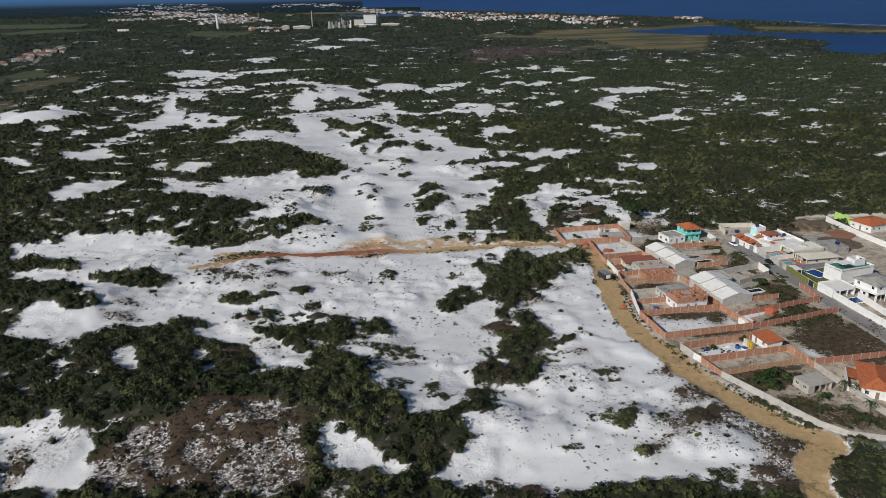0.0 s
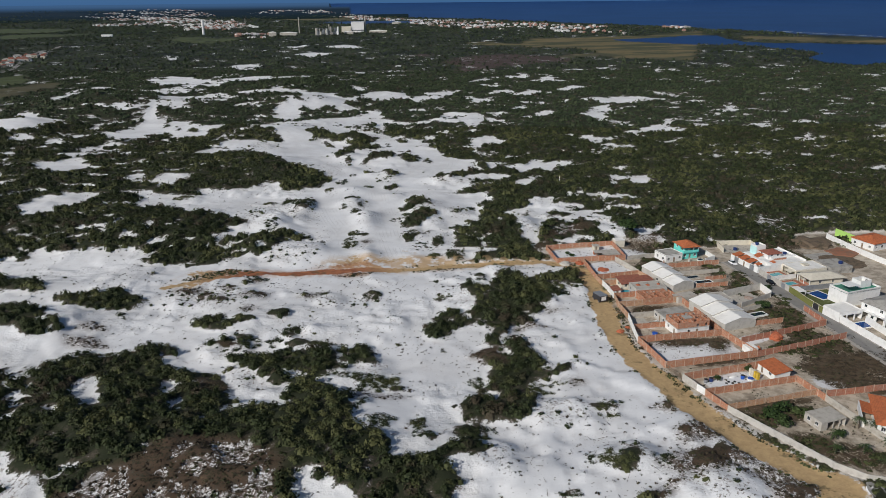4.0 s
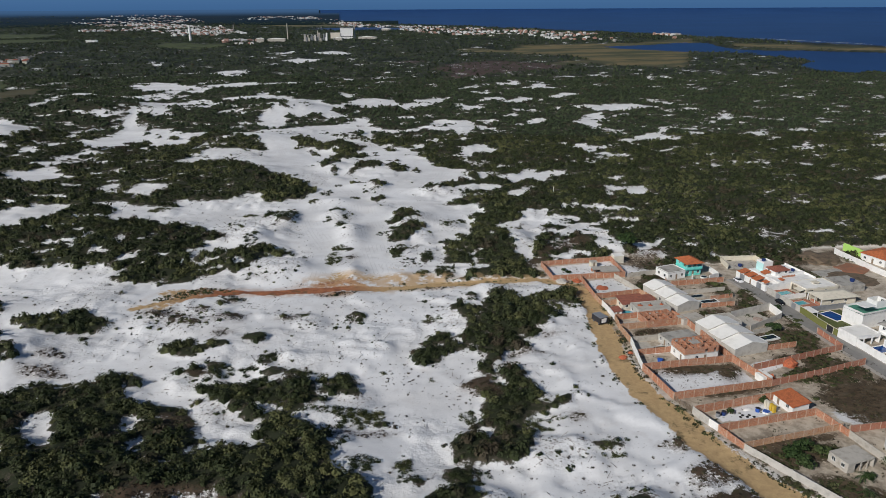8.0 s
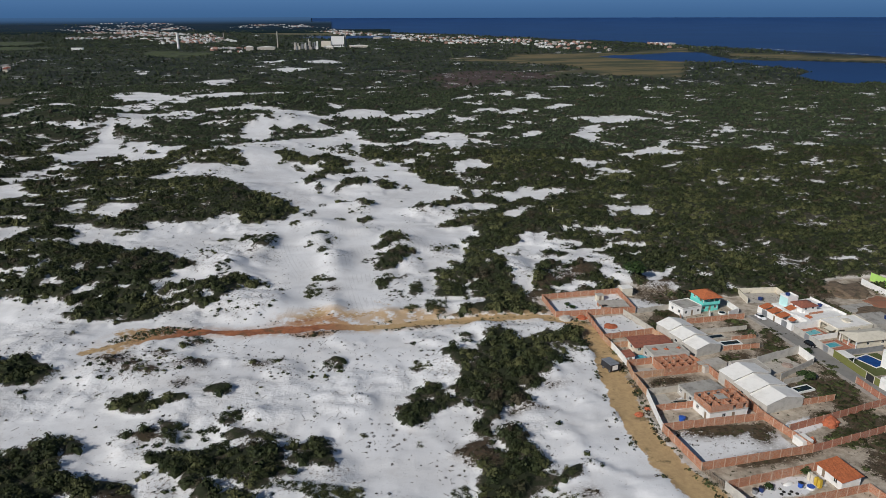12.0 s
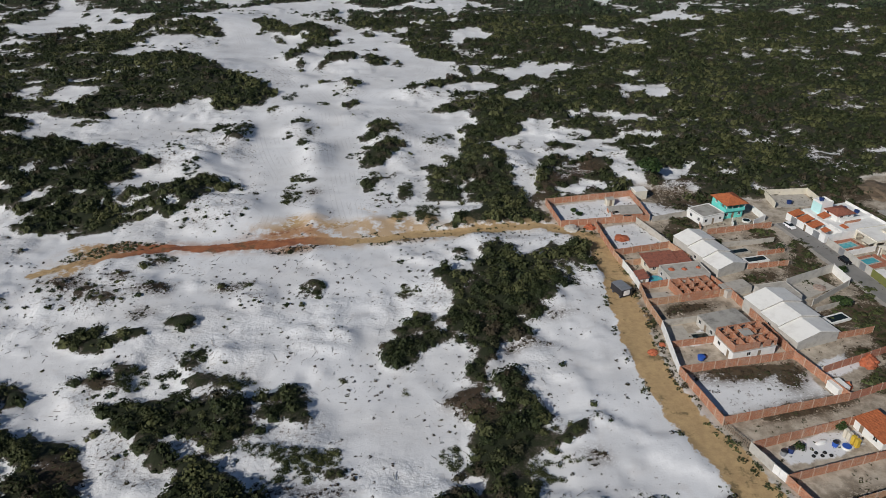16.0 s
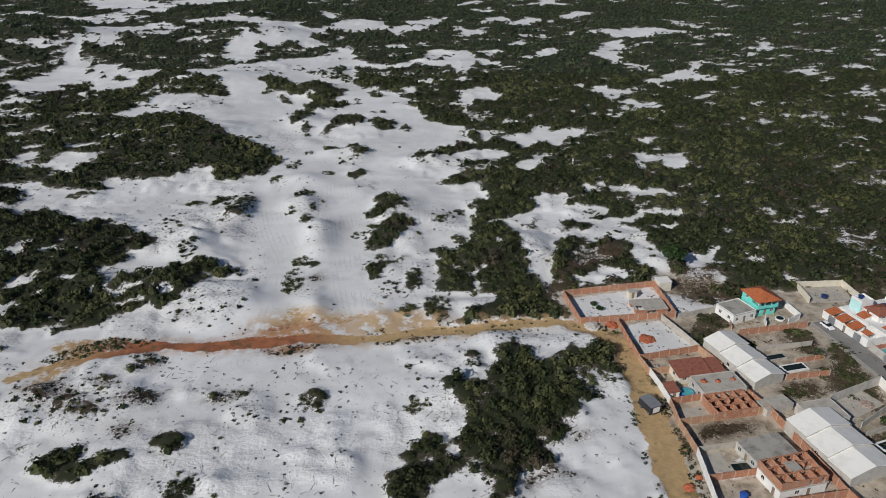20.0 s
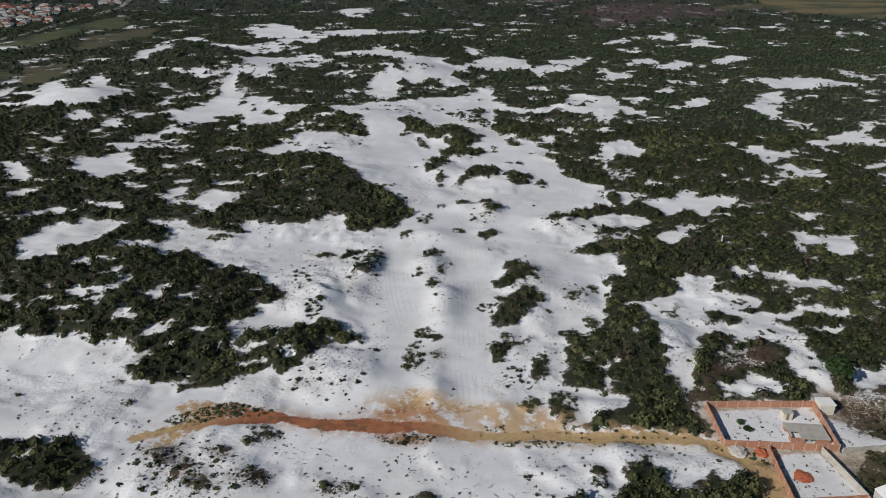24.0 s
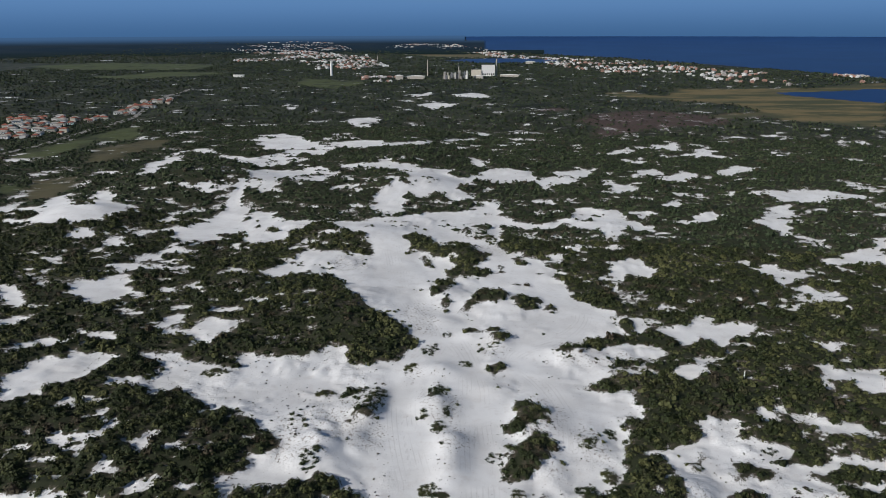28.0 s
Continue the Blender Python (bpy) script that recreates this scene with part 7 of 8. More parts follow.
# dark stakes between two yards
f = thing("stake_fence", "leaning fence of dark wooden stakes", "fence", 70, 203.6, G0, -66)
for i in range(16):
    m = pose(i * 0.5, 0, 0, put.uniform(-6, 6), put.uniform(-6, 6), 0)
    part("stake", placed([(-0.05, -0.05, -0.4, 0.05, 0.05, put.uniform(1.3, 1.8))], m), M["wood"], f)
for h in (0.5, 1.1):
    part("rail", boxes([(0, 0.06, h, 7.6, 0.11, h + 0.08)]), M["wood"], f)

# the yard with the tiled store
corner_walls([(73, 196.6), (102, 204.0)], 2.4, "brick", BRICK_LABEL)
corner_walls([(76, 188), (104.6, 194.6)], 2.2, "brick", BRICK_LABEL)
corner_walls([(72.6, 196.6), (74.6, 191.0)], 2.3, "render", "grey plastered yard wall", name="plaster_wall", post="render")
g = thing("metal_gate", "white sheet metal gate to a yard", "gate", 74.6, 191.0, G0, -65)
part("leaf", boxes([(0.05, -0.05, 0.05, 1.6, 0.05, 2.2)]), M["white"], g)
part("leaf", boxes([(1.65, -0.05, 0.05, 3.2, 0.05, 2.2)]), M["white"], g)
part("frame", boxes([(0, -0.08, 0, 0.05, 0.08, 2.3), (3.2, -0.08, 0, 3.28, 0.08, 2.3), (0, -0.08, 2.2, 3.25, 0.08, 2.3)]), M["grey_metal"], g)
t = thing("store", "white store with an orange tiled lean-to roof", "store", 98.6, 195.0, G0, 13)
four_walls(t, 5.2, 7.4, 2.4, ("", "w", "", "dw"), M["white"])
pent_roof(t, -0.4, -0.4, 5.6, 7.8, 2.4, 3.1, M["tile"], along="x", label="orange clay tiles")
t = thing("tool_booth", "row of narrow cream and yellow cupboards", "booth", 93.2, 199.6, G0, -75)
for i in range(4):
    part("cupboard", boxes([(i * 1.0, 0, 0, i * 1.0 + 0.7, 0.8, 2.0)]), M["yellow" if i > 1 else "cream"], t)
for k, (dx, dy, m) in enumerate(((78.8, 195.2, "grey_metal"), (80.6, 195.8, "navy"), (90.3, 197.0, "blue"))):
    t = thing("drum", "plastic drum standing in the yard", "drum", dx, dy, G0, 0, "drums")
    part("body", drum(0.55, 1.1, 0.6, 14), M[m], t)
    part("lid", drum(0.62, 0.1, 0.4, 14, 1.1), M["dark"], t)
p = thing("paddling_pool", "small round white pool with blue water", "pool", 92.4, 196.4, G0)
part("wall", drum(1.0, 0.45, 1.05, 20), M["white"], p)
part("water", drum(0.9, 0.03, None, 20, 0.45), M["blue"], p)
t = thing("boat", "upturned white dinghy lying in the yard", "boat", 88.0, 198.0, G0, 20)
bm = bmesh.new()
bmesh.ops.create_uvsphere(bm, u_segments=16, v_segments=8, radius=1.0)
for v in bm.verts:
    v.co = Vector((v.co.x * 1.5, v.co.y * 0.6, max(0.0, v.co.z) * 0.5))
part("hull", bm, M["white"], t)
for k in range(5):
    t = thing("tyre", "old black tyre lying on the ground", "tyre", 84.6 + k * 0.9, 194.4 + (k % 2) * 0.8, G0, 0, "old tyres")
    bm = bmesh.new()
    for ring, (r, z) in enumerate(((0.18, 0.0), (0.36, 0.0), (0.4, 0.1), (0.36, 0.2), (0.18, 0.2))):
        for i in range(14):
            bm.verts.new((r * math.cos(i * math.tau / 14), r * math.sin(i * math.tau / 14), z))
    bm.verts.ensure_lookup_table()
    for ring in range(5):
        for i in range(14):
            j, nxt = (i + 1) % 14, (ring + 1) % 5
            bm.faces.new((bm.verts[ring * 14 + i], bm.verts[ring * 14 + j], bm.verts[nxt * 14 + j], bm.verts[nxt * 14 + i]))
    part("tread", bm, M["rubber"], t)

# the last yards before the corner
corner_walls([(76, 188), (79, 179.6)], 2.1, "brick", BRICK_LABEL)
corner_walls([(79, 180.4), (108, 187.8)], 1.8, "brick_tan", BRICK_LABEL)
corner_walls([(79, 179.6), (87, 166.4), (94, 154.4), (99, 149.6), (107, 147.4), (130, 146.6)], 2.0, "render", "long grey plastered wall beside the lane", name="plaster_wall", post="render")
corner_walls([(105, 195), (107.8, 184.2)], 2.0, "brick", BRICK_LABEL)
corner_walls([(107.8, 184.2), (110.8, 171.4), (113.8, 158.6), (117, 147)], 2.0, "concrete", "grey cement block wall between gardens", name="block_wall", post="concrete")
t = flat_house("house", "small grey block house with empty window openings", 98.8, 169.6, 17, 8.0, 5.6, 2.5, "concrete", "concrete", (".ooo", "w", "w", "ww"), 0.0)
t = thing("house", "white house with orange tiled roofs behind the wall", "house", 119.6, 165.0, G0, 66, "houses")
four_walls(t, 15, 8, 2.9, ("w.w", "w", "w", "wdw"), M["white"])
hip_roof(t, 15, 8, 2.9, 1.9, M["tile"], label="orange clay tiles")
part("porch_wall", boxes([(2, 8.2, 0, 2.2, 11, 2.2), (2, 10.8, 0, 12, 11, 2.2)]), M["white"], t)
pent_roof(t, 6, 8.2, 12, 10.8, 2.1, 2.5, M["tile"], name="porch_roof")

# red walls between the lots and the street
corner_walls([(99.2, 219.4), (113, 224.2), (133, 231.4)], 2.1, "brick_red", "deep red block wall with cement posts")
corner_walls([(100.2, 210), (118, 215.8), (134.4, 221.6)], 2.1, "brick_red", "deep red block wall with cement posts")
corner_walls([(109, 186.2), (132.5, 190)], 2.0, "brick_red", "deep red block wall with cement posts")
corner_walls([(133, 231.4), (131.6, 243.6)], 2.0, "brick_red", "deep red block wall with cement posts")
slab("gatehouse_slab", "small white slab roof at the yard corner", "slab", 98.4, 211.4, 15, 3.2, 3.4, 2.0, "sheet")
pile(102.2, 214.6, 1.3, 1.2, "orange", "brick_pile", "heap of broken red blocks", 11)
pile(112.0, 222.4, 2.2, 1.8, "orange", "brick_pile", "heap of red clay rubble on the yard wall", 12)
corner_walls([(109, 232), (119.6, 234.2)], 1.9, "brick", BRICK_LABEL)

# two long grey houses with stepped pale roofs
gable_house(91.2, 262.0, 20, 9.6, (6.6, 6.6, 6.6), 2.7, 1.3, 0.55, "long grey house with a stepped pale sheet roof")
gable_house(97.2, 227.8, 17, 12.4, (6.4, 6.4, 6.4), 2.8, 1.5, 0.55, "wide grey house with a stepped pale sheet roof")
yard_wall(101.5, 266.2, 114, 267.6, 1.7, "brick", BRICK_LABEL)
pool(103.2, 269.2, 12, 6.2, 2.2, "pool_dark", "white", 0.5, "narrow white pool with dark green water")
pool(101.4, 274.6, 12, 4.6, 1.8, "pool_dark", "concrete", 0.5, "narrow unfinished pool with dark water")
pool(111.6, 238.4, 18, 5.4, 2.2, "pool_dark", "white", 0.5, "narrow white pool with dark green water")
corner_walls([(99, 279), (116, 281.4)], 1.7, "concrete", "grey cement block wall", name="block_wall", post="concrete")
corner_walls([(107.5, 273.4), (116.5, 275.2)], 1.5, "brick", BRICK_LABEL)
corner_walls([(97.5, 287.4), (119.6, 291.0)], 2.0, "brick", BRICK_LABEL)
corner_walls([(110, 243.6), (118.8, 246.4)], 1.6, "concrete", "grey cement block wall", name="block_wall", post="concrete")

# the flat grey house and the roofless walls beside it
t = flat_house("house", "grey house with a flat concrete roof", 98.6, 245.6, 10, 9.2, 7.4, 2.9, "render", "concrete", ("w.w", "w", "w", "w"), 0.15)
t = flat_house("house", "low grey annex with a flat concrete roof", 89.6, 251.4, 18, 8.2, 4.0, 2.0, "render", "concrete", ("", "", "", ""), 0.0)
water_tank(101.4, 248.6, G0 + 3.05, 0.8, "blue")
corner_walls([(107.6, 255.8), (124.6, 263.0)], 2.9, "render", "tall grey rendered wall of a roofless building", name="plaster_wall", post="render")
corner_walls([(124.6, 263.0), (125.2, 255.6)], 2.7, "white", "white rendered end wall", name="plaster_wall", post="white")
corner_walls([(125.2, 255.6), (110.6, 246.6)], 2.0, "render", "grey rendered wall of a roofless building", name="plaster_wall", post="render")
slab("terrace", "pale cement floor of a roofless building", "terrace", 109.0, 249.0, 26, 14, 7.0, 0.1, "concrete")
pile(117.0, 255.0, 1.8, 0.5, "rubble", "rubble_pile", "heap of ochre rubble on the cement floor", 14)

# white house and turquoise house
t = flat_house("house", "small white house with a flat grey roof", 98.2, 293.2, 20, 8.4, 7.6, 2.9, "white", "slab", ("wdw", "w", "w", "ww"), 0.25)
corner_walls([(96.8, 290.6), (97.4, 293.4)], 1.2, "brick", BRICK_LABEL)
t = thing("house", "two-storey turquoise house with an orange hip roof", "house", 106.6, 297.6, G0, 12, "houses")
four_walls(t, 7.0, 7.0, 2.9, ("wdw", "w", "w", "ww"), M["turquoise"])
part("floor", boxes([(-0.15, -0.9, 2.9, 7.15, 7.1, 3.05)]), M["turquoise"], t)
four_walls(t, 7.0, 4.6, 2.3, ("dwd", "w", "w", "w"), M["turquoise"], 3.05, 0, 2.4)
part("rail", boxes([(0, -0.85, 3.05, 7, -0.77, 3.95), (0, -0.77, 3.05, 0.08, 2.4, 3.95), (6.92, -0.77, 3.05, 7, 2.4, 3.95)]), M["turquoise"], t, "turquoise veranda rail")
for px_ in (0.05, 2.3, 4.6, 6.8):
    part("column", boxes([(px_, -0.8, 3.95, px_ + 0.15, -0.65, 5.35)]), M["white"], t)
hip_roof(t, 7.0, 8.0, 5.35, 1.9, M["tile"], 0.6, 0, -0.9, "bright orange clay tiles")
corner_walls([(107.4, 291.4), (108.4, 294.6)], 1.9, "white", "white garden wall", name="plaster_wall", post="white")
corner_walls([(114.6, 292.6), (119.4, 295.4), (118.4, 302.4)], 2.2, "white", "white garden wall", name="plaster_wall", post="white")
p = thing("paddling_pool", "small oval pool in a white rim", "pool", 113.6, 295.6, G0)
part("wall", drum(1.3, 0.5, 1.4, 20), M["white"], p)
part("water", drum(1.1, 0.03, None, 20, 0.5), M["pool_dark"], p)

# the yard at the street's head
corner_walls([(127.0, 304.6), (127.6, 314.6), (143.0, 315.0), (143.6, 304.6)], 2.2, "cream", "long cream garden wall", name="plaster_wall", post="cream")
slab("terrace", "grey cement yard floor", "terrace", 128.2, 304.8, 2, 14.2, 9.4, 0.08, "concrete")
water_tank(133.4, 307.6, G0 + 0.1, 0.9, "navy", "dark blue plastic water tank on a yard floor")

# the white complex on the street
t = thing("house", "white house complex with orange tiled lean-to roofs", "house", 126.9, 296.4, G0, -76, "houses")
four_walls(t, 17.0, 23.0, 2.6, (".g.d.g.", "..w.", "www", ".w.w."), M["white"], 0, 0, 0, [M["white"], M["white"], M["white"], M["aqua"]])
part("courtyard", boxes([(0.2, 0.2, 0.0, 16.8, 5.9, 0.35)]), M["white"], t, "white tiled courtyard floor")
part("roof", boxes([(0.0, 6.0, 2.6, 17.0, 23.0, 2.76)]), M["white"], t, "white painted flat roof")
part("wall", boxes([(0.2, 5.8, 0, 16.8, 6.0, 2.6)]), M["white"], t)
for x0_, x1_ in ((0.3, 3.6), (4.4, 7.8), (8.6, 11.9)):
    pent_roof(t, x0_, -0.15, x1_, 3.9, 2.62, 3.35, M["tile"], name="lean_to_roof", label="orange clay tiles")
    part("wall", boxes([(x0_ + 0.1, 3.6, 0.35, x1_ - 0.1, 3.75, 3.2)]), M["white"], t)
pent_roof(t, 12.9, 1.4, 15.4, 3.4, 2.62, 3.1, M["tile"], name="lean_to_roof", label="orange clay tiles")
pent_roof(t, 13.2, 8.2, 15.6, 9.8, 2.9, 3.3, M["tile"], name="lean_to_roof", label="orange clay tiles")
pent_roof(t, 5.6, 6.4, 8.6, 9.2, 3.3, 4.1, M["tile"], name="lean_to_roof", label="orange clay tiles")
part("wall", boxes([(5.7, 8.8, 2.76, 8.5, 9.0, 3.9), (5.7, 6.5, 2.76, 5.85, 8.8, 3.3), (8.35, 6.5, 2.76, 8.5, 8.8, 3.3)]), M["white"], t)
four_walls(t, 4.0, 4.4, 6.2, (".w.", "w", "", ".w"), M["white"], 0.0, 1.0, 8.2, [M["aqua"], M["white"], M["white"], M["aqua"]])
flat_roof(t, 4.0, 4.4, 6.2, M["white"], 0.5, 1.0, 8.2)
four_walls(t, 5.4, 6.4, 2.0, ("w.", "ww", "", "o"), M["white"], 2.76, 5.2, 9.6)
hip_roof(t, 5.4, 6.4, 4.76, 1.2, M["tile_dark"], 0.45, 5.2, 9.6, label="brown clay tiles")
part("roof_step", boxes([(0.0, 13.0, 2.76, 4.6, 13.2, 3.4), (11.6, 6.2, 2.76, 16.9, 8.0, 3.1), (10.9, 10.4, 2.76, 11.2, 22.8, 3.7), (0.1, 22.7, 2.76, 16.9, 22.9, 3.5)]), M["white"], t, "white parapet step")
part("parapet", boxes([(12.4, 11.0, 2.76, 12.6, 17.0, 3.5)]), M["brick"], t, "bare red brick parapet")
part("roof_panel", boxes([(9.2, 12.6, 2.9, 10.6, 19.5, 3.0)]), M["grey_metal"], t, "dull grey roof sheet")
tank_at = pose(126.9, 296.4, 0, 0, 0, -76)
for dx, dy, dz in ((2.4, 10.2, 6.35), (4.0, 18.6, 2.76), (7.4, 20.4, 2.76)):
    at = tank_at @ Vector((dx, dy, 0))
    water_tank(at.x, at.y, G0 + dz, 0.8)

# walls along the east side of the street, and what lies behind them
corner_walls([(131.4, 278.9), (134.5, 260.5)], 2.3, "render", "grey plastered street wall", name="plaster_wall", post="concrete")
corner_walls([(132.9, 271.4), (143.6, 274.2)], 1.9, "white", "white garden wall between two pools", name="plaster_wall", post="white")
for gx, gy in ((132.45, 272.6), (133.9, 263.9)):
    g = thing("gate", "grey steel gate in a street wall", "gate", gx, gy, G0, -80.5)
    part("leaf", boxes([(-1.1, -0.14, 0.05, -0.02, -0.08, 2.1)]), M["grey_metal"], g)
    part("leaf", boxes([(0.02, -0.14, 0.05, 1.1, -0.08, 2.1)]), M["grey_metal"], g)
slab("terrace", "brown tiled deck beside a pool", "terrace", 133.6, 274.2, 14, 9.2, 6.6, 0.04, "brick_red")
slab("terrace", "brown tiled deck beside a pool", "terrace", 135.0, 263.6, 14, 9.6, 6.8, 0.04, "brick_red")
pool(135.2, 276.0, 18, 5.4, 2.5, "pool_aqua", "concrete", label="swimming pool with pale turquoise water")
pool(137.0, 266.5, 18, 4.7, 2.5, "pool_aqua", "concrete", label="swimming pool with pale turquoise water")
t = flat_house("house", "pale house with a wide flat roof and an open porch", 143.8, 274.6, 12, 14.2, 8.4, 2.8, "cream", "sheet", ("o.w.", "w", "w", "oo"), 0.12)
part("roof_cap", boxes([(6.4, 3.4, 2.9, 8.4, 5.2, 3.4), (6.1, 3.1, 3.4, 8.7, 5.5, 3.6)]), M["cream"], t, "raised square roof vent")
pent_roof(t, -2.4, 0.2, -0.05, 3.6, 2.2, 2.7, M["cream"], along="x", name="awning", label="cream porch awning")
t = thing("house", "cream bungalow with a pale hip roof and brick porch", "house", 145.0, 265.4, G0, 10, "houses")
four_walls(t, 14.0, 6.6, 2.7, (".w.w.", "w", "w", "oo"), M["cream"])
hip_roof(t, 14.0, 6.6, 2.7, 1.3, M["cream"], 0.9)
part("porch_wall", boxes([(-0.2, 0.4, 0, -0.05, 5.6, 0.9)]), M["brick_red"], t, "red brick porch parapet")
for py_ in (-0.4, 2.9, 6.6):
    part("column", boxes([(-0.75, py_, 0, -0.5, py_ + 0.25, 2.75)]), M["white"], t)
corner_walls([(134.5, 260.3), (135.6, 248.0), (136.9, 240.2)], 2.4, "olive", "olive green painted street wall", name="plaster_wall", post="olive", cap="cream")
g = thing("gate", "dark steel gate in an olive wall", "gate", 136.2, 244.2, G0, -80.5)
part("leaf", boxes([(-1.4, -0.2, 0.05, 1.4, -0.12, 2.2)]), M["dark"], g)
part("frame", boxes([(-1.6, -0.18, 0, -1.4, -0.09, 2.4), (1.4, -0.18, 0, 1.6, -0.09, 2.4)]), M["cream"], g)
corner_walls([(138.8, 261.0), (152.6, 263.8)], 1.9, "grey_metal", "low dark grey garden wall", name="plaster_wall", post="grey_metal")
slab("lawn", "clipped green lawn round a pool", "lawn", 136.9, 246.8, 10, 15.5, 13.0, 0.05, "lawn")
p = pool(143.4, 252.6, 22, 5.2, 6.8, "pool_blue", "white", label="deep blue swimming pool with a white rim")
t = thing("garden_shelter", "small shelter with a flat pale roof on posts", "shelter", 135.5, 254.6, G0, 10)
part("roof", boxes([(-0.2, -0.2, 2.4, 2.6, 5.0, 2.55)]), M["sheet"], t)
for px_, py_ in ((0, 0), (2.2, 0), (0, 4.6), (2.2, 4.6)):
    part("post", boxes([(px_, py_, 0, px_ + 0.15, py_ + 0.15, 2.4)]), M["white"], t)
t = thing("house", "white modern house with a roof terrace", "house", 147.6, 245.6, G0, 18, "houses")
four_walls(t, 15.5, 8.0, 5.4, ("....w..", "w", "w.w", "."), M["white"])
flat_roof(t, 15.5, 8.0, 5.0, M["teal"], 0.7, rim=M["white"])
four_walls(t, 5.0, 4.0, 2.6, ("", "w", "", ""), M["white"], 5.15, 8.6, 2.6)
flat_roof(t, 5.0, 4.0, 7.75, M["white"], 0)
t = flat_house("house", "low white pool house with an open porch", 138.4, 233.4, 14, 9.6, 7.4, 3.0, "white", "sheet", ("ooo", "o", "w", ""), 0.25)
pool(142.6, 228.2, 16, 6.4, 3.8, "pool_blue", "white", label="blue swimming pool behind the white wall")
corner_walls([(138.0, 239.6), (140.4, 224.6), (144.2, 205.0), (149.0, 180), (153, 160)], 2.6, "white", "long white plastered street wall", name="plaster_wall", post="white")
t = thing("house", "two-storey white house with balconies and a grey roof", "house", 151.6, 229.6, G0, 22, "houses")
four_walls(t, 11, 9, 2.9, ("oo.w", "w", "w", "owo"), M["white"])
part("floor", boxes([(-1.2, -1.2, 2.9, 11.1, 9.1, 3.1)]), M["white"], t)
four_walls(t, 11, 9, 2.6, ("wdw", "w", "w", "w.w"), M["white"], 3.1)
hip_roof(t, 11, 9, 5.7, 1.5, M["slab"], 0.6)
for px_ in (-1.1, 3.4, 7.8):
    part("column", boxes([(px_, -1.1, 0, px_ + 0.25, -0.85, 2.9)]), M["white"], t)
corner_walls([(147.4, 233.0), (148.8, 216), (152, 196)], 2.4, "white", "white plastered garden wall", name="plaster_wall", post="white")

# beyond the white complex
slab("terrace", "wide dark grey slab of an unfinished building", "slab", 159.0, 277.4, 9, 10, 9.6, 2.8, "slab")
water_tank(165.4, 282.0, G0 + 2.8, 0.9)
slab("terrace", "dark cement yard with dry litter", "terrace", 161.0, 294.2, 12, 13, 6.4, 0.1, "slab")
t = thing("house", "white house with orange tiled roofs and a lime gable", "house", 192.0, 303.4, G0, 22, "houses")
four_walls(t, 14, 11, 3.2, ("ww.w", "w", "w", "wdw"), M["white"])
hip_roof(t, 14, 11, 3.2, 2.0, M["tile"], 0.5, label="orange clay tiles")
t = thing("house", "low white house with a brown tiled roof", "house", 200.0, 286.0, G0, 22, "houses")
four_walls(t, 12, 9, 2.9, ("w.w", "w", "w", "wdw"), M["white"])
hip_roof(t, 12, 9, 2.9, 1.6, M["tile_dark"], 0.5)
corner_walls([(181.4, 322), (184.8, 298), (190, 276)], 2.4, "white", "long white garden wall", name="plaster_wall", post="white")
corner_walls([(187.6, 326), (191.6, 309.0)], 3.4, "lime", "lime green painted gable wall", name="plaster_wall", post="lime")
pile(171, 315, 8.5, 2.0, "earth", "earth_heap", "bare mound of tipped earth and branches", 21)
pile(171, 292, 9.0, 0.35, "earth", "earth_heap", "dark trampled soil behind the slab", 26)
pile(178, 302, 6.0, 0.6, "red_earth", "earth_heap", "low spread of red tipped earth", 22)
pile(112, 321, 2.0, 0.8, "rubble", "rubble_pile", "tipped rubble at the foot of the dune", 23)

# the lane: a parked trailer, heaps, poles
t = thing("trailer", "grey box trailer parked on the sandy lane", "trailer", 61.9, 255.4, G0, 112)
part("box", boxes([(-2.4, -1.6, 0.7, 2.4, 1.6, 2.7)], 0.04), M["dark"], t)
part("roof", boxes([(-2.45, -1.65, 2.7, 2.45, 1.65, 2.78)]), M["grey_metal"], t, "dusty grey roof sheet")
part("end_panel", boxes([(-2.46, -1.0, 0.9, -2.4, 1.0, 2.4)]), M["white"], t, "pale end panel")
part("chassis", boxes([(-2.3, -1.3, 0.5, 3.0, 1.3, 0.7)]), M["dark"], t)
for sx_ in (-1.6, 1.4):
    for sy_ in (-1.4, 1.4):
        w_ = part("wheel", placed(drum(0.45, 0.25, None, 18, -0.12), pose(sx_, sy_, 0.45, 90)), M["rubber"], t)
        part("rim", placed(drum(0.26, 0.27, None, 12, -0.13), pose(sx_, sy_, 0.45, 90)), M["grey_metal"], w_)
for bx, by, s in ((57.3, 262.2, 1.0), (62.8, 229.0, 1.2), (66.0, 232.0, 0.8)):
    pile(bx, by, s, s * 0.7, "orange", "brick_pile", "small stack of orange clay blocks beside the lane", int(bx))
car(125.4, 290.6, -76, M["carpaint_white"], "white hatchback parked at the head of the street")
car(131.2, 268.2, -80, M["carpaint_black"], "black car parked on the asphalt street")

# ---- trees and garden plants ----
def leafy(name, corners, tone, material, parent):
    me = fill(bpy.data.meshes.new(name), corners.reshape(-1, 3), np.arange(len(corners) * 4).reshape(-1, 4))
    give(me, "tone", np.full(len(corners) * 4, tone))
    me.materials.append(material)
    ob = new(name, me)
    ob.parent = parent
    return ob


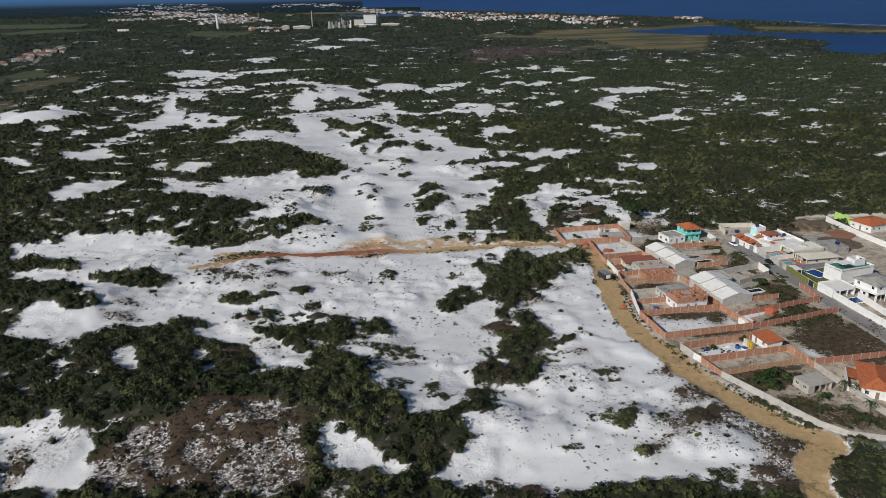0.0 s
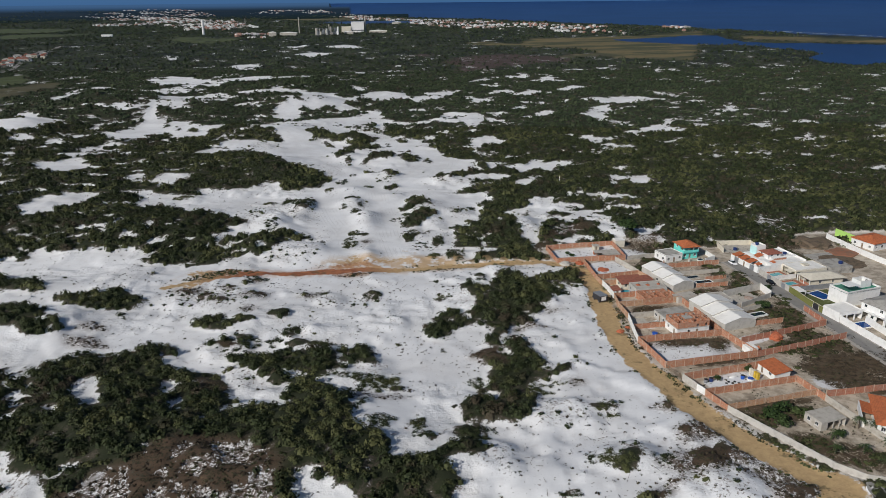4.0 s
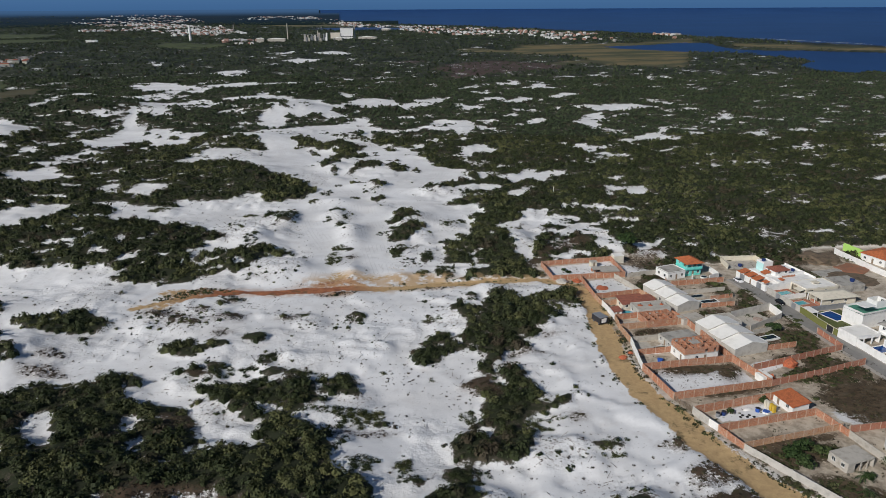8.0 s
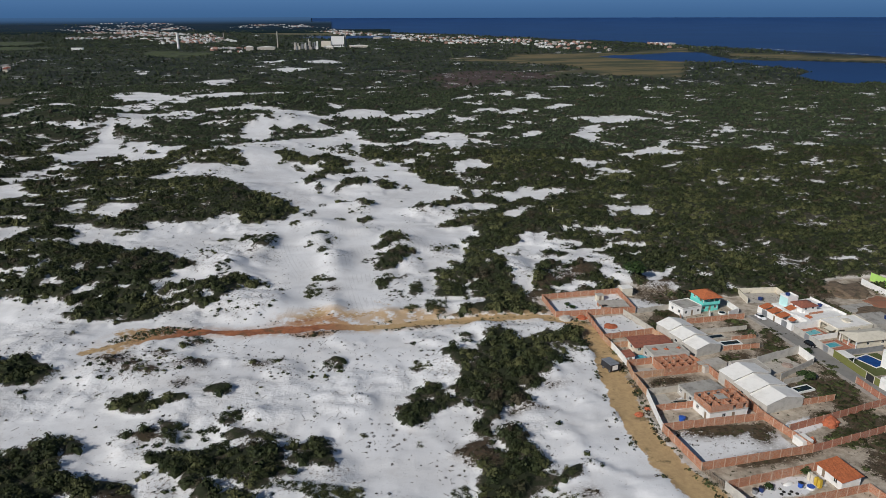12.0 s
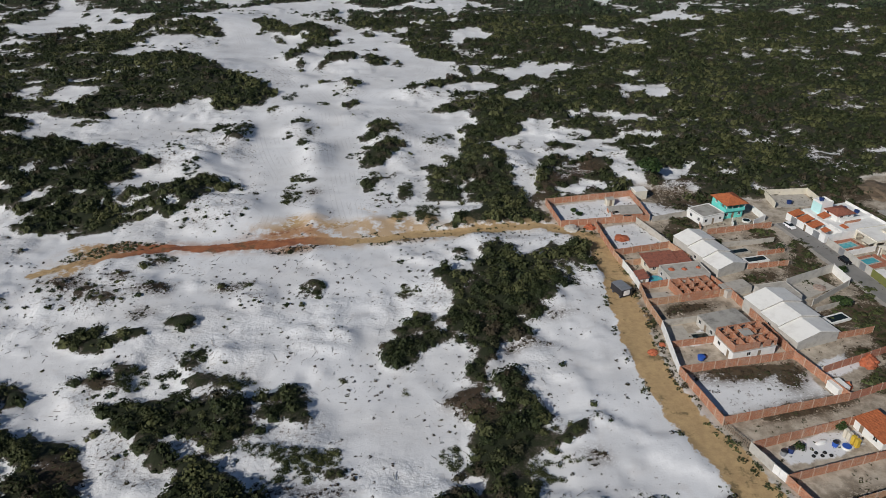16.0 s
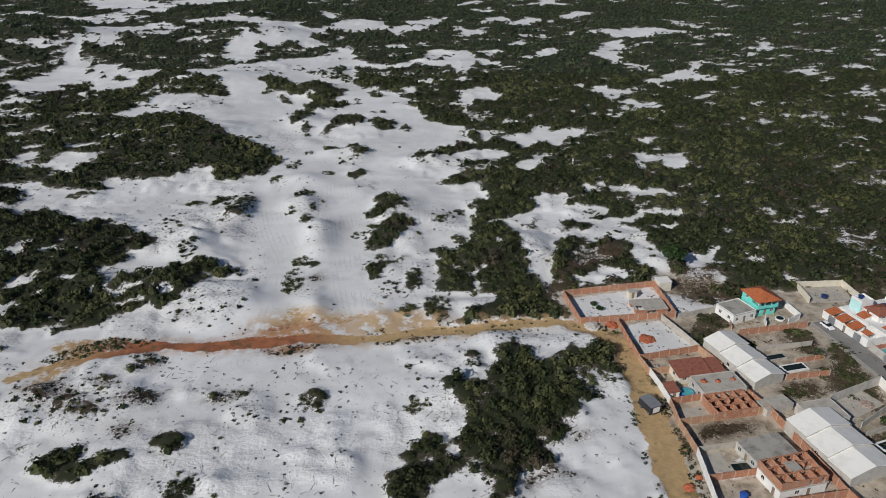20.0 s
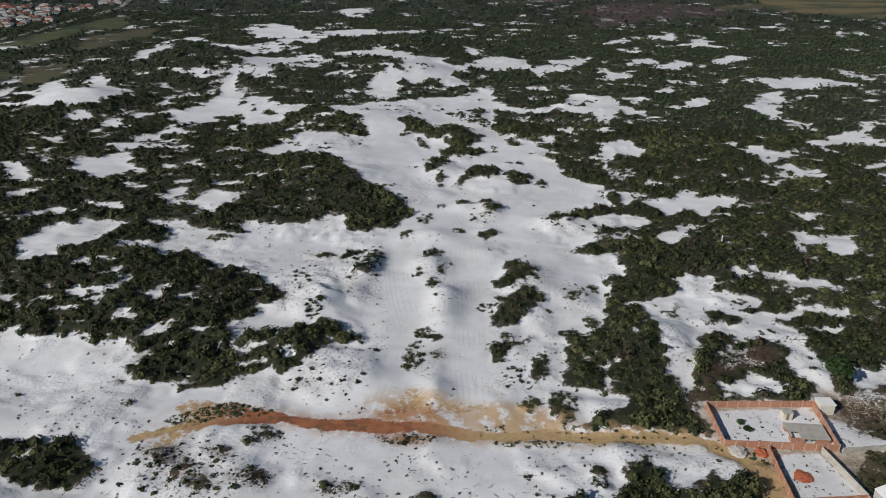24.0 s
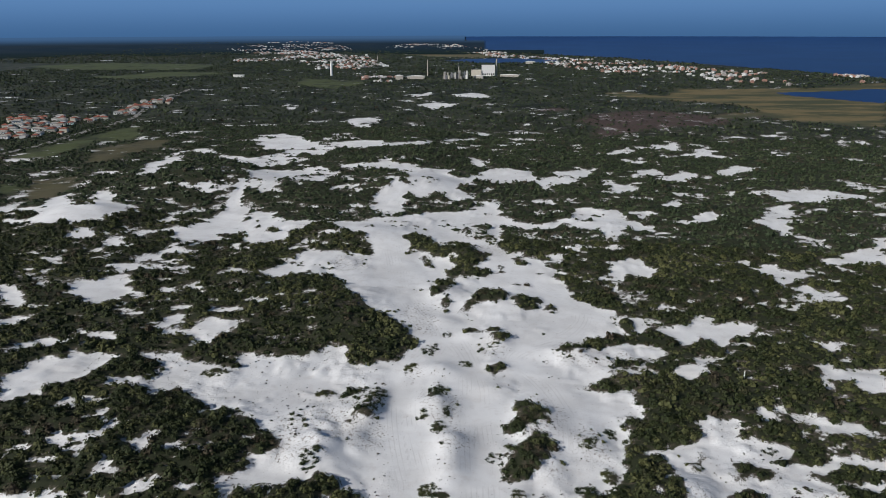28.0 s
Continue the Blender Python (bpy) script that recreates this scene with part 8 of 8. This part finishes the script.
def limb(points, radii, sides=7):
    """A tapered branch through the given points."""
    bm = bmesh.new()
    rings = []
    for p, r in zip(points, radii):
        rings.append([bm.verts.new((p[0] + r * math.cos(i * math.tau / sides), p[1] + r * math.sin(i * math.tau / sides), p[2])) for i in range(sides)])
    for a, b in zip(rings[:-1], rings[1:]):
        for i in range(sides):
            bm.faces.new((a[i], a[(i + 1) % sides], b[(i + 1) % sides], b[i]))
    bm.faces.new(rings[-1])
    return bm


def tree(x, y, radius, tall, seed, label, material="leaf_green", name="tree"):
    r = np.random.RandomState(seed)
    t = thing(name, label, "tree", x, y, float(lay(np.array([float(x)]), np.array([float(y)]))[0]) - 0.05)
    part("trunk", limb([(0, 0, -0.3), (0.05, 0.03, tall * 0.3), (0.1, 0.0, tall * 0.6)], [0.16, 0.12, 0.06]), M["bark"], t)
    for k in range(4):
        a = k * 1.6 + r.rand()
        part("branch", limb([(0, 0, tall * 0.22), (radius * 0.35 * math.cos(a), radius * 0.35 * math.sin(a), tall * 0.5), (radius * 0.7 * math.cos(a), radius * 0.7 * math.sin(a), tall * 0.68)], [0.08, 0.05, 0.02], 5), M["bark"], t)
    lumps = []
    for k in range(9):
        a, d = r.rand() * math.tau, radius * 0.62 * math.sqrt(r.rand())
        c = clump_form(60, seed * 31 + k, size=0.22)
        s = radius * r.uniform(0.38, 0.6)
        lumps.append(c * (s, s, s * 0.9) + (d * math.cos(a), d * math.sin(a), tall * r.uniform(0.25, 0.62)))
    leafy("crown", np.concatenate(lumps), 0.2 + 0.6 * r.rand(), M[material], t)


def palm(x, y, tall, seed):
    r = np.random.RandomState(seed)
    t = thing("palm_tree", "young coconut palm with drooping green fronds", "palm tree", x, y, float(lay(np.array([float(x)]), np.array([float(y)]))[0]) - 0.05, 0, "garden palms")
    lean = r.uniform(-0.3, 0.3, 2)
    part("trunk", limb([(0, 0, -0.3), (lean[0] * 0.4, lean[1] * 0.4, tall * 0.5), (lean[0], lean[1], tall)], [0.2, 0.14, 0.11], 8), M["bark"], t)
    for k in range(13):
        a, rise, reach = k * 2.4 + r.rand() * 0.5, r.uniform(0.1, 1.0), r.uniform(1.9, 2.7)
        quads = []
        spine = []
        for i in range(8):
            s = i / 7
            spine.append(np.array([lean[0] + math.cos(a) * reach * s, lean[1] + math.sin(a) * reach * s, tall + rise * 1.6 * s - 1.9 * s * s]))
        side = np.array([-math.sin(a), math.cos(a), 0])
        for i in range(7):
            w0, w1 = 0.42 * math.sin(math.pi * (0.12 + 0.88 * i / 7)), 0.42 * math.sin(math.pi * min(1, 0.12 + 0.88 * (i + 1) / 7))
            for sgn in (-1, 1):
                d0, d1 = side * sgn * w0 - (0, 0, w0 * 0.5), side * sgn * w1 - (0, 0, w1 * 0.5)
                quads.append(np.stack([spine[i], spine[i] + d0 + (spine[i + 1] - spine[i]) * 0.5, spine[i] * 0.3 + spine[i + 1] * 0.7 + d1, spine[i] * 0.3 + spine[i + 1] * 0.7]))
        leafy("frond", np.array(quads), 0.3 + 0.5 * r.rand(), M["leaf_green"], t)


for n, (px_, py_, tall) in enumerate(((109.3, 170.8, 3.2), (104.1, 159.9, 2.6), (110.4, 160.0, 3.4), (97.6, 160.6, 2.2), (101.0, 166.4, 2.0), (112.2, 168.9, 3.0), (106.5, 154.0, 2.8), (151.4, 236.6, 3.0), (149.4, 239.0, 2.4), (115.5, 276.0, 2.2))):
    palm(px_, py_, tall, n + 3)
for n, (tx, ty, rad, tall, label) in enumerate(((92.5, 332.0, 5.0, 5.2, "round dark green tree alone on the sand"), (89.5, 176.5, 2.6, 3.2, "leafy green fruit tree in a garden"), (93.0, 179.0, 2.4, 3.4, "leafy green fruit tree in a garden"), (97.0, 176.5, 2.2, 3.0, "leafy green fruit tree in a garden"), (90.5, 172.5, 2.3, 3.0, "leafy green fruit tree in a garden"),
                                               (93.6, 201.4, 1.4, 2.6, "small dark tree behind the cupboards"), (82.6, 196.2, 1.2, 1.6, "small green bush in a yard"), (102.6, 167.6, 1.5, 2.0, "small green bush by the grey house"), (127.5, 262.6, 1.6, 2.4, "small tree on the street verge"), (118.5, 247.0, 2.4, 2.6, "spreading bush on the grassy verge"), (59.5, 306, 1.1, 1.0, "small bush growing in the walled yard"), (60.8, 303.6, 1.4, 0.9, "small bush growing in the walled yard"))):
    tree(tx, ty, rad, tall, n + 40, label)

def shrub(row, seed):
    """A low clump of shrubs on its own hummock: stems and a lumpy crown."""
    x, y, rx, ry, turn = row
    r = np.random.RandomState(seed)
    size = "wide" if min(rx, ry) > 3.4 else "small" if min(rx, ry) < 2.0 else "low"
    t = thing("shrub", size + " dark green shrub clump on a sand hummock", "shrub", x, y, level(x, y) - 0.05, turn, "shrubs on the sand")
    lumps, n = [], max(9, int(rx * ry * 2.0))
    for k in range(n):
        a, d = r.rand() * math.tau, math.sqrt(r.rand()) * 0.9
        px_, py_ = rx * d * math.cos(a), ry * d * math.sin(a)
        s = r.uniform(0.35, 1.05) * min(1.15, 0.5 + 0.22 * min(rx, ry))
        w = pose(x, y, 0, 0, 0, turn) @ Vector((px_, py_, 0))
        if k > 3 and fbm(np.array([w.x]), np.array([w.y]), 4.5, 2, 97)[0] < 0.20 + 0.22 * d:
            continue
        up = level(w.x, w.y) - level(x, y)
        lumps.append(clump_form(64, seed * 17 + k, size=0.14) * (s, s, s * 0.62) + (px_, py_, up - 0.05))
        lumps.append(core_form() * (s * 0.8, s * 0.8, s * 0.36) + (px_, py_, up))
    leafy("crown", np.concatenate(lumps), 0.24 + 0.6 * r.rand(), M["leaf"], t)
    for k in range(3):
        a = k * 2.1 + r.rand()
        part("stem", limb([(0, 0, -0.3), (0.25 * math.cos(a), 0.25 * math.sin(a), 0.35), (0.6 * math.cos(a), 0.6 * math.sin(a), 0.7)], [0.07, 0.05, 0.02], 5), M["bark"], t)


def level(x, y):
    return float(lay(np.array([float(x)]), np.array([float(y)]))[0])


for n, row in enumerate(ISLETS):
    shrub(row, 300 + n)

# ---- far settlements ----
def house_paint():
    k = Nodes("far_house_paint", 0.85)
    isl = k.t.nodes.new("ShaderNodeNewGeometry").outputs["Random Per Island"]
    c = k.mix(k.ramp(isl, 0.45, 0.62), (0.74, 0.74, 0.72), (0.36, 0.33, 0.30))
    c = k.mix(k.ramp(isl, 0.74, 0.76), c, (0.34, 0.17, 0.12))
    return k.base(k.mix(k.math("MULTIPLY", k.noise(k.coords(), 0.2, 3), 0.5), c, (0.3, 0.28, 0.26)))


M["far_house"] = house_paint()
BOX = np.array([(-1, -1, 0), (1, -1, 0), (1, 1, 0), (-1, 1, 0), (-1, -1, 1), (1, -1, 1), (1, 1, 1), (-1, 1, 1), (-0.0, -1, 1.5), (0.0, 1, 1.5)], float)
SIDES = np.array([(0, 1, 5, 4), (1, 2, 6, 5), (2, 3, 7, 6), (3, 0, 4, 7), (4, 8, 9, 7), (5, 6, 9, 8), (4, 5, 8, 8), (6, 7, 9, 9)])


def far_town(name, label, outline, count, low, high, seed):
    """Gabled houses too many and too far to count, strewn over an outline."""
    r = np.random.RandomState(seed)
    pts = np.array(outline, float)
    x, y = r.uniform(pts[:, 0].min(), pts[:, 0].max(), count * 8), r.uniform(pts[:, 1].min(), pts[:, 1].max(), count * 8)
    ok = (inside_distance(x, y, pts) > 0) & (fbm(x, y, 120, 3, seed) > 0.45)
    x, y = x[ok][:count], y[ok][:count]
    n = len(x)
    a, w, d, h = r.rand(n) * 3.14, r.uniform(low, high, n), r.uniform(low, high, n) * 0.7, r.uniform(2.5, 4.5, n)
    v = BOX[None] * np.stack([w / 2, d / 2, h], -1)[:, None]
    c, s = np.cos(a)[:, None], np.sin(a)[:, None]
    verts = np.stack([v[..., 0] * c - v[..., 1] * s + x[:, None], v[..., 0] * s + v[..., 1] * c + y[:, None], v[..., 2] + (lay(x, y) - 0.5)[:, None]], -1).reshape(-1, 3)
    quads = (np.arange(n)[:, None, None] * 10 + SIDES[None]).reshape(-1, 4)
    me = bpy.data.meshes.new(name)
    me.from_pydata(verts.tolist(), [], [list(dict.fromkeys(q)) for q in quads.tolist()])
    me.materials.append(M["far_house"])
    tagged(new(name, me), label, "houses", kind="stuff")


far_town("far_town", "distant town of white and tan houses", [(-1618, 3467), (-1621, 4103), (-1537, 4233), (-1206, 4036), (-867, 3266), (-501, 2252), (-463, 2026), (-606, 2092), (-668, 2084), (-849, 2498), (-1101, 2941), (-1393, 3221)], 900, 6, 13, 61)
far_town("far_town", "distant white houses on the headland", [(-878, 3722), (-844, 4099), (-601, 4131), (-401, 3728), (-232, 3292), (-322, 3236), (-500, 3461), (-676, 3857), (-789, 3583)], 260, 7, 13, 62)
far_town("far_town", "pale houses in a row at the edge of the town", [(-1141, 2545), (-1174, 2708), (-1024, 2861), (-952, 2696), (-1034, 2514), (-1057, 2431)], 70, 7, 13, 66)
far_town("coast_town", "white houses among trees along the shore", [(-399, 3475), (-221, 3148), (5, 2934), (192, 2693), (440, 2161), (582, 1955), (664, 1804), (619, 1686), (456, 1723), (361, 1791), (254, 1853), (140, 1981), (34, 2142), (-68, 2580), (-246, 2912)], 420, 6, 12, 63)
far_town("coast_town", "white houses among trees along the shore", [(578, 1934), (697, 2116), (788, 2019), (778, 1938), (688, 1954), (584, 1862)], 40, 6, 11, 64)
far_town("hamlet", "scattered pale sheds and houses behind the factory", [(-457, 1786), (-361, 1834), (-362, 1717), (-432, 1693)], 40, 5, 11, 65)


def village_house(w, d, h, wall, roof, label):
    t = thing("village_house", label, "house", 0, 0, 0, 0, "roadside village")
    part("wall", boxes([(-w / 2, -d / 2, -1.0, w / 2, d / 2, h)]), M[wall], t)
    hip_roof(t, w, d, h, 1.8, M[roof], 0.5, -w / 2, -d / 2)
    for k in (-0.25, 0.25):
        part("window", boxes([(k * w - 0.6, -d / 2 - 0.03, 1.0, k * w + 0.6, -d / 2 + 0.02, 2.2)]), M["glass"], t)
    part("door", boxes([(-0.5, -d / 2 - 0.03, 0.0, 0.5, -d / 2 + 0.02, 2.1)]), M["wood"], t)
    return t


kinds_ = [village_house(7.5, 6, 2.9, "cream", "tile_dark", "pale village house with a brown tiled roof"), village_house(6.5, 5.5, 3.0, "concrete", "tile_dark", "grey village house with a dull red roof"), village_house(9, 7, 5.0, "cream", "tile_dark", "two-storey cream village house"), village_house(8, 6, 2.9, "aqua", "tile_dark", "pale green village house"), village_house(12, 7, 3.4, "white", "slab", "white village shop with a grey roof")]
VILLAGE = np.array([(-762, 1030), (-771, 1085), (-731, 1117), (-686, 1105), (-668, 1133), (-638, 1081), (-670, 1035), (-622, 974), (-617, 940), (-665, 932), (-670, 919)], float)
VILLAGE_END = np.array([(-679, 1161), (-680, 1211), (-704, 1267), (-685, 1342), (-654, 1297), (-657, 1218), (-646, 1148)], float)
placed_n = 0
while placed_n < 110:
    vx, vy = put.uniform(-781, -607), put.uniform(909, 1352)
    if max(float(inside_distance(np.array([vx]), np.array([vy]), o)[0]) for o in (VILLAGE, VILLAGE_END)) > 0:
        vz = float(lay(np.array([vx]), np.array([vy]))[0])
        m = pose(vx, vy, vz, 0, 0, put.choice((20, 24, 110, 200, -70)) + put.uniform(-6, 6))
        k = placed_n
        if k < len(kinds_):
            kinds_[k].matrix_world = m
        else:
            copy_thing(kinds_[put.choice((0, 0, 1, 1, 4, 4, 3, 2, 4))], m)
        placed_n += 1
HIGHWAY = [(-597, 832), (-595, 873), (-598, 924), (-611, 997), (-613, 1061), (-626, 1139), (-654, 1213), (-685, 1272), (-706, 1378), (-716, 1482)]
ribbon("highway", "grey highway past the roadside village", HIGHWAY, 9, M["asphalt"], 0.5)


t = thing("water_tower", "tall slender white concrete water tower", "tower", -546, 1840, level(-546, 1840) - 0.5)
part("shaft", drum(2.9, 31, 2.7, 20), M["white"], t)
part("tank", drum(3.1, 4, None, 20, 31), M["white"], t)
part("cap", drum(3.1, 0.8, 1.5, 20, 35), M["concrete"], t)

fx, fy = -157, 1895
t = thing("factory_chimney", "tall grey factory chimney with a smoke cap", "chimney", fx, fy, level(fx, fy) - 0.5)
part("stack", drum(2.0, 40, 1.5, 18), M["concrete"], t)
part("cap", drum(1.8, 1.4, None, 18, 40), M["dark"], t)
t = thing("factory_hall", "large white factory hall beside the chimney", "factory", -190, 1874, level(-190, 1874) - 0.5, 6)
part("hall", boxes([(0, 0, 0, 31, 16, 25)]), M["white"], t)
part("roof", boxes([(-0.6, -0.6, 25, 31.6, 16.6, 26)]), M["sheet"], t)
part("annex", boxes([(-24, -2, 0, -0.1, 16, 15)]), M["cream"], t, "tan clad annex")
for k in range(6):
    part("window", boxes([(2 + 5 * k, -0.06, 4, 5.4 + 5 * k, 0.02, 7)]), M["glass"], t)
t = thing("factory_plant", "tangle of tan pipes, tanks and steel frames", "factory", -266, 1785, level(-266, 1785) - 0.5, 4)
for k in range(16):
    a, b = 2.0 + k * 3.4, put.uniform(0, 14)
    part("tank", placed(drum(put.uniform(1.4, 3.2), put.uniform(6, 20), None, 12), Matrix.Translation((a, b, 0))), M[put.choice(("cream", "concrete", "grey_metal", "sheet"))], t)
for k in range(7):
    a = 1 + k * 8
    part("frame", boxes([(a, 2, 0, a + 0.6, 2.6, 17), (a, 10, 0, a + 0.6, 10.6, 17), (a, 2, 8, a + 0.6, 10.6, 8.6), (a, 2, 16.4, a + 7, 2.6, 17)]), M["grey_metal"], t)
for fx2, fy2, tall in ((-319, 1873, 38), (-256, 1957, 18), (-628, 2603, 20)):
    t = thing("factory_chimney", "slim pale factory chimney", "chimney", fx2, fy2, level(fx2, fy2) - 0.5, 0, "factory chimneys")
    part("stack", drum(1.5, tall, 1.1, 14), M["concrete"], t)
    part("cap", drum(1.4, 0.8, None, 14, tall), M["dark"], t)
for fx2, fy2, w_, d_, h_ in ((-145, 1860, 44, 9, 5), (-371, 1758, 16, 12, 9), (-349, 1776, 40, 16, 6), (-201, 1806, 22, 9, 6), (-121, 2535, 30, 12, 7)):
    t = thing("warehouse", "long low warehouse with a pale roof", "warehouse", fx2, fy2, level(fx2, fy2) - 0.5, put.uniform(-6, 10), "warehouses")
    part("wall", boxes([(0, 0, 0, w_, d_, h_)]), M["concrete"], t)
    part("roof", placed(prism([(-0.5, h_), (w_ + 0.5, h_), (w_ + 0.5, h_ + 0.3), (w_ / 2, h_ + 2.2), (-0.5, h_ + 0.3)], -0.5, d_ + 0.5), Matrix()), M["sheet"], t)
for fx2, fy2 in ((-763, 1768),):
    t = thing("farmhouse", "lone white building among distant trees", "house", fx2, fy2, level(fx2, fy2) - 0.5, 10, "lone buildings")
    part("wall", boxes([(0, 0, 0, 24, 10, 5.5)]), M["white"], t)
    part("roof", boxes([(-0.5, -0.5, 5.5, 24.5, 10.5, 6.2)]), M["sheet"], t)

t = thing("marker_post", "white marker post standing in the scrub", "post", 77.5, 430.0, level(77.5, 430) - 0.3)
part("shaft", drum(0.35, 3.4, 0.25, 10), M["white"], t)
part("cap", drum(0.45, 0.3, 0.3, 10, 3.4), M["concrete"], t)
